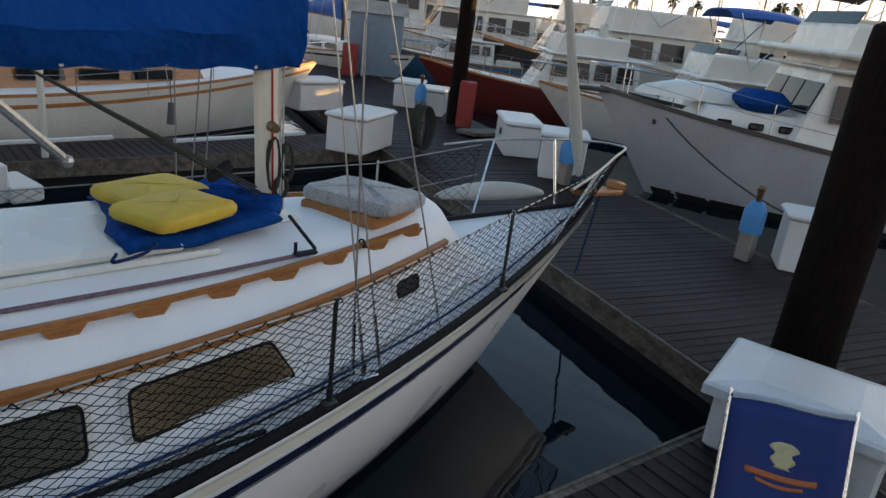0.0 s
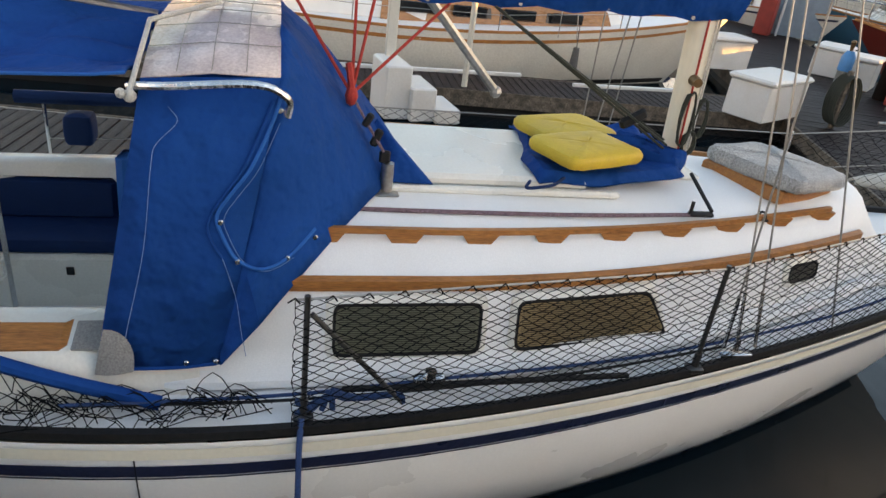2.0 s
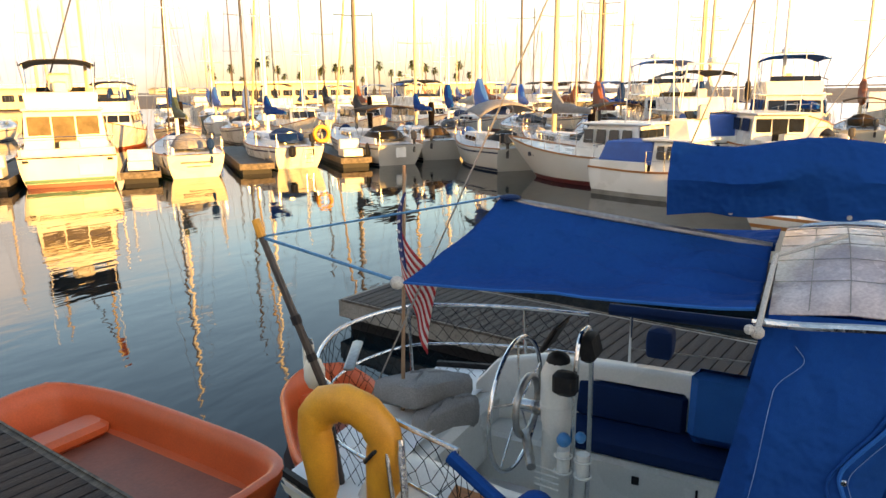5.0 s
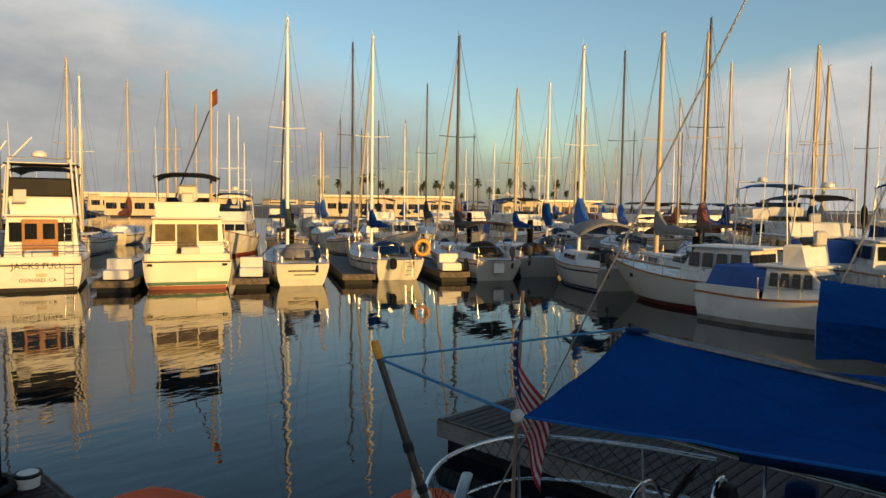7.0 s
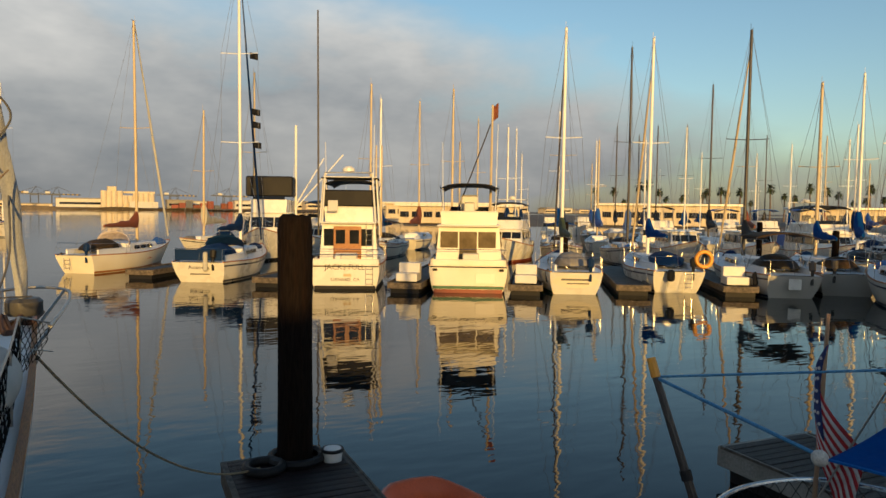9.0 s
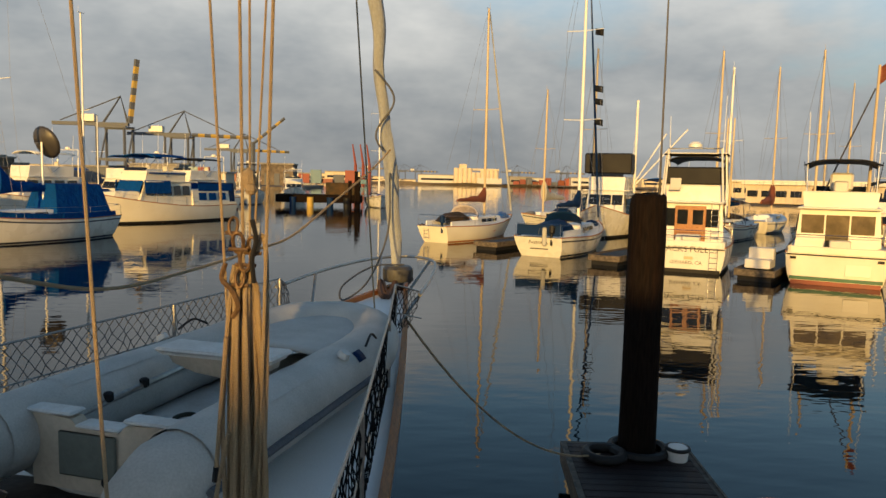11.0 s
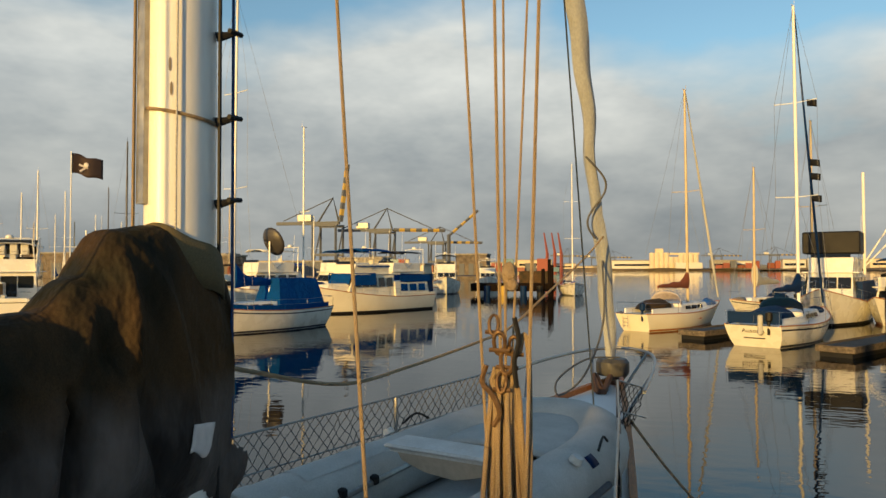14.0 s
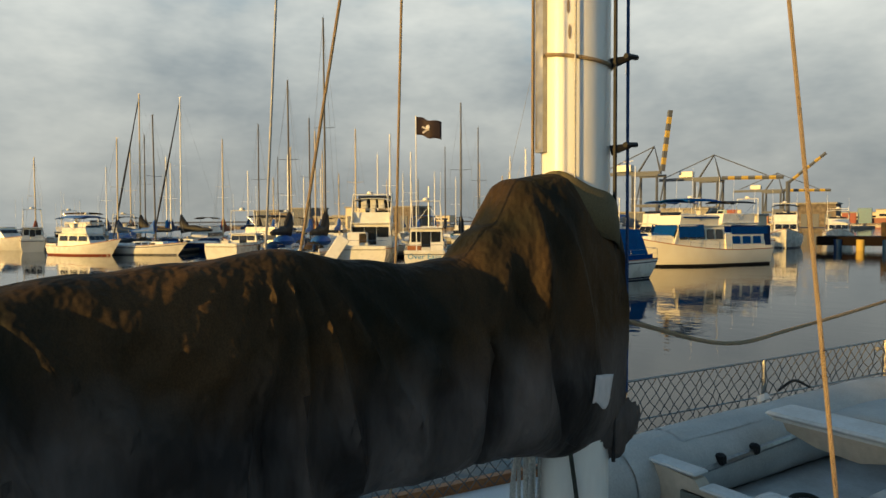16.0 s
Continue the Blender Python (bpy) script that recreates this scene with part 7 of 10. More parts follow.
def sailboat(name, L, B, label, hullmat=GEL, stripe=NAVY, boot=NAVY, mast=12.5, mastmat=MASTW, cover=BLUE, cabinmat=DECK, dodger=None, bimini=None, tw=0.72, fs=0.95, fb=1.35, levels=1, boom=3.4, group="", lean=0.01, railings=True, srake=0.5, mizzen=0.0, cover_r=0.17, r=0.085, far=False):
    """A moored sailing boat, bow towards +y."""
    h = Hull(L, B, fs, fb, tw=tw, smax=0.36, p=1.9, rake=1.3, srake=srake, depth=0.4, lowat=0.3, low=0.05)
    ob = thing(name, (0, 0, 0), label, "sailboat", group)
    part("hull", h.skin(20, 9), hullmat, ob)
    if stripe:
        part("stripe", h.band(0.12, 0.19, 0.0, 0.99, n=16), stripe, ob)
    part("boot_stripe", h.band(0.02, 0.12, 0.0, 0.985, n=16, from_deck=False), boot, ob)
    part("deck", h.deck(16, 0.02), cabinmat, ob)
    if not far:
        part("toe_rail", h.rail(0.05, 0.05, 0.0, 0.99, n=16), TEAK, ob)
    dz = h.sheer(0.5)
    cw = B * 0.56
    part("cabin_trunk", cabin(Shape(), -L * 0.12, L * 0.26, cw, cw * 0.6, dz - 0.02, dz + 0.45), cabinmat, ob, smooth=False)
    side_windows(ob, 1 if far else 3, -L * 0.09, L * 0.16, cw, cw * 0.72, dz + 0.14, dz + 0.33, 0.2)
    ck = Shape()
    for side in (-1, 1):
        ck.box((side * B * 0.27, -L * 0.28, dz + 0.14), (0.1, L * 0.3, 0.3), bev=0.03)
    ck.box((0, -L * 0.135, dz + 0.2), (B * 0.5, 0.06, 0.42), bev=0.02)
    part("cockpit_coaming", ck, cabinmat, ob, smooth=False)
    if far:
        mast_set(ob, L * 0.10, dz + 0.4, mast, r, mastmat, spread=B * 0.3, boomz=dz + 1.35, boom=boom, cover=cover, hull=h, levels=levels, lean=lean, cover_r=cover_r)
        return ob, h
    part("companionway", Shape().box((0, -L * 0.143, dz + 0.2), (0.6, 0.06, 0.5), bev=0.01), WOODBOX, ob, smooth=False)
    wh = Shape().tube([(0.3 * math.cos(a), -L * 0.33, dz + 0.3 + 0.3 * math.sin(a)) for a in (2 * math.pi * k / 16 for k in range(17))], 0.014, 5, caps=False)
    part("steering_wheel", wh, CHROME, ob)
    if dodger:
        def dg(u, v):
            a = math.pi * v
            return (B * 0.3 * math.cos(a) * (1 - 0.12 * u), -L * 0.15 + 0.9 * u * (0.3 + 0.7 * math.sin(a)), dz + 0.4 + (0.75 - 0.55 * u) * math.sin(a) ** 0.6)
        part("dodger", Shape().grid(dg, 4, 12), dodger, ob, thick=0.02)
    if bimini:
        part("bimini", Shape().grid(lambda u, v: (B * 0.36 * (2 * v - 1), -L * 0.42 + L * 0.24 * u, dz + 1.75 - 0.2 * (2 * v - 1) ** 2 - 0.05 * (2 * u - 1) ** 2), 5, 8), bimini, ob, thick=0.03)
        for side in (-1, 1):
            for yy in (-L * 0.41, -L * 0.19):
                part("bimini_pole", Shape().tube([(side * B * 0.36, -L * 0.3, dz + 0.1), (side * B * 0.36, yy, dz + 1.55)], 0.014, 5), CHROME, ob)
    mast_set(ob, L * 0.10, dz + 0.4, mast, r, mastmat, spread=B * 0.3, boomz=dz + 1.35, boom=boom, cover=cover, hull=h, levels=levels, lean=lean, cover_r=cover_r)
    if mizzen:
        mast_set(ob, -L * 0.36, dz + 0.1, mizzen, r * 0.7, mastmat, spread=0.5, boomz=dz + 1.3, boom=1.7, cover=cover, cover_r=0.12)
    if railings:
        rails(ob, h, n=4)
    if name == "sailboat":
        deck_gear(ob, h, int(L * 100 + mast * 10))
    return ob, h


def furled(root, hull, top, m=SAIL, r=0.07):
    """A headsail rolled up on its stay, from the bow to the masthead."""
    a, b = Vector((0, hull.L / 2 - 0.25, hull.fb + 0.25)), Vector((0, hull.L * 0.10, top - 0.2))
    n = 14
    part("furled_headsail", Shape().tube([a.lerp(b, i / n) for i in range(n + 1)], [r * (0.6 + 0.5 * math.sin(math.pi * min(1, 0.15 + i / n))) for i in range(n + 1)], 7), m, root)


def place(ob, x, y, heading, stern=None, hull=None):
    """Sets a boat down: its middle, or the middle of its transom, at x, y; heading: degrees to the right of +y."""
    a = radians(-heading)
    if stern:
        x, y = x - math.sin(a) * hull.L / 2, y + math.cos(a) * hull.L / 2
    ob.matrix_basis = pose(x, y, 0, 0, 0, -heading)
    return ob


HEAD = 39.7


def boat_name(h, text, z, size, parent, m=None):
    return lettering("boat_name", text, size, transom_frame(h, z), m or LETTER, parent)


def ladder(root, x, y, z0, z1, w=0.3, n=4):
    sh = Shape()
    for s in (-1, 1):
        sh.tube([(x + s * w / 2, y, z0), (x + s * w / 2, y, z1)], 0.014, 5)
    for i in range(n):
        z = z0 + (z1 - z0) * (i + 0.5) / n
        sh.tube([(x - w / 2, y, z), (x + w / 2, y, z)], 0.012, 5)
    part("boarding_ladder", sh, CHROME, root)


def motorboat(name, L, B, label, hullmat=GEL, boot=REDP, house=(-0.32, 0.18), hh=1.25, housemat=GEL, fly=True, canopy=BLACK, fs=0.95, fb=1.7, aft=None, aftz=0.0, winmat=None, nwin=4, tw=0.9, arch=True, poles=True, group="", front=0.7, railing=True, cover=None, flyh=0.6, cockpit=True, stripe=None):
    """A moored motor cruiser, bow towards +y: house with windows all round, bridge, canopy, poles."""
    h = Hull(L, B, fs, fb, tw=tw, smax=0.4, p=2.3, rake=1.4, srake=0.12, depth=0.4, e=0.32, g=1.1, lowat=0.25, low=0.05)
    ob = thing(name, (0, 0, 0), label, "motor boat", group)
    part("hull", h.skin(18, 9), hullmat, ob)
    if boot:
        part("boot_stripe", h.band(0.0, 0.16, 0.0, 0.985, n=14, from_deck=False), boot, ob)
    if stripe:
        part("stripe", h.band(0.3, 0.42, 0.0, 0.98, n=14), stripe, ob)
    tw_ = h.at_z(0.0, 0.1)
    if boot:
        part("transom_stripe", Shape().box((0, tw_.y - 0.012, 0.08), (tw_.x * 1.96, 0.03, 0.16), bev=0.008), boot, ob, smooth=False)
    te = h.at_z(0.0, h.fs - 0.06)
    part("transom_capping", Shape().box((0, te.y - 0.012, h.fs - 0.05), (te.x * 1.98, 0.04, 0.05), bev=0.012), BLACK, ob, smooth=False)
    part("deck", h.deck(14, 0.02), housemat, ob)
    part("rub_rail", h.rail(0.06, 0.05, 0.0, 0.99, inset=-0.02, n=14), TEAK if stripe is None else stripe, ob)
    y0, y1 = house[0] * L, house[1] * L
    z0 = h.sheer(0.5) - 0.05
    w0, w1_ = B * 0.82, B * 0.66
    hs = part("wheelhouse", cabin(Shape(), y0, y1, w0, w1_, z0, z0 + hh, 0.14, front, 0.05), housemat, ob, smooth=False)
    side_windows(hs, nwin, y0 + 0.15, y1 - front * 0.75, w0, w1_ + (w0 - w1_) * 0.2, z0 + hh * 0.45, z0 + hh * 0.86, 0.11, winmat)
    for k in range(3):
        x0, x1 = -w0 / 2 + 0.2 + (w0 - 0.4) * k / 3, -w0 / 2 + 0.14 + (w0 - 0.4) * (k + 1) / 3
        lo = 0.1 if k == 1 else 0.42
        part("aft_window" if k != 1 else "cabin_door", Shape().box(((x0 + x1) / 2, y0 + 0.02, z0 + hh * (lo + 0.86) / 2), (x1 - x0, 0.05, hh * (0.86 - lo)), bev=0.01), winmat or GLASSD, hs, smooth=False)
        part("front_window", Shape().box(((x0 + x1) / 2 * 0.8, y1 - front * 0.66, z0 + hh * 0.68), ((x1 - x0) * 0.78, 0.05, hh * 0.38), rot=(math.degrees(math.atan2(front, hh)), 0, 0), bev=0.01), GLASSD, hs, smooth=False)
    part("roof", Shape().box((0, (y0 + y1 - front) / 2 - 0.1, z0 + hh + 0.03), (w0 * 0.96, y1 - y0 - front + 0.5, 0.08), bev=0.03), housemat, hs, smooth=False)
    top = z0 + hh + 0.07
    if fly:
        fy0, fy1 = y0 + 0.5, y1 - front - 0.05
        fl = part("flybridge", Shape().loft([[(-w0 * k * 0.42, a, z), (w0 * k * 0.42, a, z), (w0 * k * 0.36, b, z), (-w0 * k * 0.36, b, z)] for z, k, a, b in ((top, 1.0, fy0, fy1), (top + flyh * 0.9, 1.06, fy0, fy1 - 0.12), (top + flyh, 1.02, fy0 + 0.05, fy1 - 0.16))]), housemat, ob, smooth=False)
        part("helm_chair", Shape().box((0, fy0 + 0.6, top + flyh + 0.18), (0.5, 0.2, 0.45), bev=0.06), OLDWHITE, fl)
        part("windscreen", Shape().box((0, fy1 - 0.2, top + flyh + 0.1), (w0 * 0.66, 0.03, 0.25), rot=(25, 0, 0)), GLASSD, fl)
        if canopy:
            cz = top + flyh + 1.25
            part("canopy", Shape().grid(lambda u, v: (w0 * 0.45 * (2 * v - 1), fy0 - 0.2 + (fy1 - fy0) * 0.95 * u, cz - 0.22 * (2 * v - 1) ** 4 - 0.06 * (2 * u - 1) ** 2), 5, 8), canopy, ob, thick=0.04)
            for sx in (-1, 1):
                for yy in (fy0 - 0.1, fy1 - 0.5):
                    part("canopy_pole", Shape().tube([(sx * w0 * 0.42, (fy0 + fy1) / 2, top + 0.3), (sx * w0 * 0.45, yy, cz - 0.15)], 0.018, 5), CHROME, ob)
    if arch:
        part("radar_arch", Shape().tube([(-w0 * 0.46, y0 + 0.1, z0 + hh), (-w0 * 0.4, y0 - 0.1, top + flyh + 1.5), (w0 * 0.4, y0 - 0.1, top + flyh + 1.5), (w0 * 0.46, y0 + 0.1, z0 + hh)], 0.05, 7), housemat, ob)
        part("radar_dome", Shape().tube([(0, y0 - 0.1, top + flyh + 1.55), (0, y0 - 0.1, top + flyh + 1.68), (0, y0 - 0.1, top + flyh + 1.78)], [0.28, 0.28, 0.16], 14), GEL, ob)
    if poles:
        for sx, hgt in ((-1, 3.6), (1, 4.4)):
            part("aerial", Shape().tube([(sx * w0 * 0.4, y0 + 0.6, top), (sx * w0 * 0.42, y0 + 0.4, top + hgt)], [0.022, 0.01], 5), MASTW, ob)
    if cockpit:
        for sx in (-1, 1):
            part("bulwark", Shape().box((sx * (B * 0.44), -L / 2 + (y0 + L / 2) / 2, h.fs + 0.12), (0.08, y0 + L / 2 - 0.1, 0.3), bev=0.03), housemat, ob, smooth=False)
        part("transom_rail", Shape().box((0, -L / 2 + 0.08, h.fs + 0.12), (B * 0.86, 0.1, 0.28), bev=0.03), housemat, ob, smooth=False)
        part("engine_box", Shape().box((0.1, -L / 2 + 0.9, h.fs + 0.25), (0.7, 0.5, 0.45), bev=0.04), OLDWHITE, ob, smooth=False)
    if cover:
        part("aft_enclosure", cabin(Shape(), -L / 2 + 0.3, y0 + 0.02, w0 * 0.98, w0 * 0.98, z0 + 0.25, z0 + hh * 0.95, 0.08, 0.0, 0.25), cover, ob, smooth=False)
    if railing:
        rails(ob, h, h=0.65, s0=0.35, s1=0.98, n=6, r=0.014)
    return ob, h


# --- the far dock ---
ob, h = sailboat("sailboat", 10.4, 3.1, "cream sailboat with rust sail cover moored at the far dock", hullmat=CREAM, stripe=None, boot=TEAK, mast=14.2, mastmat=MASTG, cover=RUST, dodger=PLASTIC, tw=0.62)
lettering("boat_name", "WATER MUSIC", 0.26, pose(1.44, -0.9, 0.52, 90, 0, 90) @ pose(0, 0, 0, -6, 0, 0), LETTERO, ob)
ladder(ob, -0.4, -5.12, 0.2, 1.0)
furled(ob, h, 14.2)
place(ob, 2.33, 41.1, 36, True, h)
ob, h = sailboat("sailboat", 10.0, 3.3, "white double-spreader sailboat with blue cockpit screens", stripe=NAVY, mast=16.4, cover=NAVYC, dodger=NAVYC, levels=2, tw=0.72)
boat_name(h, "Ausonia", 0.64, 0.3, ob)
part("name_bar", Shape().box((0, h.at_z(0, 0.4).y - 0.012, 0.4), (0.9, 0.012, 0.05)), LETTER, ob)
part("weather_cloth", Shape().box((0, -4.75, 1.28), (2.3, 0.03, 0.5), bev=0.01), NAVYC, ob, "blue weather cloth on the stern rail")
part("outboard_cover", Shape().box((0.35, -5.0, 1.0), (0.2, 0.2, 0.9), bev=0.06), SAIL, ob)
furled(ob, h, 16.4, NAVYC, 0.06)
for z in (7.2, 8.3, 9.0, 12.0):
    part("signal_flag", Shape().grid(lambda u, v: (0.1 + 0.45 * u, 3.2 - 0.12 * (z - 5) + 0.04 * math.sin(7 * u), z - 0.35 * v - 0.1 * u), 5, 3), BLACK, ob, thick=0.006)
place(ob, 6.88, 34.2, 33.5, True, h)
ob, h = motorboat("trawler", 11.0, 3.2, "white trawler with varnished wood doors and tall tuna tower", boot=BLACK, house=(-0.34, 0.2), hh=1.75, fly=True, canopy=BLACK, fs=1.05, fb=1.9, tw=0.92, flyh=0.7)
boat_name(h, "JACKS FULL", 0.86, 0.33, ob)
boat_name(h, "OXNARD, CA", 0.36, 0.2, ob)
ladder(ob, 1.05, -5.62, 0.15, 1.0)
part("saloon_door", Shape().box((-0.05, -3.79, 1.92), (1.25, 0.06, 1.5), bev=0.02), WOODBOX, ob, "varnished double doors")
for x in (-0.36, 0.26):
    part("door_pane", Shape().box((x, -3.83, 2.2), (0.42, 0.03, 0.62), bev=0.01), GLASSD, ob)
ladder(ob, 0.95, -3.85, 1.0, 2.9, n=8)
part("cockpit_rail", Shape().tube([(-1.6, -5.4, 1.5), (1.6, -5.4, 1.5)], 0.02, 6), CHROME, ob)
part("tower", Shape().tube([(-1.35, -3.3, 2.7), (-1.2, -3.2, 4.9), (1.2, -3.2, 4.9), (1.35, -3.3, 2.7)], 0.05, 7).tube([(-1.35, -1.6, 2.9), (-1.2, -1.8, 4.9), (1.2, -1.8, 4.9), (1.35, -1.6, 2.9)], 0.05, 7), GEL, ob)
part("tower_top", Shape().box((0, -2.5, 4.86), (2.6, 1.7, 0.06), bev=0.02), BLACK, ob)
for x, m in ((-1.5, MASTD), (1.15, MASTG), (1.4, MASTG)):
    part("outrigger", Shape().tube([(x, -2.6, 2.2), (x * 1.02, -2.8, 6.4 if m is MASTG else 12.5)], [0.05, 0.035], 7), m, ob)
part("bridge_curtain", Shape().box((0, -2.55, 3.95), (2.45, 1.5, 0.75), bev=0.06), BLACK, ob, "black vinyl bridge curtain", smooth=False)
part("bridge_seat", Shape().box((-0.75, -3.45, 3.6), (0.45, 0.06, 0.5), rot=(-14, 0, 0), bev=0.02).box((-0.75, -3.6, 3.35), (0.45, 0.4, 0.06), bev=0.02), OLDWHITE, ob, "white slatted deck chair")
part("bait_tank", Shape().box((-0.1, -4.3, 1.3), (0.9, 0.5, 0.4), bev=0.06), GEL, ob, smooth=False)
part("name_emblem", Shape().box((0.1, h.at_z(0, 0.62).y - 0.02, 0.62), (0.34, 0.012, 0.12), bev=0.004), MASTG, ob)
place(ob, 11.85, 29.1, 29, True, h)
ob, h = motorboat("trawler", 10.5, 3.5, "cream flybridge trawler with bare poles and red boot stripe", hullmat=CREAM, housemat=CREAM, boot=REDP, house=(-0.36, 0.2), hh=1.6, canopy=BLACK, fs=1.15, fb=2.0, tw=0.93, arch=False, winmat=mat("saloon_window_tan", (0.16, 0.12, 0.06), 0.12, big=3, stain=0.6))
part("boot_edge", h.band(0.14, 0.3, 0.0, 0.985, n=14, from_deck=False, out=0.008), GREENP, ob)
tg = h.at_z(0.0, 0.22)
part("transom_edge", Shape().box((0, tg.y - 0.012, 0.24), (tg.x * 1.97, 0.03, 0.13), bev=0.008), GREENP, ob, smooth=False)
for x in (-1.6, 1.6):
    part("stern_light", Shape().box((x * 0.86, -5.28, 0.98), (0.2, 0.03, 0.1), bev=0.01), BLACK, ob)
part("transom_gate", Shape().box((0.7, -5.2, 0.65), (0.8, 0.03, 0.5), bev=0.01), CREAM, ob)
part("signal_mast", Shape().tube([(1.0, 0.3, 2.6), (1.05, 0.2, 8.6)], [0.07, 0.05], 8), MASTG, ob)
part("boom_pole", Shape().tube([(-0.6, -0.5, 3.4), (0.95, -0.2, 7.6)], 0.035, 6), MASTD, ob)
part("mast_flag", Shape().grid(lambda u, v: (1.08 + 0.25 * u, 0.2 + 0.03 * math.sin(6 * u), 8.5 - 0.7 * v + 0.2 * u), 5, 3), RUST, ob, thick=0.004)
part("life_raft", Shape().box((0, -2.0, 3.8), (0.8, 0.6, 0.7), bev=0.08), OLDWHITE, ob)
place(ob, 15.85, 25.6, 34, True, h)
ob, h = sailboat("sailboat", 9.0, 2.9, "white sailboat with dark green boot stripe and oval transom", boot=GREENP, stripe=None, mast=12.2, cover=MATS["palm_leaf"], tw=0.74, levels=1)
furled(ob, h, 12.2, MASTD, 0.045)
part("name_oval", Shape().loft([[(k * 0.95 * math.cos(a), h.at_z(0, 0.58 + k * 0.3 * math.sin(a)).y - d, 0.58 + k * 0.3 * math.sin(a)) for a in (2 * math.pi * j / 24 for j in range(24))] for k, d in ((1.0, 0.004), (1.0, 0.012))]), CREAM, ob)
part("name_bar", Shape().box((0, h.at_z(0, 0.66).y - 0.02, 0.66), (1.2, 0.012, 0.09)), LETTER, ob)
part("name_bar", Shape().box((0.1, h.at_z(0, 0.48).y - 0.02, 0.48), (0.9, 0.012, 0.05)), LETTER, ob)
place(ob, 19.45, 23.0, 34.5, True, h)
ob, h = sailboat("sailboat", 9.2, 3.0, "white sailboat carrying an orange ring buoy on its stern rail", mast=12.05, mastmat=MASTW, cover=BLUE, tw=0.72)
furled(ob, h, 11.0, MASTG, 0.06)
part("ring_buoy", Shape().tube([(1.0 + 0.32 * math.cos(a), -4.62, 1.5 + 0.32 * math.sin(a)) for a in (2 * math.pi * k / 20 for k in range(21))], 0.09, 9, caps=False), BUOY, ob, "orange ring buoy")
part("outboard", Shape().box((-0.4, -4.75, 0.8), (0.3, 0.3, 0.5), bev=0.08), BLACK, ob)
ladder(ob, 0.35, -4.72, 0.2, 0.95)
place(ob, 23.9, 21.5, 34, True, h)
ob, h = sailboat("sailboat", 11.0, 3.4, "old white sailboat with dark mast and brown canopy", hullmat=OLDWHITE, mast=12.4, mastmat=MASTD, cover=BLACK, bimini=COVER, tw=0.62)
furled(ob, h, 11.6, MASTG, 0.06)
part("transom_hatch", Shape().box((0, -5.46, 0.6), (0.5, 0.03, 0.45), bev=0.02), GEL, ob)
place(ob, 26.7, 18.05, 37.5, True, h)
ob, h = sailboat("sailboat", 9.6, 3.1, "white sailboat with a stern radar pole and blue sail cover", mast=9.9, mastmat=MASTG, cover=BLUE, hullmat=OLDWHITE)
place(ob, 29.6, 17.4, 46, True, h)

ob, h = motorboat("fishing_boat", 12.0, 4.0, "white fishing boat with dark canopy and raised poles", boot=BLACK, canopy=BLACK, winmat=GLASSD, house=(-0.2, 0.2), hh=1.9, flyh=0.9, fs=1.2, fb=2.2, arch=False)
part("pole_mast", Shape().tube([(-1.6, -1.0, 3.0), (-1.6, -1.0, 9.5)], 0.09, 8), MASTW, ob)
for a, b in (((-1.5, -1.2, 3.4), (-5.0, -1.6, 7.5)), ((-1.5, -1.2, 3.6), (-3.6, -1.4, 7.2))):
    part("outrigger", Shape().tube([a, b], 0.05, 6), MASTW, ob)
part("bridge_curtain", Shape().box((0, 0.0, 5.0), (3.2, 2.6, 1.4), bev=0.08), BLACK, ob, "dark navy bridge curtain", smooth=False)
part("side_curtain", cabin(Shape(), -5.6, 1.5, 3.75, 3.5, 1.5, 2.6, 0.1, 0.2, 0.1), NAVYC, ob, "dark side curtains round the deck", smooth=False)
place(ob, 15.5, 50.5, 205)

# boats lying across the end of the fairway
ob, h = sailboat("sailboat", 8.0, 2.7, "white sailboat under a grey sun awning and blue tarpaulins", hullmat=OLDWHITE, mast=10.8, mastmat=MASTW, cover=TARP, cover_r=0.3)
part("awning", Shape().grid(lambda u, v: (1.4 * (2 * v - 1), -3.0 + 2.6 * u, 2.9 - 0.5 * (2 * v - 1) ** 2 - 0.2 * (2 * u - 1) ** 2), 8, 8), GREYC, ob, "grey sun awning", thick=0.02)
place(ob, 29.3, 15.1, 44)
ob, h = motorboat("motor_cruiser", 7.2, 2.6, "old white motor cruiser with wide open windows", hullmat=OLDWHITE, boot=BROWNHULL, house=(-0.36, 0.02), hh=1.15, fs=1.0, fb=1.5, arch=False, canopy=None, fly=False)
for i in range(4):
    part("registration_bar", Shape().box((-0.75 + 0.16 * i, -3.83, 0.62), (0.1, 0.02, 0.16)), LETTER, ob)
for i in range(3):
    part("registration_bar", Shape().box((-h.half(0.8) - 0.02, 1.5 + 0.22 * i, 0.95), (0.02, 0.13, 0.15), rot=(0, 0, 12)), LETTER, ob)
part("fender_row", Shape().tube([(-1.35, -2.2, 0.75), (-1.35, -2.2, 0.3)], 0.1, 8), BLACK, ob)
place(ob, 24.9, 9.0, 15)
ob, h = sailboat("sailboat", 9.0, 2.9, "weathered sailboat with a stout bare mast and grey awning", hullmat=OLDWHITE, mast=11.2, mastmat=MASTG, cover=GREYC, cover_r=0.2, r=0.12)
place(ob, 30.5, 11.8, 44)
ob, h = motorboat("sport_boat", 6.0, 2.3, "white sport fishing boat with blue aft curtain and bridge", boot=CONC, house=(-0.14, 0.2), cover=TARP, canopy=None, arch=False, fs=0.85, fb=1.3, front=0.9, hh=0.95, stripe=None)
place(ob, 22.9, 7.7, 198, True, h)
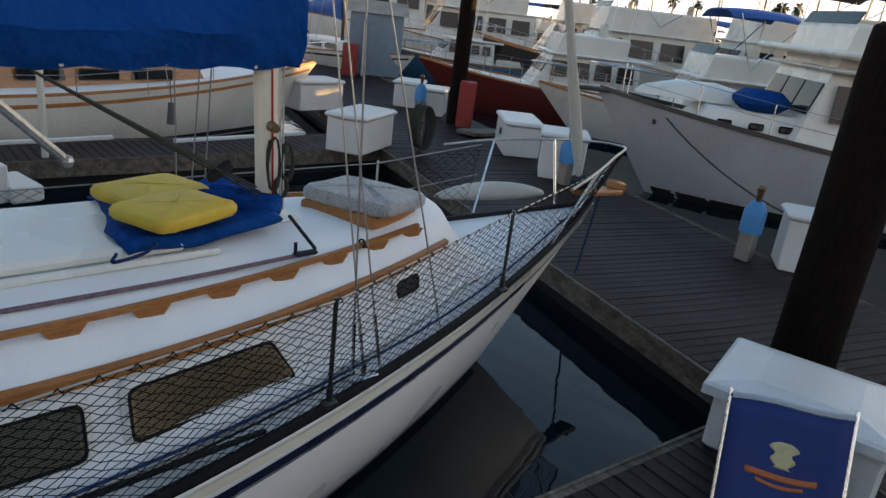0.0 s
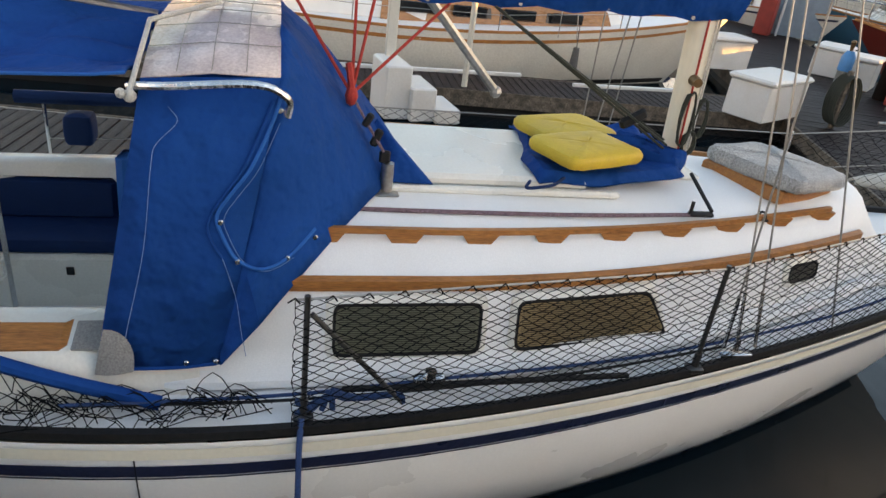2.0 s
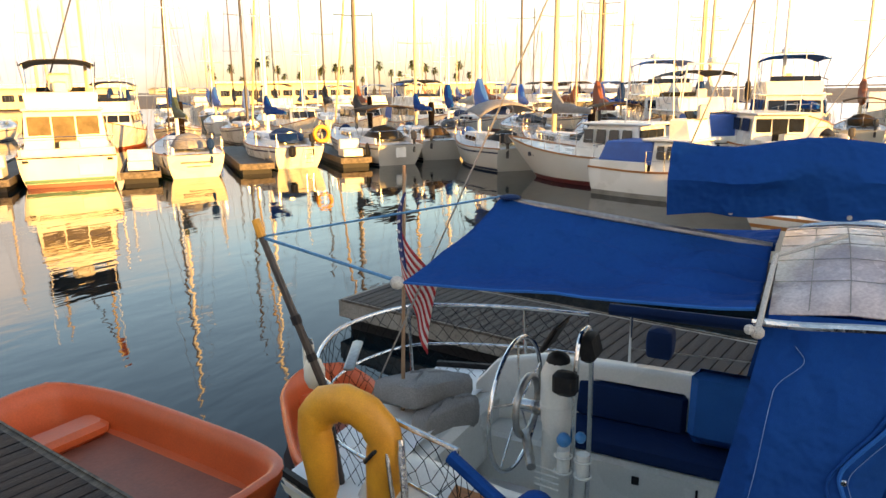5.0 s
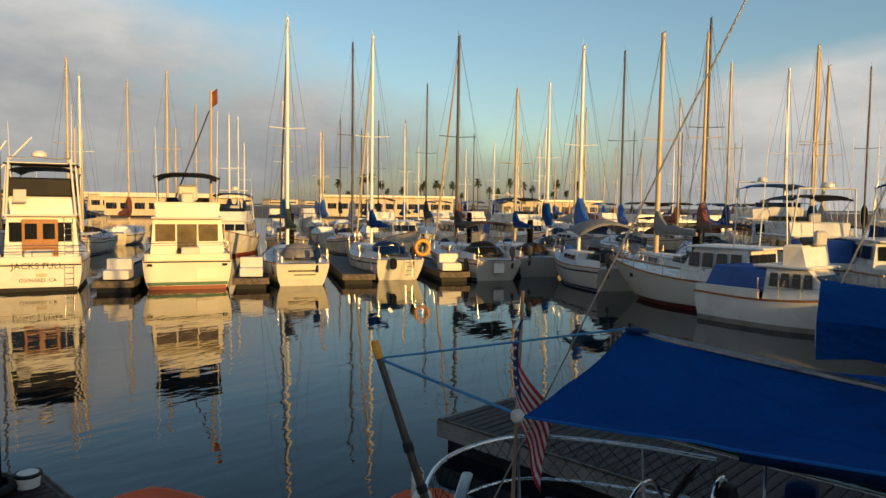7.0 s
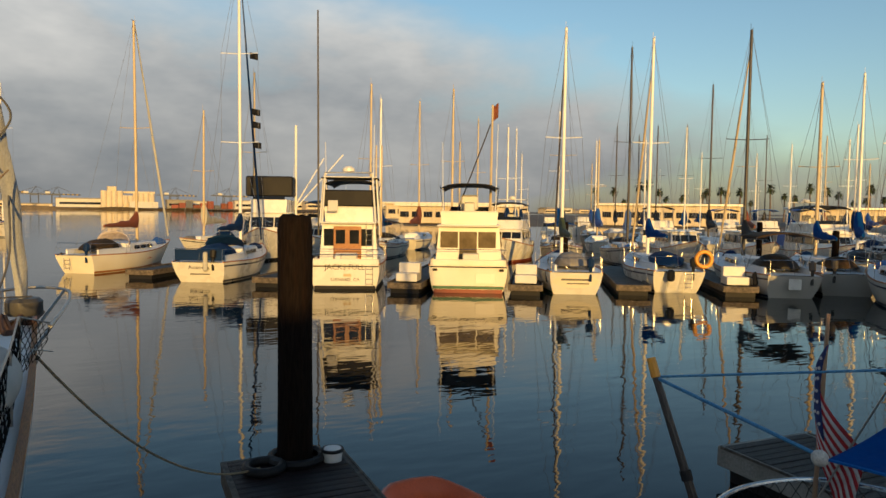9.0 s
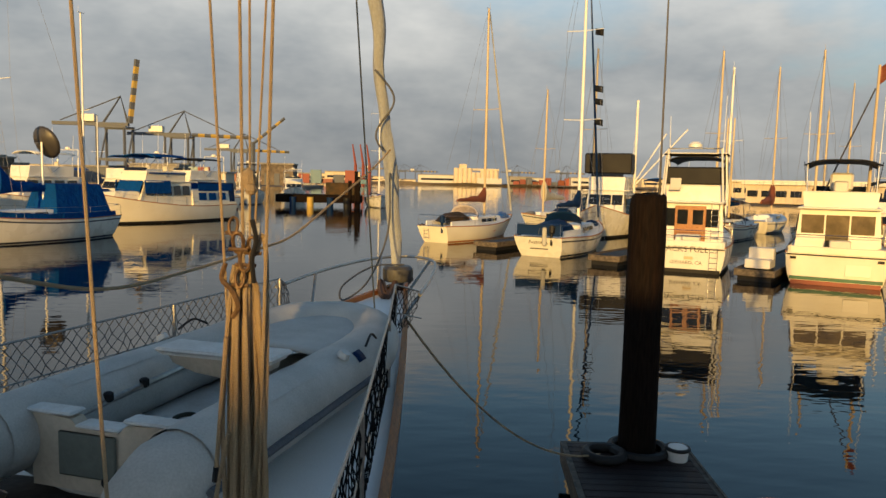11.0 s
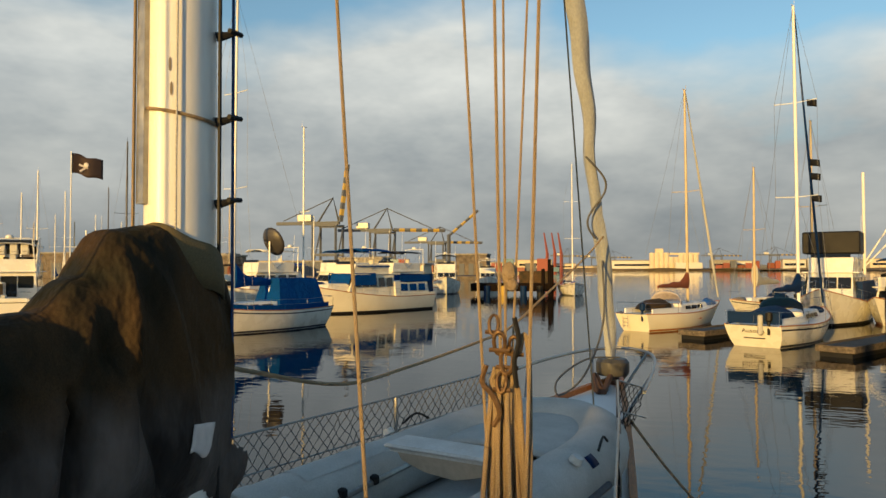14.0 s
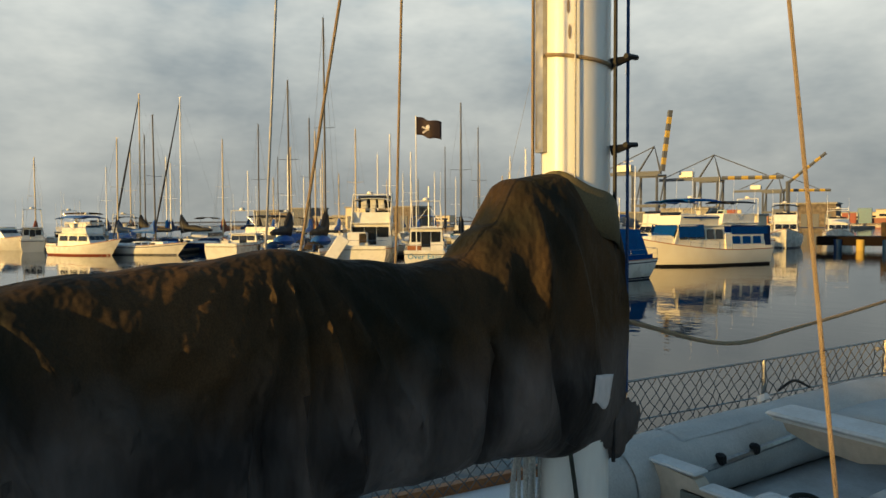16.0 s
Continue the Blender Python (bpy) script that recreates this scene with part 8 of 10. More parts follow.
ob, h = motorboat("motor_yacht", 12.5, 4.0, "white motor yacht with blue bridge canopy", boot=NAVY, canopy=TARP, fs=1.3, fb=2.1, hh=1.6)
place(ob, 41.0, 9.5, 250)
ob, h = motorboat("motor_yacht", 12.0, 4.0, "white motor yacht with dark blue canvas windows", boot=NAVY, canopy=BLUE, winmat=BLUE, fs=1.3, fb=2.1, hh=1.6)
place(ob, 39.0, 3.0, 262)

# --- the boats ahead to port ---
ob, h = sailboat("ketch", 11.2, 3.3, "white ketch with blue rail cloths, blue covers and mesh dish", mast=18.4, mizzen=12.0, cover=BLUE, cabinmat=DECK, levels=2, tw=0.6, fs=1.15, fb=1.75, boom=3.6, cover_r=0.24)
part("rail_cloth", h.rail(0.28, 0.02, 0.05, 0.97, inset=0.02, up=0.02, n=18), BLUE, ob, "blue rail cloth")
part("mesh_dish", Shape().grid(lambda u, v: (0.85 * u * math.cos(2 * math.pi * v), -1.4 - 0.3 * u * u + 0.3 * u * math.sin(2 * math.pi * v), 5.0 + 0.8 * u * math.sin(2 * math.pi * v)), 5, 18), MASTD, ob, "dark mesh dish aerial", thick=0.01)
part("dish_post", Shape().tube([(0, -1.4, 1.6), (0, -1.4, 5.0)], 0.05, 7), MASTW, ob)
part("cockpit_tent", cabin(Shape(), -4.6, -1.2, 2.5, 2.3, 1.3, 2.9, 0.5, 0.3, 0.3), BLUE, ob, "blue cockpit tent", smooth=False)
part("hatch_cover", Shape().ball((0, 2.2, 1.75), 0.6, 12, (1, 1.6, 0.35)), GEL, ob)
place(ob, -18.3, 38.0, 203.7)
ob, h = motorboat("trawler_yacht", 12.9, 3.9, "cream trawler yacht with blue window covers and bimini", hullmat=CREAM, housemat=CREAM, boot=BLACK, canopy=BLUE, winmat=GLASSD, house=(-0.12, 0.26), hh=1.75, fs=1.2, fb=2.2, flyh=0.75, nwin=5, arch=False)
for sx in (-1, 1):
    part("window_cover", Shape().box((sx * 1.50, 1.75, 2.62), (0.06, 2.3, 0.95), rot=(0, sx * -5, sx * 3.5), bev=0.02), BLUE, ob, "blue canvas cover buttoned over the side windows", smooth=False)
    part("cheek_stripe", Shape().box((sx * 1.42, 0.7, 3.62), (0.05, 3.4, 0.1), rot=(0, 0, sx * 3)), BLUE, ob, smooth=False)
    part("deck_curtain", Shape().box((sx * 1.66, -4.0, 2.62), (0.05, 3.9, 0.55), rot=(0, 0, -sx * 1.0), bev=0.02), BLUE, ob, "blue canvas curtain round the after deck", smooth=False)
part("screen_cover", Shape().box((0, 2.95, 2.65), (2.3, 0.06, 0.9), rot=(24, 0, 0), bev=0.03), BLUE, ob, "blue canvas windscreen cover", smooth=False)
part("end_curtain", cabin(Shape(), -6.42, -5.6, 3.2, 3.3, 1.1, 3.0, 0.05, 0.0, 0.15), NAVYC, ob, "dark blue curtain over the stern", smooth=False)
part("aft_cabin", cabin(Shape(), -5.7, -1.5, 3.4, 3.5, 1.2, 2.42, 0.15, 0.0, 0.1), CREAM, ob, smooth=False)
side_windows(ob, 3, -5.3, -2.0, 3.42, 3.42, 1.62, 2.2, 0.1, BLUE)
part("fore_trunk", cabin(Shape(), 3.0, 5.0, 2.2, 1.3, 1.75, 2.3, 0.1, 0.4, 0.0), CREAM, ob, smooth=False)
place(ob, -17.2, 56.2, 207.9)
for L, c, cv, x, y, hd, lab in ((12.5, TARP, NAVYC, -24.5, 69.0, 206, "white flybridge cruiser with blue curtains behind the ketch"), (11.5, GEL, None, -30.5, 64.0, 208, "white cruiser with raked screen behind the ketch"), (12.0, BLACK, None, -20.3, 74.5, 206, "white flybridge cruiser with dark canopy in the next berth")):
    ob, h = motorboat("motor_cruiser", L, 3.8, lab, canopy=c, cover=cv, hh=1.8, fs=1.3, fb=2.1, flyh=0.9, front=1.1, group="cruisers to port")
    place(ob, x, y, hd)
ob, h = motorboat("motor_yacht", 13.0, 4.2, "white motor yacht with dark windscreen moored bow on", boot=NAVY, canopy=BLACK, hh=1.7, fs=1.4, fb=2.4, flyh=0.9)
place(ob, -18.9, 98.4, 168)
ob, h = motorboat("motor_yacht", 12.0, 4.1, "white flybridge yacht moored beyond a work float", boot=NAVY, canopy=GEL, hh=1.6, fs=1.3, fb=2.2)
place(ob, -15.6, 118.0, 172)
ob, h = sailboat("sailboat", 12.0, 3.6, "white sailboat moored bow on beside dark piles", mast=17.0, cover=SAIL, levels=2, fs=1.2, fb=1.7)
place(ob, -1.4, 94.8, 176)
wf = thing("work_float", (-9, 94, 0), "dark work float with drums and timber fenders", "float")
part("deck", Shape().box((-9.0, 95.0, 1.0), (10.8, 6.0, 1.0), bev=0.05), PILE, wf, smooth=False)
for i, (x, m) in enumerate(((-12.2, NAVYC), (-10.0, CRANEY), (-7.5, NAVYC), (-5.4, BLACK))):
    part("drum", Shape().tube([(x, 91.9, -0.2), (x, 91.9, 1.2)], 0.42, 12), m, wf)
part("shed", Shape().box((-6.2, 96.0, 2.3), (4.2, 3.0, 1.6), bev=0.05), COVER, wf, "brown timber shed on the float", smooth=False)
for x, z in ((-5.0, 3.4), (-4.2, 4.6), (-3.9, 3.9)):
    part("fender_post", Shape().tube([(x, 92.0, -0.5), (x, 92.0, z)], 0.24, 10), PILE, wf)

# --- the row beyond the boom ---
ob, h = motorboat("fishing_boat", 9.5, 3.4, "white fishing boat with curved blue lettering on its stern", boot=None, canopy=None, fly=False, arch=True, house=(-0.14, 0.22), hh=1.9)
boat_name(h, "Over Easy", 0.55, 0.62, ob, LETTERB)
part("boat_ladder", Shape().tube([(0.9, -1.2, 1.2), (0.9, -1.0, 3.2)], 0.03, 5).tube([(1.3, -1.2, 1.2), (1.3, -1.0, 3.2)], 0.03, 5), TEAK, ob)
part("deck_crate", Shape().box((-0.8, -3.4, 1.35), (1.1, 0.6, 0.35), bev=0.03), WOODBOX, ob, smooth=False)
part("rod_mast", Shape().tube([(0.2, -1.0, 2.6), (0.2, -1.0, 6.2)], 0.06, 6).tube([(-0.8, -1.0, 3.3), (0.2, -1.0, 4.6), (1.2, -1.0, 3.3)], 0.025, 5), MASTW, ob)
place(ob, -33.1, 43.1, -36, True, h)
ob, h = motorboat("sport_boat", 13.0, 4.4, "white sport fishing boat with hard top and rod racks", boot=None, canopy=GEL, house=(-0.16, 0.24), hh=2.0, flyh=0.9, fs=1.2, fb=2.2)
for sx in (-1, 1):
    part("bridge_wing", Shape().loft([[(sx * 1.72, y, z), (sx * 1.64, y, z), (sx * 1.64, y + d, z), (sx * 1.72, y + d, z)] for y, z, d in ((-2.4, 2.6, 1.2), (-1.7, 4.4, 0.9), (-1.0, 5.8, 0.6))]), GEL, ob, "sloping white bridge support", smooth=False)
part("bridge_curtain", Shape().box((0, 0.55, 5.15), (3.1, 0.06, 1.1), bev=0.02), GLASSD, ob, "smoked vinyl bridge curtain", smooth=False)
for x in (-0.7, 0.1, 0.8):
    part("bridge_chair", Shape().box((x, -1.0, 4.75), (0.5, 0.5, 0.5), bev=0.06).box((x, -1.25, 5.05), (0.5, 0.1, 0.6), bev=0.04), OLDWHITE, ob)
part("bait_station", Shape().box((-0.9, -3.2, 1.9), (1.6, 0.9, 1.2), bev=0.06), GEL, ob, smooth=False)
part("station_door", Shape().box((-0.4, -3.67, 1.9), (0.6, 0.04, 1.0), bev=0.01), COVER, ob, smooth=False)
part("raised_platform", Shape().box((-1.9, -6.9, 1.2), (1.0, 0.16, 2.3), rot=(-12, 32, 0), bev=0.05), GEL, ob, "white swim platform folded up", smooth=False)
place(ob, -39.0, 42.45, -33, True, h)
for (x, y, hd, m, c, lab) in ((-46.1, 38.7, -30, MASTD, BLACK, "white sailboat with a black sail cover and blue tarpaulin"), (-42.6, 39.9, -31, MASTD, BLACK, "tall dark-masted sailboat with black sail cover"), (-71.0, 47.6, -104, MASTG, BLACK, "dark-hulled sailboat with black sail cover"), (-69.0, 51.6, -104, MASTW, BLACK, "navy-hulled sailboat with a bulky black sail cover")):
    ob, h = sailboat("sailboat", 9.8 if x > -50 else 11.5, 3.1, lab, mast=15.9 if x < -44 and x > -50 else 21.0 if x > -44 else 18.2, mastmat=m, cover=c, cover_r=0.38, boom=4.6, hullmat=GEL if x > -50 else NAVYC)
    if x > -50:
        part("tarpaulin", Shape().ball((0, -0.6, 1.75), 0.9, 12, (0.9, 1.7, 0.55)), TARP, ob, "crumpled blue tarpaulin")
    else:
        furled(ob, h, 17.5, BLACK, 0.1)
    place(ob, x, y, hd, True, h)
ob, h = motorboat("motor_cruiser", 9.0, 3.3, "white cuddy cruiser with tall radar arch", boot=BROWNHULL, canopy=None, fly=False, arch=True, house=(0.0, 0.3), hh=1.0, fs=1.3, fb=1.9, front=0.9)
place(ob, -52.0, 38.6, -28, True, h)
for L, c, hm, x, y, hd, lab in ((12.5, None, GEL, -97.0, 38.5, 70, "white express cruiser with dark raked screen"), (8.5, None, CREAM, -90.5, 39.5, -67, "small cream cruiser stern on to the fairway"), (12.0, COVER, OLDWHITE, -92.0, 47.5, 70, "weathered cruiser with faded red-brown canopy")):
    ob, h = motorboat("motor_cruiser", L, L * 0.32, lab, hullmat=hm, boot=None, canopy=c, fly=c is not None, arch=True, hh=1.5, fs=1.3, fb=2.0, front=1.4, group="cruisers beyond the boom")
    place(ob, x, y, hd)
fg = thing("flag", (-34.1, 43.4, 0), "dark flag with a pale emblem on a tall staff", "flag")
part("staff", Shape().tube([(-34.1, 43.4, 0.8), (-34.1, 43.4, 11.4)], 0.04, 6), MASTW, fg)
part("cloth", Shape().grid(lambda u, v: (-34.1 + 1.5 * u, 43.4 + 1.15 * u + 0.12 * math.sin(7 * u), 11.3 - 1.35 * v - 0.4 * u + 0.07 * math.sin(9 * u)), 14, 6), mat("flag_black", (0.035, 0.02, 0.018), 0.8), fg, thick=0.01)
part("emblem", Shape().box((-33.36, 43.9, 10.35), (0.95, 0.03, 0.12), rot=(0, 25, 38)).box((-33.36, 43.9, 10.35), (0.95, 0.03, 0.12), rot=(0, -35, 38)).ball((-33.36, 43.9, 10.5), 0.2, 8, (1, 0.4, 1)), FLAGW, fg)

# --- along the main dock ---
ob, h = motorboat("trawler", 12.5, 4.0, "white trawler bow on with dark rub rail and chromed bow rail", hullmat=mat("hull_grey_white", (0.40, 0.41, 0.43), 0.4, big=0.8, stain=0.3), boot=BLACK, house=(-0.35, 0.22), hh=1.65, fs=1.3, fb=2.0, canopy=None, arch=False, front=0.5, tw=0.85, flyh=0.8)
part("fore_trunk", cabin(Shape(), 2.0, 4.6, 2.2, 1.2, 1.4, 2.0, 0.1, 0.5, 0.0), GEL, ob, smooth=False)
part("blue_cover", Shape().box((-0.4, 3.1, 2.2), (1.0, 0.9, 0.4), bev=0.15), BLUE, ob, "blue canvas hatch cover")
part("upturned_tender", Shape().loft([[(k * 0.5 * math.cos(a) + 0.3, 4.35 + 0.9 * y, 2.02 + 0.36 * k * math.sin(a)) for a in (math.pi * j / 8 for j in range(9))] for y, k in ((-1.2, 0.7), (-0.6, 1.0), (0.3, 0.95), (1.0, 0.5), (1.2, 0.1))], closed=False, caps=False), GEL, ob, "upturned white tender")
part("anchor_line", Shape().tube(sag((-0.55, 5.0, 1.75), (-3.6, 2.6, 0.5), 0.3), 0.016, 5), ROPEG, ob)
part("bow_capping", h.rail(0.09, 0.1, 0.6, 0.995, inset=-0.03, n=14), MASTD, ob, "dark bow capping")
part("bow_platform", Shape().box((0, 6.3, 2.0), (0.35, 0.9, 0.09), bev=0.03), MASTD, ob, smooth=False)
part("roof_visor", Shape().box((0, 1.2, 3.25), (3.6, 2.9, 0.14), bev=0.05), GEL, ob, "white roof overhang", smooth=False)
for x in (-0.6, 0.0, 0.6):
    part("hatch_port", Shape().box((-1.02 + 0.08 * abs(x), 3.3 + x, 1.75), (0.06, 0.3, 0.13), bev=0.03), GLASSD, ob)
for i in range(7):
    part("registration_bar", Shape().box((-h.half(0.93) - 0.03, 5.1 - 0.1 * i, 1.55), (0.02, 0.07, 0.1), rot=(0, 0, -25)), LETTER, ob)
place(ob, 3.7, -15.85, 46)
ob, h = motorboat("motor_cruiser", 9.5, 3.2, "oxblood-hulled motor boat with chromed bow rail", hullmat=BROWNHULL, boot=None, house=(-0.25, 0.12), hh=1.2, canopy=None, arch=False, fs=1.0, fb=1.5)
place(ob, 14.6, -18.5, 40)
ob, h = motorboat("motor_cruiser", 9.0, 3.1, "white motor boat with narrow dark side windows", boot=NAVY, house=(-0.28, 0.1), hh=1.2, canopy=TARP, arch=False, fs=1.0, fb=1.5)
place(ob, 9.6, -18.3, 42)
ob, h = motorboat("motor_boat", 8.5, 2.9, "teal-hulled motor boat with low screen", hullmat=TEALHULL, boot=None, house=(-0.2, 0.1), hh=0.9, fly=False, canopy=None, arch=False, fs=1.0, fb=1.5)
place(ob, 22.5, -21.0, 34)
ob, h = motorboat("motor_yacht", 16.0, 4.8, "large white motor yacht with black wraparound windows", boot=NAVY, house=(-0.3, 0.15), hh=2.1, canopy=GEL, fs=1.8, fb=2.8, flyh=1.0, front=1.2)
place(ob, 33.5, -22.5, 40)
ob, h = sailboat("classic_sailboat", 11.5, 3.2, "cream wooden sailboat with varnished cabin sides", hullmat=mat("hull_ivory", (0.64, 0.63, 0.58), 0.4, big=0.8, stain=0.3), stripe=TEAK, boot=BLACK, cabinmat=DECK, mast=12.5, mastmat=MASTG, cover=SAIL, tw=0.5, fs=1.05, fb=1.55, dodger=None)
part("cabin_side", cabin(Shape(), -2.4, 2.6, 1.95, 1.35, 1.02, 1.5, 0.1, 0.2, 0.02), WOODBOX, ob, "varnished wooden cabin side", smooth=False)
for sx in (-1, 1):
    for i in range(4):
        part("cabin_window", Shape().box((sx * (0.94 - 0.06 * i), -1.7 + 1.05 * i, 1.3), (0.06, 0.7, 0.2), rot=(0, 0, sx * 3), bev=0.02), GLASSD, ob)
part("fender", Shape().tube([(1.55, 1.4, 0.5), (1.55, 1.4, 0.9)], [0.09, 0.06], 9).tube([(1.55, 1.4, 0.9), (1.5, 1.4, 1.3)], 0.01, 4), NETW, ob)
place(ob, 14.35, -3.2, 178)
ob, h = sailboat("sailboat", 9.5, 3.0, "white sailboat behind the wooden boat", mast=12.0, cover=BLUE)
place(ob, 19.3, -4.0, 182)

for L, hm, c, cv, hh, x, y, hd, lab in ((12.5, MASTD, TARP, None, 1.7, 17.5, -26.5, 40, "dark-hulled sport cruiser with blue screen cover"), (11.5, GEL, GEL, None, 1.8, 22.5, -30.0, 42, "white flybridge cruiser with raked screen"), (13.0, OLDWHITE, BLACK, TARP, 1.9, 11.5, -27.5, 44, "weathered cruiser with dark bridge canopy"), (12.0, GEL, NAVYC, None, 1.8, 28.0, -27.0, 38, "white cruiser with navy bridge canopy"), (12.0, TEALHULL, COVER, None, 1.7, 34.0, -32.0, 40, "teal-hulled cruiser with brown canopy"), (13.5, GEL, TARP, None, 2.0, 41.0, -34.0, 38, "tall white cruiser with blue canopy")):
    ob, h = motorboat("motor_cruiser", L, L * 0.33, lab, hullmat=hm, boot=None, canopy=c, cover=cv, house=(-0.3, 0.2), hh=hh, fs=1.3, fb=2.1, flyh=0.9, front=1.1, arch=c is BLACK, group="cruisers behind the walkway")
    place(ob, x, y, hd)

# --- copies that fill the basins ---
PROTO = []
for i, (L, m, c, hm, mm, bi, lab) in enumerate(((9.0, 11.5, BLUE, GEL, MASTW, None, "white sailboat with blue sail cover in a berth"), (9.8, 13.0, NAVYC, OLDWHITE, MASTG, BLUE, "weathered sailboat with navy cover and blue bimini in a berth"), (8.4, 10.5, SAIL, GEL, MASTG, None, "white sailboat with pale sail cover in a berth"), (10.6, 14.5, TARP, GEL, MASTD, None, "white dark-masted sailboat in a berth"), (9.2, 12.2, RUST, CREAM, MASTG, COVER, "cream sailboat with rust sail cover in a berth"))):
    ob, h = sailboat("sailboat", L, L * 0.32, lab, hullmat=hm, mast=m, mastmat=mm, cover=c, bimini=bi, railings=False, group="moored sailboats", cover_r=0.27)
    rails(ob, h, n=0)
    PROTO.append(ob)
MOTOR = []
for L, c, cv, lab in ((9.5, TARP, None, "white flybridge cruiser with blue canopy in a berth"), (10.5, BLACK, TARP, "white cruiser with dark canopy and blue curtain in a berth"), (8.6, None, None, "white low motor cruiser in a berth")):
    ob, h = motorboat("motor_cruiser", L, L * 0.34, lab, canopy=c, cover=cv, group="moored motor cruisers", railing=False, fly=c is not None, arch=c is BLACK, nwin=3)
    MOTOR.append(ob)
FARS, FARM = [], []
for L, m, c, hm, mm, lab in ((9.0, 12.5, BLUE, GEL, MASTW, "white sailboat with blue cover in a far berth"), (10.5, 15.0, BLACK, OLDWHITE, MASTD, "weathered dark-masted sailboat in a far berth"), (8.0, 10.0, TARP, GEL, MASTG, "small white sailboat in a far berth"), (9.6, 13.6, RUST, CREAM, MASTG, "cream sailboat with rust cover in a far berth"), (9.2, 11.2, NAVYC, TEALHULL, MASTW, "teal-hulled sailboat in a far berth")):
    ob, h = sailboat("sailboat", L, L * 0.32, lab, hullmat=hm, mast=m, mastmat=mm, cover=c, far=True, group="moored sailboats", cover_r=0.3)
    FARS.append(ob)
for L, c, lab in ((9.5, TARP, "white motor cruiser with blue canopy in a far berth"), (10.5, COVER, "white motor cruiser with brown canopy in a far berth")):
    h = Hull(L, L * 0.34, 1.0, 1.7, tw=0.9, smax=0.4, p=2.3, rake=1.4, srake=0.12, depth=0.4, e=0.32, g=1.1, lowat=0.25, low=0.05)
    ob = thing("motor_cruiser", (0, 0, 0), lab, "motor boat", "moored motor cruisers")
    part("hull", h.skin(14, 7), GEL, ob)
    part("deck", h.deck(10, 0.02), GEL, ob)
    part("wheelhouse", cabin(Shape(), -L * 0.3, L * 0.2, L * 0.28, L * 0.22, 0.95, 2.25, 0.14, 0.9, 0.05), GEL, ob, smooth=False)
    part("window_band", cabin(Shape(), -L * 0.3 - 0.01, L * 0.2 - 0.5, L * 0.272, L * 0.235, 1.55, 2.05, 0.05, 0.25, 0.02), GLASSD, ob, smooth=False)
    part("flybridge", cabin(Shape(), -L * 0.22, L * 0.06, L * 0.24, L * 0.2, 2.25, 2.8, 0.02, 0.2, 0.0), GEL, ob, smooth=False)
    part("canopy", Shape().grid(lambda u, v: (L * 0.12 * (2 * v - 1), -L * 0.24 + L * 0.26 * u, 4.0 - 0.2 * (2 * v - 1) ** 4), 4, 6), c, ob, thick=0.05)
    for sx in (-1, 1):
        part("canopy_pole", Shape().tube([(sx * L * 0.115, -L * 0.1, 2.6), (sx * L * 0.118, -L * 0.2, 3.9)], 0.02, 5), CHROME, ob)
    FARM.append(ob)
used = set()
rnd = random.Random(77)


def berth(x, y, heading, motor=0.25, far=False):
    src = rnd.choice(FARM if far else MOTOR) if rnd.random() < motor else rnd.choice(FARS if far else PROTO)
    m = pose(x, y, 0, 0, 0, -heading + rnd.uniform(-3, 3))
    if src.name not in used:
        used.add(src.name)
        src.matrix_basis = m
    else:
        copy_thing(src, m)


U, V = Vector((math.sin(radians(HEAD)), math.cos(radians(HEAD)))), Vector((math.cos(radians(HEAD)), -math.sin(radians(HEAD))))
O = Vector((15.6, 25.2))
for d, flip, k0, k1, far in ((22, 180, -2, 9, False), (36, 0, -2, 13, True), (49, 180, -1, 15, True), (66, 0, 0, 18, True), (80, 180, 2, 20, True)):
    for k in range(k0, k1, 2 if d == 80 else 1):
        p = O + U * (d + rnd.uniform(-1, 1)) + V * (k * 4.3 + rnd.uniform(-0.7, 0.7))
        berth(p.x, p.y, HEAD + flip, 0.22, far)
for x, flip in ((48, 90), (66, 270)):
    for k in range(13):
        y = 14 - 4.8 * k - (x - 46) * 0.1
        berth(x + rnd.uniform(-1, 1), y + rnd.uniform(-0.5, 0.5), flip, 0.4, x > 60)
for x, y, hd in ((29.5, 11.5, 58), (31.5, 7.8, 60), (28.5, 4.2, 62), (32.5, 3.0, 60), (35.5, 13.0, 58)):
    berth(x + 6, y, hd, 0.35)
for x, y, hd in ((44.8, 9.8, 250), (45.2, 8.0, 65), (38.4, 6.5, 62), (47.0, 20.4, 60), (40.4, 22.8, 58)):
    copy_thing(PROTO[(int(x) % 4)], pose(x, y, 0, 0, 0, -hd))
for r, (d, flip) in enumerate(((17, 0), (32, 180), (48, 0))):
    for k in range(9 + r):
        p = Vector((6.0, -14.5)) + Vector((0.93, -0.36)) * (k * 4.7 - 2) + Vector((-0.05, -1.0)) * d
        berth(p.x + rnd.uniform(-0.6, 0.6), p.y + rnd.uniform(-0.6, 0.6), 40 + flip, 0.5, r > 1)
for k in range(4):
    berth(24.5 + rnd.uniform(-0.5, 0.5), -12.0 + 4.6 * k - 4, 90 if k % 2 else 270, 0.4)
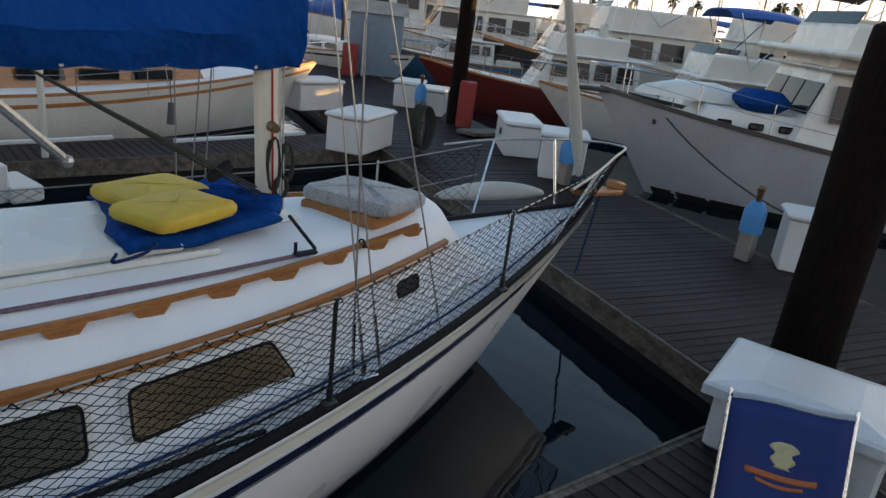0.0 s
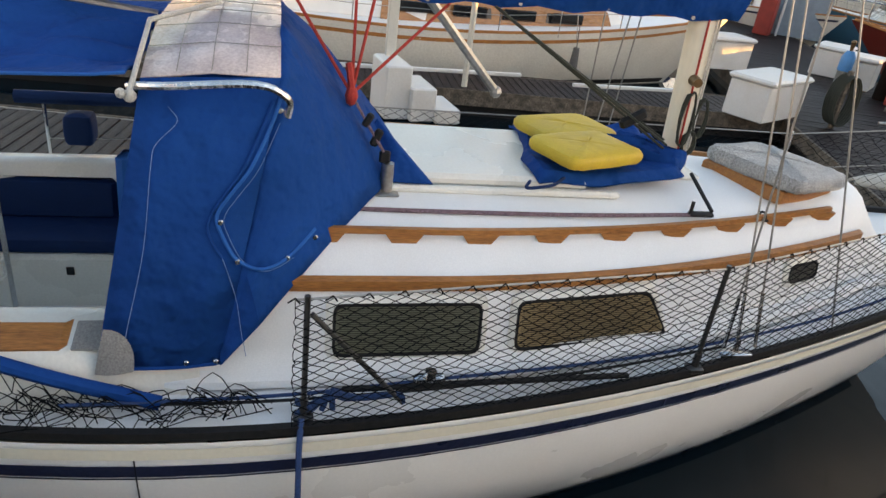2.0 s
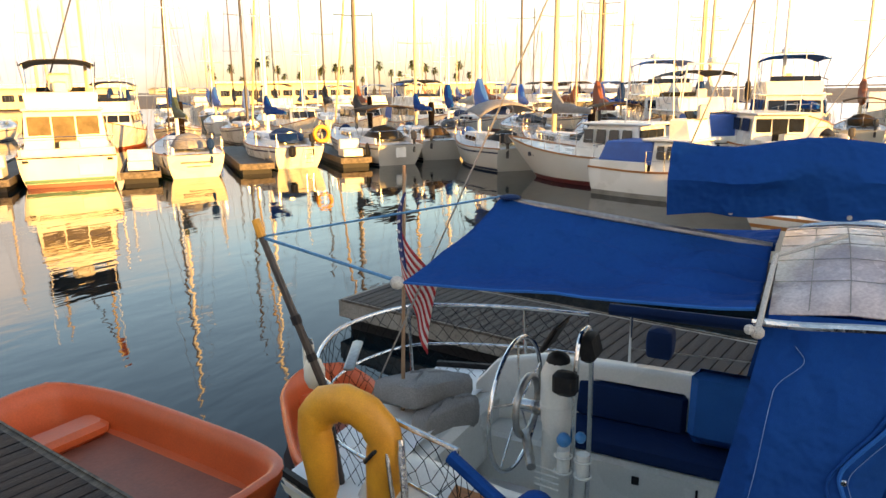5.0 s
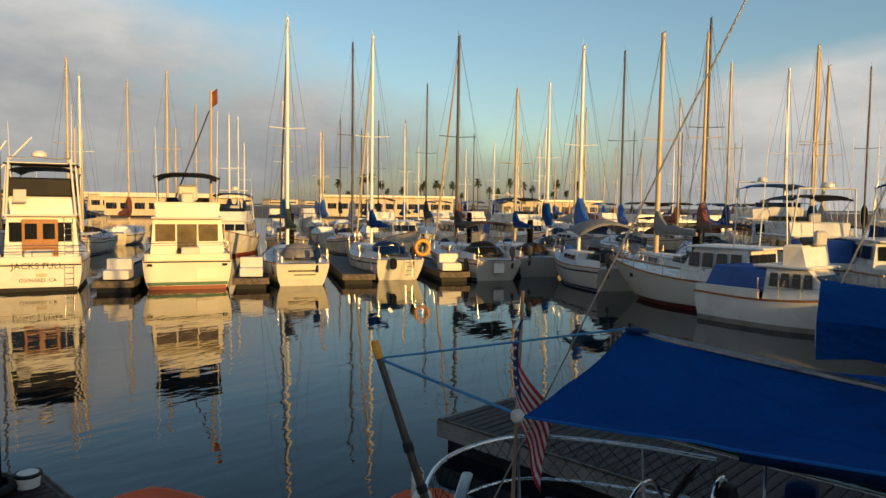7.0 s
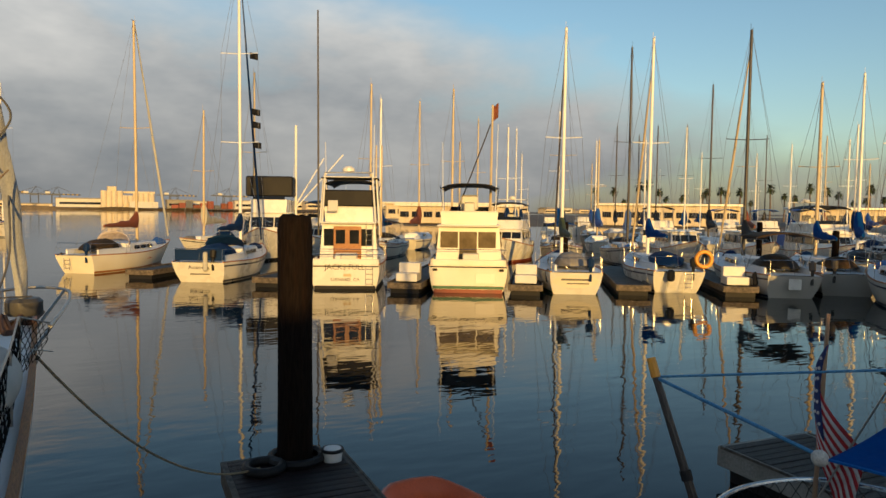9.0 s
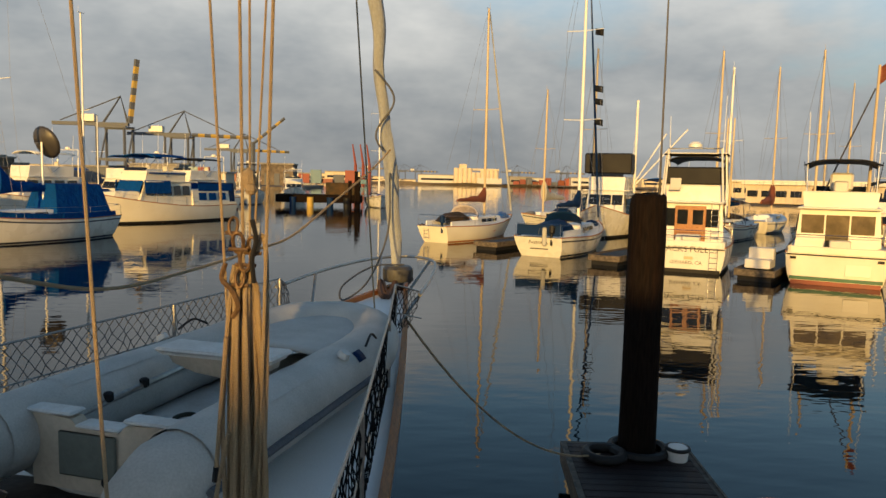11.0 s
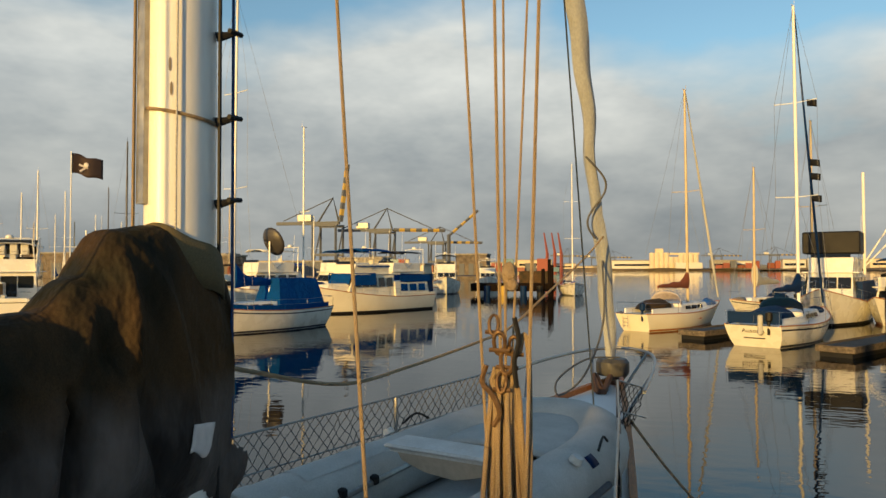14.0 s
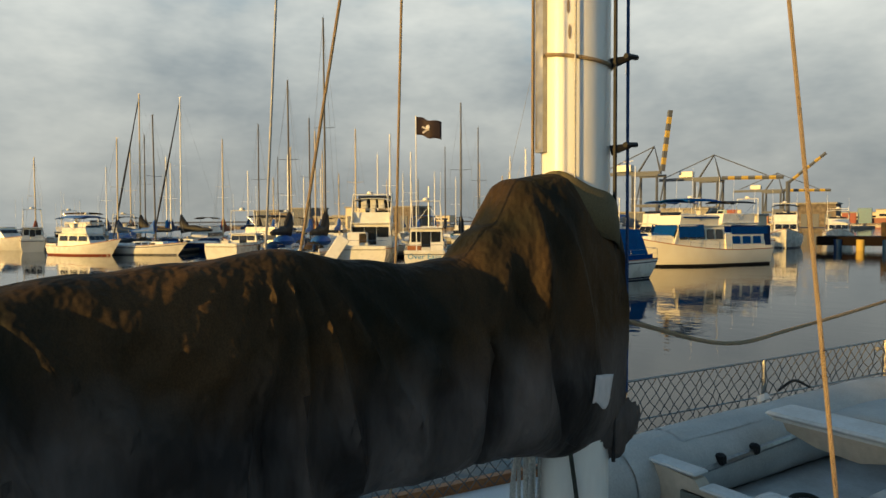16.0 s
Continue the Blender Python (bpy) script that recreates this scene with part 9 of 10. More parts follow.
# the basin to port
for i, (b, d, hd) in enumerate(((-64.2, 82, 78), (-61.8, 88, -104), (-60.2, 80, 76), (-52.0, 78, -104), (-50.0, 86, 76), (-48.2, 76, -40))):
    src = (MOTOR[0], PROTO[1], PROTO[3], MOTOR[1], PROTO[4], PROTO[3])[i]
    copy_thing(src, pose(d * math.sin(radians(b)), 2.3 + d * math.cos(radians(b)), 0, 0, 0, -hd))
for k in range(8):
    berth(-80 - 5.2 * k + rnd.uniform(-0.5, 0.5), 51 - 1.6 * k + rnd.uniform(-1, 1), -52, 0.5)
for d, n, x0 in ((16, 14, -36), (30, 12, -40), (46, 12, -46), (64, 8, -52)):
    for k in range(n):
        berth(x0 - 4.8 * k + rnd.uniform(-1, 1), 44 + d - 0.5 * k + rnd.uniform(-1, 1), -34 if d % 4 else 146, 0.4, True)
for k in range(5):
    berth(-30 - 5 * k, 68 + 4 * k, 214, 0.5, True)
    berth(-27 - 6 * k, 90 + 5 * k, 170, 0.6, True)
for k in range(4):
    p = O + U * (20 + rnd.uniform(-2, 2)) + V * (-9.0 - 4.2 * k)
    berth(p.x, p.y, HEAD + 180, 0.4, k > 3)

# finger docks and steps between the far boats
for i, (x, y) in enumerate(((4.9, 37.4), (9.2, 31.3), (13.5, 26.8), (17.6, 24.0), (21.7, 22.0), (25.4, 19.6))):
    a = Vector((x, y))
    b = a + U * 11
    d = finger("finger_dock_far_side", (b.x, b.y), (a.x, a.y), 1.3, 1.3, "weathered timber finger dock between far boats")
    if i in (2, 3, 5):
        sp = thing("dock_step", (x, y, 0.45), "white boarding step on a finger dock", "step", "boarding steps")
        c = a + U * 0.8
        part("lower_tread", Shape().box((c.x, c.y, 0.62), (0.9, 0.7, 0.34), rot=(0, 0, -HEAD), bev=0.02), BOXW, sp, smooth=False)
        c = a + U * 1.3
        part("upper_tread", Shape().box((c.x, c.y, 0.82), (0.9, 0.4, 0.74), rot=(0, 0, -HEAD), bev=0.02), BOXW, sp, smooth=False)
for x, y, r, z in ((38, 12.5, 0.22, 4.2), (29.5, 10.2, 0.2, 3.8), (33, 20, 0.2, 4.0), (40, 2, 0.22, 4.2), (18.5, -8.5, 0.18, 3.8), (25, 30, 0.2, 4.2), (36, 26, 0.2, 4.3)):
    pile((x, y), r * 0.8, z - 1.3, "dark timber mooring pile among the boats")

# --- far shore ---
def hill(u, v):
    a = radians(-110 + 175 * u)
    r = 1000 + 500 * v
    return (r * math.sin(-a) * 1.0, r * math.cos(a), 1.5 + 2.5 * v + 1.0 * math.sin(23 * u))
solo("far_shore", Shape().grid(hill, 60, 3), SHORE, "low hazy harbour shore", "shore", kind="structure")
solo("breakwater", Shape().loft([[(x, 985 + 9 * math.sin(x * 0.011), -1), (x, 988, 3.2 + math.sin(x * 0.07)), (x, 998, 3.2), (x, 1004, -1)] for x in range(-160, 430, 10)], closed=False, caps=False), SHORE, "low rock breakwater across the harbour", "breakwater", kind="structure")
wb = thing("silo_block", (130, 1030, 1), "pale cream block of storage silos on the shore", "building")
for i in range(10):
    x = 100 + 6.6 * i
    zt = 25 if i < 4 else 19 if i < 6 else 22
    part("silo", Shape().tube([(x, 1030, 0), (x, 1030, zt), (x, 1030, zt + 0.8)], [4.0, 4.0, 3.4], 14), BUILD, wb)
part("head_house", Shape().box((110, 1034, 28), (11, 9, 7), bev=0.3), BUILD, wb, smooth=False)
part("gallery", Shape().box((142, 1034, 24), (44, 6, 3), bev=0.2), BUILD, wb, smooth=False)
part("dock_shed", Shape().box((148, 1024, 6), (36, 12, 11), bev=0.2), OLDWHITE, wb, smooth=False)
rnd2 = random.Random(31)
for i in range(44):
    x = -900 + 42 * i + rnd2.uniform(-14, 14)
    w, hh = rnd2.uniform(22, 60), rnd2.uniform(5, 15)
    if not 88 < x < 172:
        y = 1040 - 0.00025 * x * x + rnd2.uniform(-25, 50)
        bd = thing("harbour_building", (x, y, 1), "low pale harbour building on the far shore", "building", "harbour buildings")
        part("wall", Shape().box((x, y, 1 + hh / 2), (w, 16, hh), bev=0.2), rnd2.choice((BUILD, BUILD, CONC, OLDWHITE)), bd, smooth=False)
        part("roof", Shape().box((x, y, 1.5 + hh), (w + 1.5, 17.5, 1.0)), CONC, bd, smooth=False)
        part("window_band", Shape().box((x, y - 8.1, 1 + hh * 0.55), (w * 0.86, 0.4, hh * 0.22)), GLASSD, bd, smooth=False)
for i in range(9):
    x = 186 + 9.5 * i
    solo("shipping_container", Shape().box((x, 1010, 4.5 + 1.4 * (i % 3)), (8.5, 4, 7 + 2.8 * (i % 3)), bev=0.1), (CRANER, REDP, CRANEG, RUST)[i % 4], "tall painted steel container on the far quay", "containers", "container stacks", smooth=False)


def striped(root, a, b, w, n=9, name="boom_section"):
    a, b = Vector(a), Vector(b)
    for i in range(n):
        p, q = a.lerp(b, i / n), a.lerp(b, (i + 1) / n)
        part(name, Shape().tube([p, q], w, 4), CRANEY if i % 2 else CRANEG, root, smooth=False)


def gantry(x, y, up, label, sc=1.0, yaw=0.0):
    """A container crane: four legs, portal beams, apex frame, boom, machinery house."""
    cr = thing("gantry_crane", (x, y, 0), label, "crane", "container cranes")
    k = sc
    for dx in (-9, 9):
        for dy in (-8, 8):
            part("leg", Shape().tube([(x + dx * k, y + dy * k, 0), (x + dx * k, y + dy * k, 36 * k)], 1.0 * k, 4), CRANEG, cr, smooth=False)
        part("brace", Shape().tube([(x + dx * k, y - 8 * k, 4 * k), (x + dx * k, y + 8 * k, 34 * k)], 0.6 * k, 4), CRANEG, cr, smooth=False)
    for z in (14, 36):
        for dy in (-8, 8):
            part("portal_beam", Shape().box((x, y + dy * k, z * k), (20 * k, 1.6 * k, 1.8 * k)), CRANEG, cr, smooth=False)
    part("back_reach", Shape().box((x - 16 * k, y, 38 * k), (50 * k, 3 * k, 2.4 * k)), CRANEG, cr, smooth=False)
    part("apex_frame", Shape().tube([(x + 9 * k, y, 37 * k), (x + 4 * k, y, 57 * k), (x - 9 * k, y, 37 * k)], 0.9 * k, 4).tube([(x + 4 * k, y, 57 * k), (x - 36 * k, y, 40 * k)], 0.4 * k, 4), CRANEG, cr, smooth=False)
    part("machinery_house", Shape().box((x - 18 * k, y, 42 * k), (11 * k, 6 * k, 5 * k), bev=0.3), OLDWHITE, cr, smooth=False)
    if up:
        striped(cr, (x + 10 * k, y, 39 * k), (x + 15.4 * k, y, 82 * k), 1.9 * k)
    else:
        striped(cr, (x + 10 * k, y, 38 * k), (x + 56 * k, y, 37 * k), 1.5 * k)
        part("stay", Shape().tube([(x + 4 * k, y, 57 * k), (x + 44 * k, y, 39 * k)], 0.4 * k, 4), CRANEG, cr, smooth=False)
    return cr


gantry(-187, 500, True, "grey container crane with raised yellow striped boom")
gantry(-150, 520, False, "grey container crane with lowered yellow boom", 0.88)
gantry(-107, 520, False, "grey container crane with lowered yellow boom", 0.62)
for x, sc in ((-22, 0.62), (22, 0.55), (48, 0.55), (205, 0.6), (285, 0.62)):
    gantry(x, 1120, False, "distant grey container crane", sc)
jib = thing("slewing_crane", (-100, 510, 0), "yellow slewing crane arm over the quay", "crane", "container cranes")
part("tower", Shape().tube([(-96, 510, 0), (-96, 510, 29)], 1.4, 4), CRANEG, jib, smooth=False)
striped(jib, (-96, 510, 28), (-74, 510, 46.5), 1.0, 7, "jib_section")
for i, x in enumerate((4, 10, 15)):
    rc = thing("harbour_crane", (x - 30, 560, 0), "slim red harbour crane with raised arm", "crane", "red cranes")
    part("tower", Shape().tube([(x - 30, 560, 0), (x - 30, 560, 16)], 1.2, 4), CRANER, rc, smooth=False)
    part("arm", Shape().tube([(x - 30, 560, 16), (x - 32.5, 560, 32)], [1.0, 0.5], 4), CRANER, rc, smooth=False)
for i in range(30):
    x, z = -190 + 8.2 * (i % 22) + rnd.uniform(-1, 1), 1.6 + 1.5 * (i % 3)
    if i % 22 not in (9,):
        solo("shipping_container", Shape().box((x, 490 + (i % 4) * 3, 1.2 + z), (7.5, 3, 2 * z), bev=0.05), (CRANER, TEALHULL, REDP, CRANEG)[i % 4], "tall painted steel container on the quay", "containers", "container stacks", smooth=False)

# palms and low buildings inland
def palm(x, y, hgt, seed):
    rn = random.Random(seed)
    p = thing("palm_tree", (x, y, 0), "tall palm tree with ragged dark crown", "tree", "palm trees")
    part("trunk", Shape().tube([(x, y, 0), (x + rn.uniform(-0.3, 0.3), y, hgt * 0.5), (x + rn.uniform(-0.5, 0.5), y, hgt)], [0.35, 0.28, 0.22], 7), BARK, p)
    cr = Shape()
    for k in range(70):
        a, e, ln = rn.uniform(0, 6.3), rn.uniform(-1.3, 1.45), rn.uniform(1.3, 1.9) * hgt / 11
        d = Vector((math.cos(a), math.sin(a), 0))
        s = Vector((-d.y, d.x, 0)) * 0.3
        pts = [Vector((x, y, hgt)) + d * ln * t * math.cos(e * (1 - 0.4 * t)) + Vector((0, 0, ln * (t * math.sin(e) - 0.3 * t * t))) for t in (0, 0.35, 0.7, 1.0)]
        for w, (q0, q1) in zip(((0.4, 1.0), (1.0, 0.9), (0.9, 0.3)), zip(pts, pts[1:])):
            cr.put([q0 - s * w[0], q0 + s * w[0], q1 + s * w[1] + Vector((0, 0, -0.1)), q1 - s * w[1] + Vector((0, 0, -0.1))], [(0, 1, 2, 3)])
    part("crown", cr, LEAF, p, smooth=False)


for i in range(26):
    a, r = radians(43.5 + 0.85 * i + rnd.uniform(-0.6, 0.6)), 280 + rnd.uniform(-25, 35)
    palm(r * math.sin(a), r * math.cos(a), rnd.uniform(8.0, 14.5), 100 + i)
for i in range(13):
    palm(60 + 9 * i + rnd.uniform(-4, 4), -165 - rnd.uniform(0, 40), rnd.uniform(9, 15), 200 + i)
for x, y, w, hh, r in ((96, 150, 30, 4.2, -40), (142, 124, 34, 5.0, -42), (186, 100, 30, 4.6, -40), (118, 190, 40, 5.2, -38)):
    bd = thing("shore_building", (x, y, 0), "long low cream building with dark window band", "building", "shore buildings")
    part("wall", Shape().box((x, y, hh / 2 + 0.4), (w, 9, hh), rot=(0, 0, r), bev=0.1), BUILD, bd, smooth=False)
    part("roof", Shape().box((x, y, hh + 0.7), (w + 2, 11, 0.6), rot=(0, 0, r), bev=0.1), CREAM, bd, smooth=False)
    n = int(w / 3)
    d = Vector((math.cos(radians(r)), math.sin(radians(r)), 0))
    nn = Vector((d.y, -d.x, 0))
    for i in range(n):
        c = Vector((x, y, hh * 0.62)) + d * (i - (n - 1) / 2) * 3.0 + nn * 4.55
        part("window", Shape().box(tuple(c), (2.2, 0.15, 1.4), rot=(0, 0, r)), GLASSD, bd, smooth=False)
def bank(u, v):
    a = radians(28 + 150 * u)
    r = 118 + 12 * math.sin(9 * u) + 500 * v
    return (r * math.sin(a), r * math.cos(a), -0.6 if v == 0 else 0.9 + 0.6 * v)
solo("near_bank", Shape().grid(bank, 50, 4), SHORE, "low harbour bank behind the berths", "ground", kind="structure")

# unseen block on the side the camera never faces, added between berths and sun to shade them
sx = thing("boat_shed", (-22, -28, 0), "long unseen block added to shade the berths", "shed")
part("wall", Shape().box((-23.4, -28, 2.85), (40, 8, 6.3), bev=0.05), BUILD, sx, smooth=False)
part("roof", Shape().box((-23.4, -28, 6.1), (41, 9, 0.3), bev=0.05), CONC, sx, smooth=False)

# lower unseen block, added to shade the boats along the main dock
part("low_wing", Shape().box((2.45, -24.6, 1.9), (11.5, 1.6, 4.8), bev=0.05), BUILD, sx, smooth=False)
for a, b in (((-30, 56), (-64, 50)), ((-42, 86), (-130, 78)), ((-66, 58), (-132, 50))):
    finger("walkway_to_port", a, b, 2.4, 2.4, "dark timber walkway between far berths")
for i in range(9):
    x = -35 - 5.4 * i if i < 4 else -50 - 6.0 * i
    finger("finger_dock_to_port", (x, 54.5 - 0.5 * i), (x + 5.5, 45 - 0.5 * i), 1.2, 1.2, "dark timber finger dock between far berths")
rnd = random.Random(5)
for i in range(16):
    x, y = -330 + 19 * i + rnd.uniform(-5, 5), 250 + rnd.uniform(-30, 40)
    w, hh = rnd.uniform(12, 26), rnd.uniform(4.5, 10)
    bd = thing("quay_warehouse", (x, y, 0), "low flat-roofed warehouse on the quay", "building", "quay warehouses")
    part("wall", Shape().box((x, y, hh / 2), (w, 12, hh), bev=0.1), (CRANEG, CONC, BUILD, SHORE)[i % 4], bd, smooth=False)
    part("roof", Shape().box((x, y, hh + 0.3), (w + 0.8, 12.8, 0.6), bev=0.1), CONC, bd, smooth=False)
    for j in range(3):
        part("loading_door", Shape().box((x + (j - 1) * w * 0.3, y - 6.1, hh * 0.32), (w * 0.16, 0.3, hh * 0.6)), CRANEG, bd, smooth=False)
solo("quay_ground", Shape().put([(-420, 232, 0.9), (-30, 232, 0.9), (-30, 330, 0.9), (-420, 330, 0.9), (-420, 232, -1), (-30, 232, -1), (-30, 330, -1), (-420, 330, -1)], [(0, 1, 2, 3), (0, 1, 5, 4), (1, 2, 6, 5), (3, 0, 4, 7)]), SHORE, "flat quay behind the port berths", "ground", kind="structure", smooth=False)


# ---- things on the near docks ----
bx = thing("dock_box", (1.03, -4.36, 0.45), "large white fibreglass dock box with peaked lid", "dock box", "dock boxes")
a = 12
part("body", Shape().box((1.03, -4.36, 0.69), (1.1, 0.9, 0.48), rot=(0, 0, a), bev=0.03), BOXW, bx, smooth=False)
m = Matrix.Translation((1.03, -4.36, 0)) @ Euler((0, 0, radians(a))).to_matrix().to_4x4()
lid = [[m @ Vector((sx * w, sy * d, z)) for sx, sy in ((-1, -1), (1, -1), (1, 1), (-1, 1))] for w, d, z in ((0.63, 0.52, 0.90), (0.63, 0.52, 0.97), (0.6, 0.49, 0.99), (0.32, 0.3, 1.04))]
part("lid", Shape().loft(lid), BOXW, bx, "white peaked lid", smooth=False)
ch = thing("folding_chair", (0.75, -3.35, 0.45), "folded blue beach chair with printed fabric leaning on a dock box", "chair")
def cloth(u, v):
    p = Vector((1.19, -3.33, 1.17)).lerp(Vector((0.60, -3.72, 1.19)), v) + Vector((-0.16, 0.24, -0.7)) * u
    return p + Vector((0, 0, 0.012 * math.sin(6 * v))) + Vector((0.3, -0.4, 0)) * 0.06 * math.sin(math.pi * u) * math.sin(math.pi * v)
part("fabric", Shape().grid(cloth, 8, 8), BOXBLUE, ch, "navy printed fabric", thick=0.03)
part("top_band", Shape().tube([cloth(-0.02, v / 6) for v in range(7)], 0.022, 7), mat("chair_band_grey", (0.35, 0.38, 0.42), 0.6), ch)
for v in (-0.02, 1.02):
    part("frame_tube", Shape().tube([cloth(-0.08, v), cloth(1.1, v)], 0.013, 7), CHROME, ch)
OUT = (Vector(cloth(0, 0)) - Vector(cloth(0, 1))).cross(Vector(cloth(1, 0)) - Vector(cloth(0, 0))).normalized()
OUT = OUT if OUT.y > 0 else -OUT
for w, u, k in ((0.3, 0.54, 0.05), (0.2, 0.62, 0.03)):
    part("printed_word_bar", Shape().grid(lambda a, b: Vector(cloth(u + k * a + 0.03 * math.sin(math.pi * b), 0.5 - w + 2 * w * b)) + OUT * 0.019, 3, 10), LETTERO, ch, thick=0.002)
part("printed_motif", Shape().grid(lambda a, b: Vector(cloth(0.3 + 0.22 * a, 0.5 + (2 * b - 1) * (0.05 + 0.09 * abs(math.sin(7 * a)) * (1 - 0.5 * a)))) + OUT * 0.019, 10, 6), mat("print_pale", (0.5, 0.45, 0.25), 0.7), ch, thick=0.002)

st = thing("boarding_step", (1.8, 1.9, 0.45), "white fibreglass boarding step on the finger dock", "step")
part("upper_tread", Shape().box((1.75, 1.93, 0.74), (0.5, 0.52, 0.62), rot=(0, 0, -3), bev=0.03, taper=0.93), BOXW, st, smooth=False)
part("lower_tread", Shape().box((1.7, 1.45, 0.62), (0.5, 0.46, 0.36), rot=(0, 0, -3), bev=0.03, taper=0.95), BOXW, st, smooth=False)


def dock_box(x, y, rot, L=1.35, w=0.75, hh=0.62, label="white dock box with overhanging lid on the walkway", number=False):
    b = thing("dock_box", (x, y, 0.45), label, "dock box", "dock boxes")
    part("body", Shape().box((x, y, 0.45 + hh / 2), (L, w, hh), rot=(0, 0, rot), bev=0.02), BOXW, b, smooth=False)
    part("lid", Shape().box((x, y, 0.45 + hh + 0.05), (L + 0.1, w + 0.1, 0.1), rot=(0, 0, rot), bev=0.035), BOXW, b, smooth=False)
    if number:
        d = Vector((math.cos(radians(rot)), math.sin(radians(rot)), 0))
        n = Vector((-d.y, d.x, 0)) * (w / 2 + 0.008)
        for i in range(3):
            c = Vector((x, y, 0.45 + hh * 0.62)) + n + d * (0.1 * (i - 1))
            part("number_bar", Shape().box(tuple(c), (0.05, 0.012, 0.13), rot=(0, 0, rot)), LETTER, b, smooth=False)
    return b


dock_box(10.5, -7.35, -62, 1.4)
dock_box(14.6, -8.9, -85, 1.3)
dock_box(9.5, -10.8, -40, 1.5, number=True)
dock_box(13.6, -12.0, -50, 0.9, 0.7, 0.6)
dock_box(14.8, -12.2, -50, 1.0, 0.7, 0.6)
dock_box(7.6, -9.9, -50, 0.9, 0.8, 0.75, "white dock box with a sunlit end")


def pump(x, y):
    p = thing("power_pedestal", (x, y, 0.45), "power and water pedestal with a bright blue cover", "pedestal", "dock pedestals")
    part("post", Shape().box((x, y, 0.75), (0.2, 0.2, 0.6), bev=0.02), DULL, p, smooth=False)
    part("cover", Shape().tube([(x, y, 0.85), (x, y, 1.15), (x, y, 1.28)], [0.15, 0.15, 0.08], 12), CYAN, p, "blue plastic cover")
    part("valve", Shape().tube([(x, y, 1.26), (x, y, 1.42)], [0.03, 0.05], 8).ball((x, y, 1.46), 0.06, 8), BRONZE, p)


pump(3.35, -8.6)
pump(7.1, -9.4)
pump(13.2, -11.2)
dock_box(2.75, -9.1, 30, 0.7, 0.6, 0.7, "small white locker beside a pedestal")
rp = thing("red_post", (11.9, -11.5, 0.45), "red painted fire cabinet post", "post", "red dock posts")
part("cabinet", Shape().box((11.9, -11.55, 1.0), (0.38, 0.38, 1.1), rot=(0, 0, 40), bev=0.02), RED, rp, smooth=False)
rp = thing("red_post", (20.6, -14.3, 0.45), "red painted fire cabinet post", "post", "red dock posts")
part("cabinet", Shape().box((20.6, -14.3, 1.0), (0.5, 0.4, 1.1), rot=(0, 0, 40), bev=0.02), RED, rp, smooth=False)
wd = thing("dock_wedge", (9.9, -11.0, 0.45), "sunlit timber ramp board on the walkway", "board")
part("board", Shape().box((11.0, -11.4, 0.5), (1.5, 0.55, 0.09), rot=(0, 3, -85), bev=0.01), PLANKB, wd, smooth=False)
hut = thing("dock_hut", (21.2, -15.6, 0.45), "small blue-grey hut with white trim on the walkway", "hut")
HUTM = mat("hut_blue_grey", (0.20, 0.26, 0.32), 0.7, grain=6, big=2, stain=0.2)
part("wall", Shape().box((21.2, -15.8, 1.55), (1.5, 1.9, 2.2), rot=(0, 0, -35), bev=0.01), HUTM, hut, smooth=False)
part("door", Shape().box((20.75, -14.95, 1.4), (0.8, 0.06, 1.9), rot=(0, 0, -35), bev=0.01), mat("hut_door_white", (0.6, 0.62, 0.62), 0.5), hut, smooth=False)
m = Matrix.Translation((21.2, -15.8, 0)) @ Euler((0, 0, radians(-35))).to_matrix().to_4x4()
part("roof", Shape().loft([[m @ Vector(p) for p in ((-0.9, y, 2.62), (0, y, 3.05), (0.9, y, 2.62), (0, y, 2.9))] for y in (-1.1, 1.1)]), CONC, hut, smooth=False)
rh = thing("hose_rack", (9.9, -8.4, 0.45), "dark hose coiled on a rack by a dock box", "hose")
hs = Shape()
for k in range(6):
    hs.tube([(9.75 + 0.05 * k + 0.03 * math.cos(q), -8.35 + 0.2 * math.cos(q), 0.95 + 0.42 * math.sin(q)) for q in (2 * math.pi * j / 16 for j in range(17))], 0.018, 5, caps=False)
part("coil", hs, ROPEG, rh)
part("bracket", Shape().box((9.9, -8.35, 0.95), (0.08, 0.08, 1.0), bev=0.01), PLANKB, rh, smooth=False)
ws = thing("boarding_step", (9.3, -0.9, 0.45), "white boarding stair on the float", "step")
for i in range(3):
    part("tread", Shape().box((9.2 + 0.05 * i, -1.2 + 0.35 * i, 0.55 + 0.13 * i), (0.75, 0.36, 0.2 + 0.26 * i), rot=(0, 0, 8), bev=0.02), BOXW, ws, smooth=False)
part("pole", Shape().box((9.6, -0.5, 1.6), (0.14, 0.14, 2.3), bev=0.01), OLDWHITE, ws, smooth=False)
for x, y, h in ((11.05, -0.7, 2.3), (11.0, -2.0, 1.8)):
    solo("mooring_post", Shape().tube([(x, y, 0.3), (x, y, h)], 0.05, 8), OLDWHITE, "slim pale mooring post on the finger dock", "post", "mooring posts")
solo("dock_fender_strip", Shape().box((11.25, -1.0, 0.62), (0.08, 4.2, 0.06), rot=(0, 0, 4), bev=0.01).box((11.05, -5.2, 0.62), (0.08, 2.6, 0.06), rot=(0, 0, 4), bev=0.01), BOXW, "white fender strip along the dock edge", "fender strip", smooth=False)
cup = thing("dock_bollard", (3.05, 9.2, 0.45), "small white capped bollard at the dock end", "bollard")
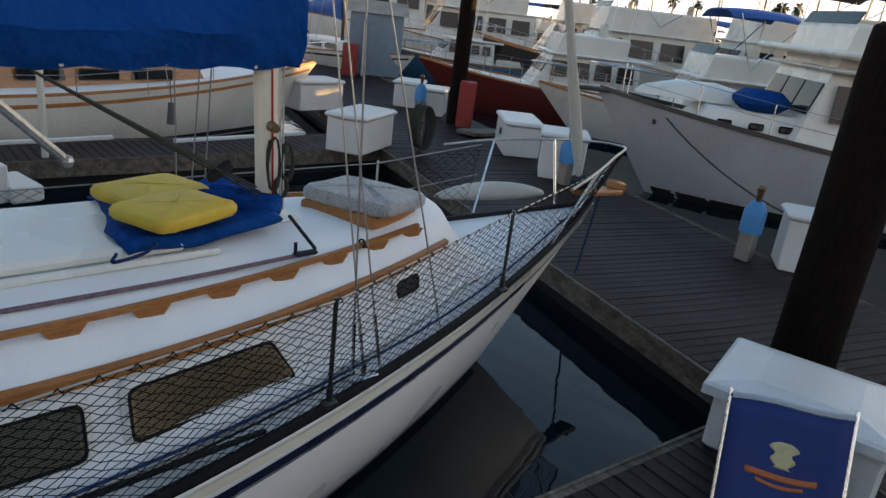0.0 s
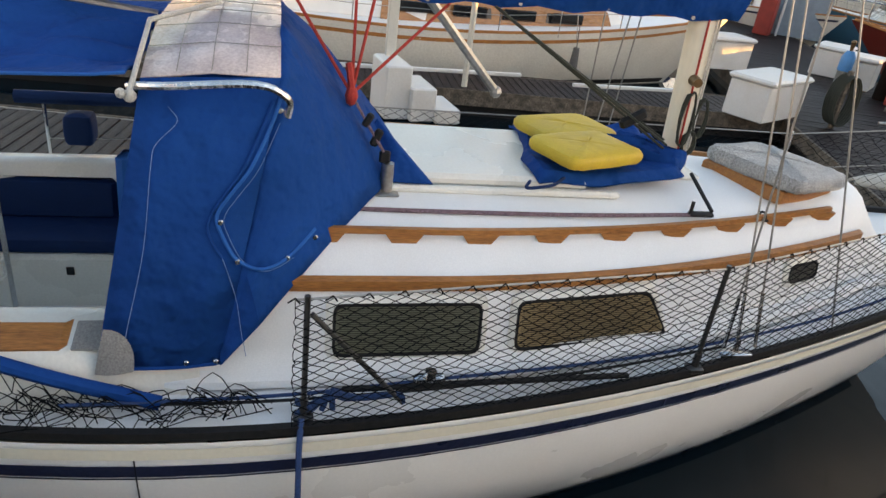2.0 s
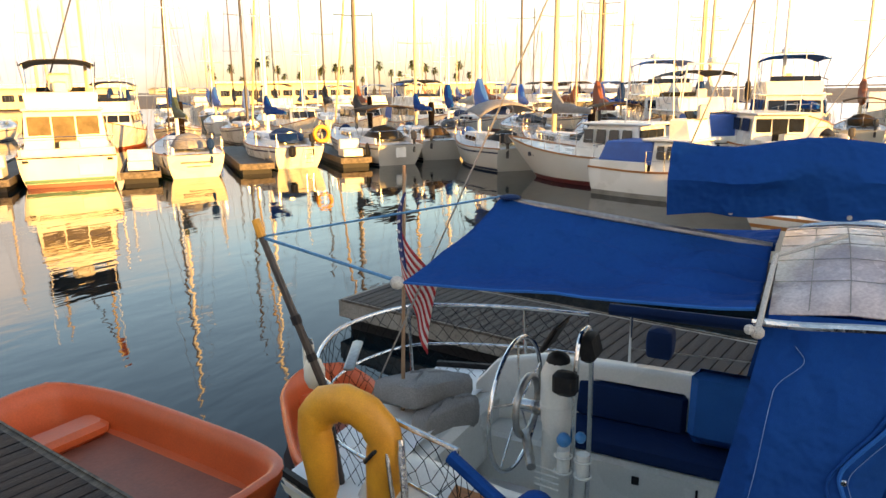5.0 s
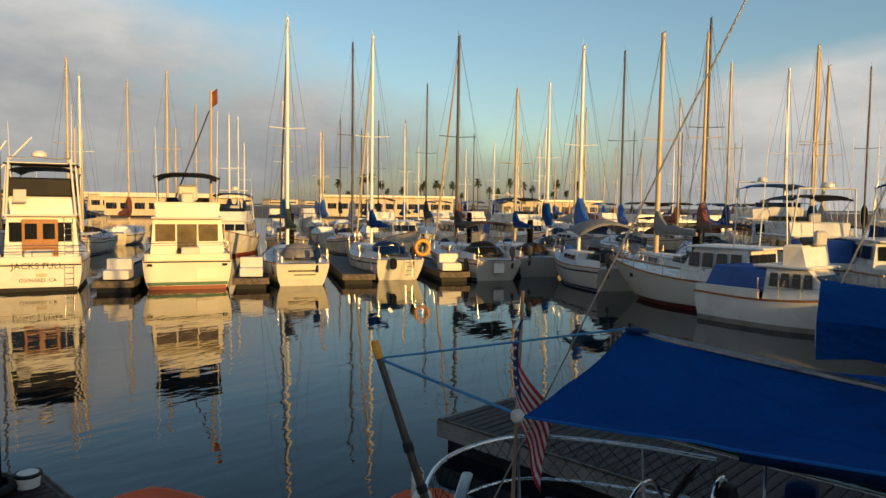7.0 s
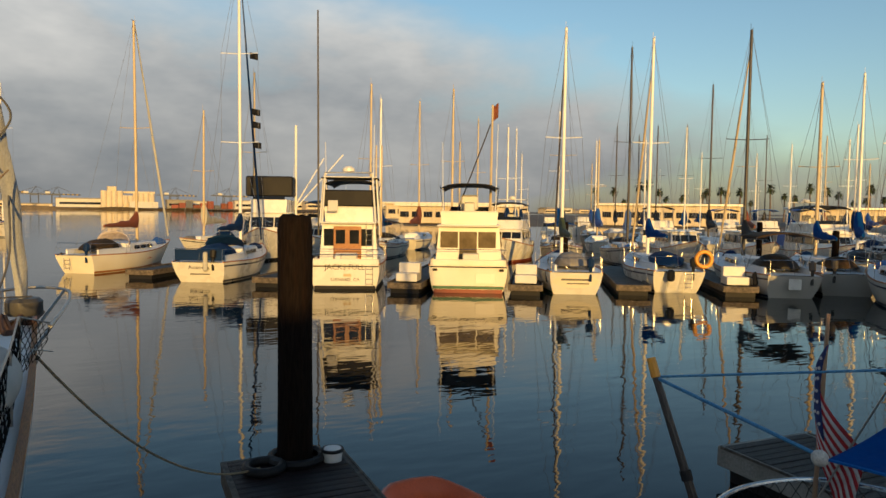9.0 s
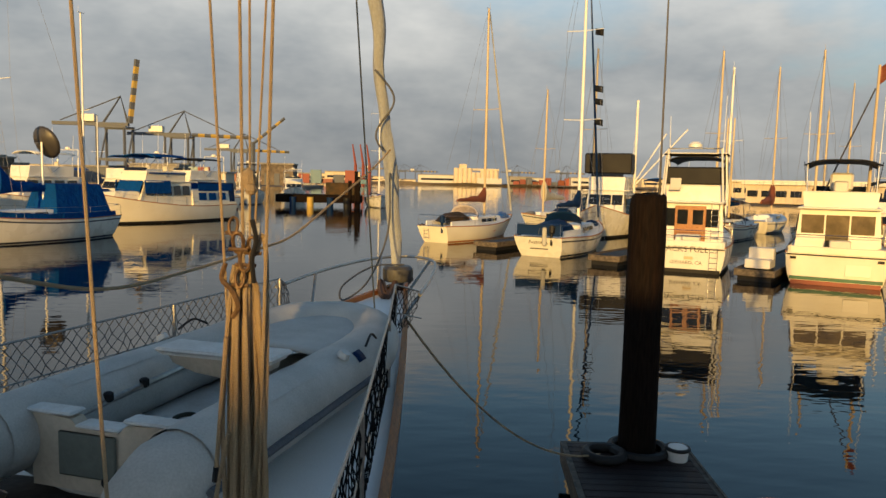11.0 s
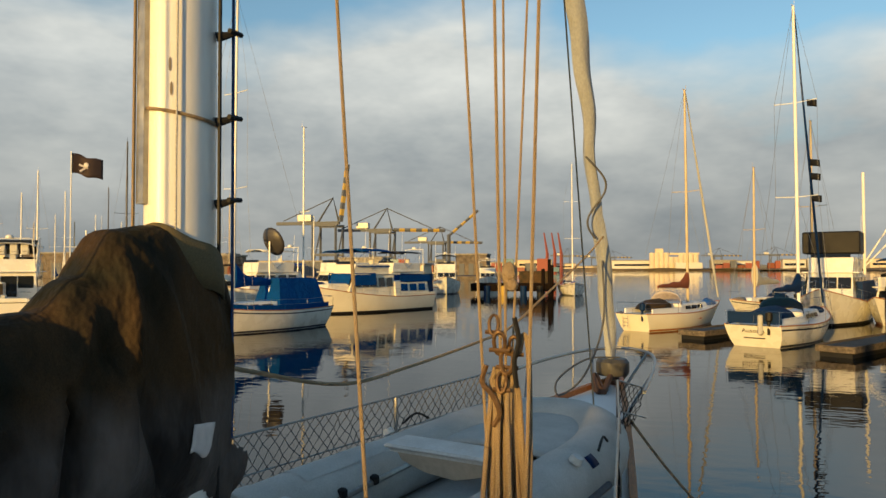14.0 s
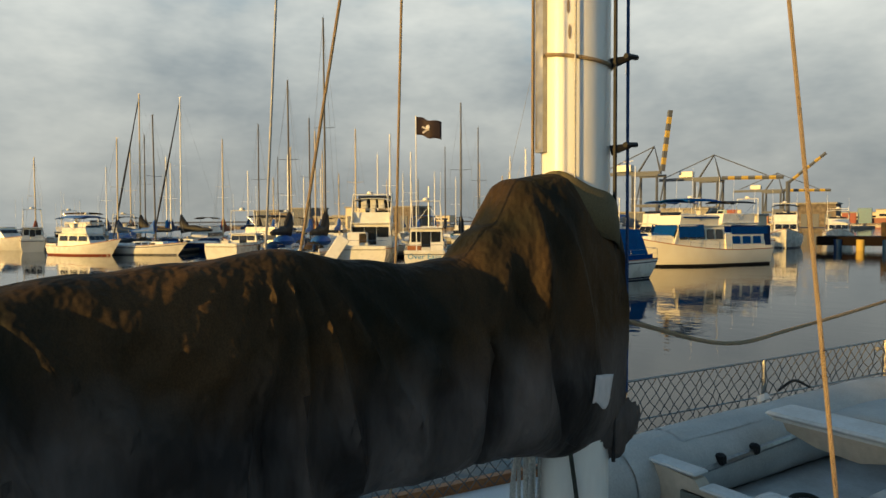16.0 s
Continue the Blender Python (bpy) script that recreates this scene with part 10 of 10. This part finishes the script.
part("cap", Shape().tube([(3.05, 9.2, 0.45), (3.05, 9.2, 0.56), (3.05, 9.2, 0.6)], [0.11, 0.12, 0.1], 14), BOXW, cup)
part("ring", Shape().tube([(3.05 + 0.12 * math.cos(q), 9.2 + 0.12 * math.sin(q), 0.58) for q in (2 * math.pi * j / 16 for j in range(17))], 0.02, 6, caps=False), BLACK, cup)
pr = thing("pile_ring", (2.68, 9.4, 0.45), "dark guide frame round the end pile", "pile guide")
part("frame", Shape().tube([(2.68 + 0.3 * math.cos(q), 9.4 + 0.3 * math.sin(q), 0.5) for q in (2 * math.pi * j / 20 for j in range(21))], 0.05, 7, caps=False), BLACK, pr)
tire = thing("bumper_tyre", (2.25, 9.25, 0.45), "worn tyre lying on the dock end as a bumper", "tyre")
part("tread", Shape().tube([(2.25 + 0.2 * math.cos(q), 9.25 + 0.2 * math.sin(q), 0.5) for q in (2 * math.pi * j / 20 for j in range(21))], 0.055, 9, caps=False), BLACK, tire)

# orange tenders astern
def tender(x, y, rot, L=2.7, W=1.3, label="orange moulded plastic tender afloat astern"):
    """An open blunt-nosed plastic boat with a rolled gunwale and a flat floor."""
    t = thing("tender", (0, 0, 0), label, "tender", "orange tenders")
    def ring(k, z, n=28):
        out = []
        for i in range(n):
            q = 2 * math.pi * i / n
            c, s = math.cos(q), math.sin(q)
            w = W / 2 * (1 - 0.28 * max(0, s) ** 2)
            out.append((math.copysign(abs(c) ** 0.45, c) * w * k, math.copysign(abs(s) ** 0.45, s) * L / 2 * (k * 0.5 + 0.5) + 0.0, z + 0.10 * max(0, s) ** 3 * (z > 0.2)))
        return out
    part("hull", Shape().loft([ring(0.78, -0.08), ring(0.88, 0.06), ring(0.97, 0.28), ring(1.03, 0.4), ring(1.03, 0.45), ring(0.97, 0.47), ring(0.91, 0.45), ring(0.86, 0.3), ring(0.78, 0.12)]), ORANGE, t, angle=60)
    part("thwart", Shape().box((0, 0.92, 0.22), (W * 0.62, 0.35, 0.16), bev=0.05), ORANGE, t, smooth=False)
    part("floor", Shape().box((0, 0, 0.13), (W * 0.6, L * 0.72, 0.02), bev=0.005), mat("tender_floor", (0.30, 0.09, 0.05), 0.6, big=3, stain=0.5), t, smooth=False)
    t.matrix_basis = pose(x, y, -0.09, 0, 0, rot)
    return t


tender(3.45, 6.62, -4, L=3.2, W=1.25)
tender(4.76, 5.22, -44, L=2.0, W=1.0, label="small orange plastic tender close under the stern")
solo("painter", Shape().tube(sag((3.1, 5.1, 0.4), (2.55, 4.4, 0.45), 0.3), 0.012, 6), ROPEG, "dark painter from the tender to the dock", "rope", "mooring lines")

# ---- planks of the near docks ----
PLANK_MESH = {}


def plank_mesh(w, d, t=0.045):
    key = (round(w, 2), d)
    if key not in PLANK_MESH:
        s = Shape().box((0, 0, 0), (key[0], d - 0.006, t), bev=0.006)
        me = bpy.data.meshes.new("plank")
        me.from_pydata(s.v, [], s.f)
        me.materials.append(PLANK)
        PLANK_MESH[key] = me
    return PLANK_MESH[key]


def planks(ob, a, b, w0, w1, d=0.14, s0=0.0, s1=1.0, most=300):
    a, b = Vector((*a, 0)), Vector((*b, 0))
    L = (b - a).length
    ang = math.atan2((b - a).y, (b - a).x) - math.pi / 2
    rn = random.Random(int(L * 100))
    n = int(L / d)
    k0, k1 = int(n * s0), int(n * s1)
    made = 0
    rest = Shape()
    for i in range(n):
        t = (i + 0.5) / n
        c = a.lerp(b, t)
        w = w0 + (w1 - w0) * t
        z = DOCK_Z - 0.022 + rn.uniform(-0.004, 0.004)
        if k0 <= i < k1 and made < most:
            p = new("plank", plank_mesh(w, d))
            p.parent = ob
            p.location = c + Vector((0, 0, z)) - ORIGIN[ob.name]
            p.rotation_euler = (0, 0, ang + rn.uniform(-0.004, 0.004))
            made += 1
        else:
            rest.box((c.x, c.y, z), (w, d - 0.012, 0.045), rot=(0, 0, math.degrees(ang)), bev=0.006)
    if rest.v:
        part("plank_rest", rest, PLANK, ob, smooth=False, kind="stuff")


planks(FING, (0.58, -6.2), (2.6, 9.65), 1.3, 1.3)
planks(FING2, (7.1, -0.6), (8.27, 7.1), 1.42, 1.42, most=60)
planks(FING3, (11.0, -8.0), (12.0, 6.5), 1.2, 1.2, most=60)
planks(MAIN, (-9.0, -2.9), (27.0, -15.6), 3.0, 4.2, s0=0.3, s1=0.85, most=160)
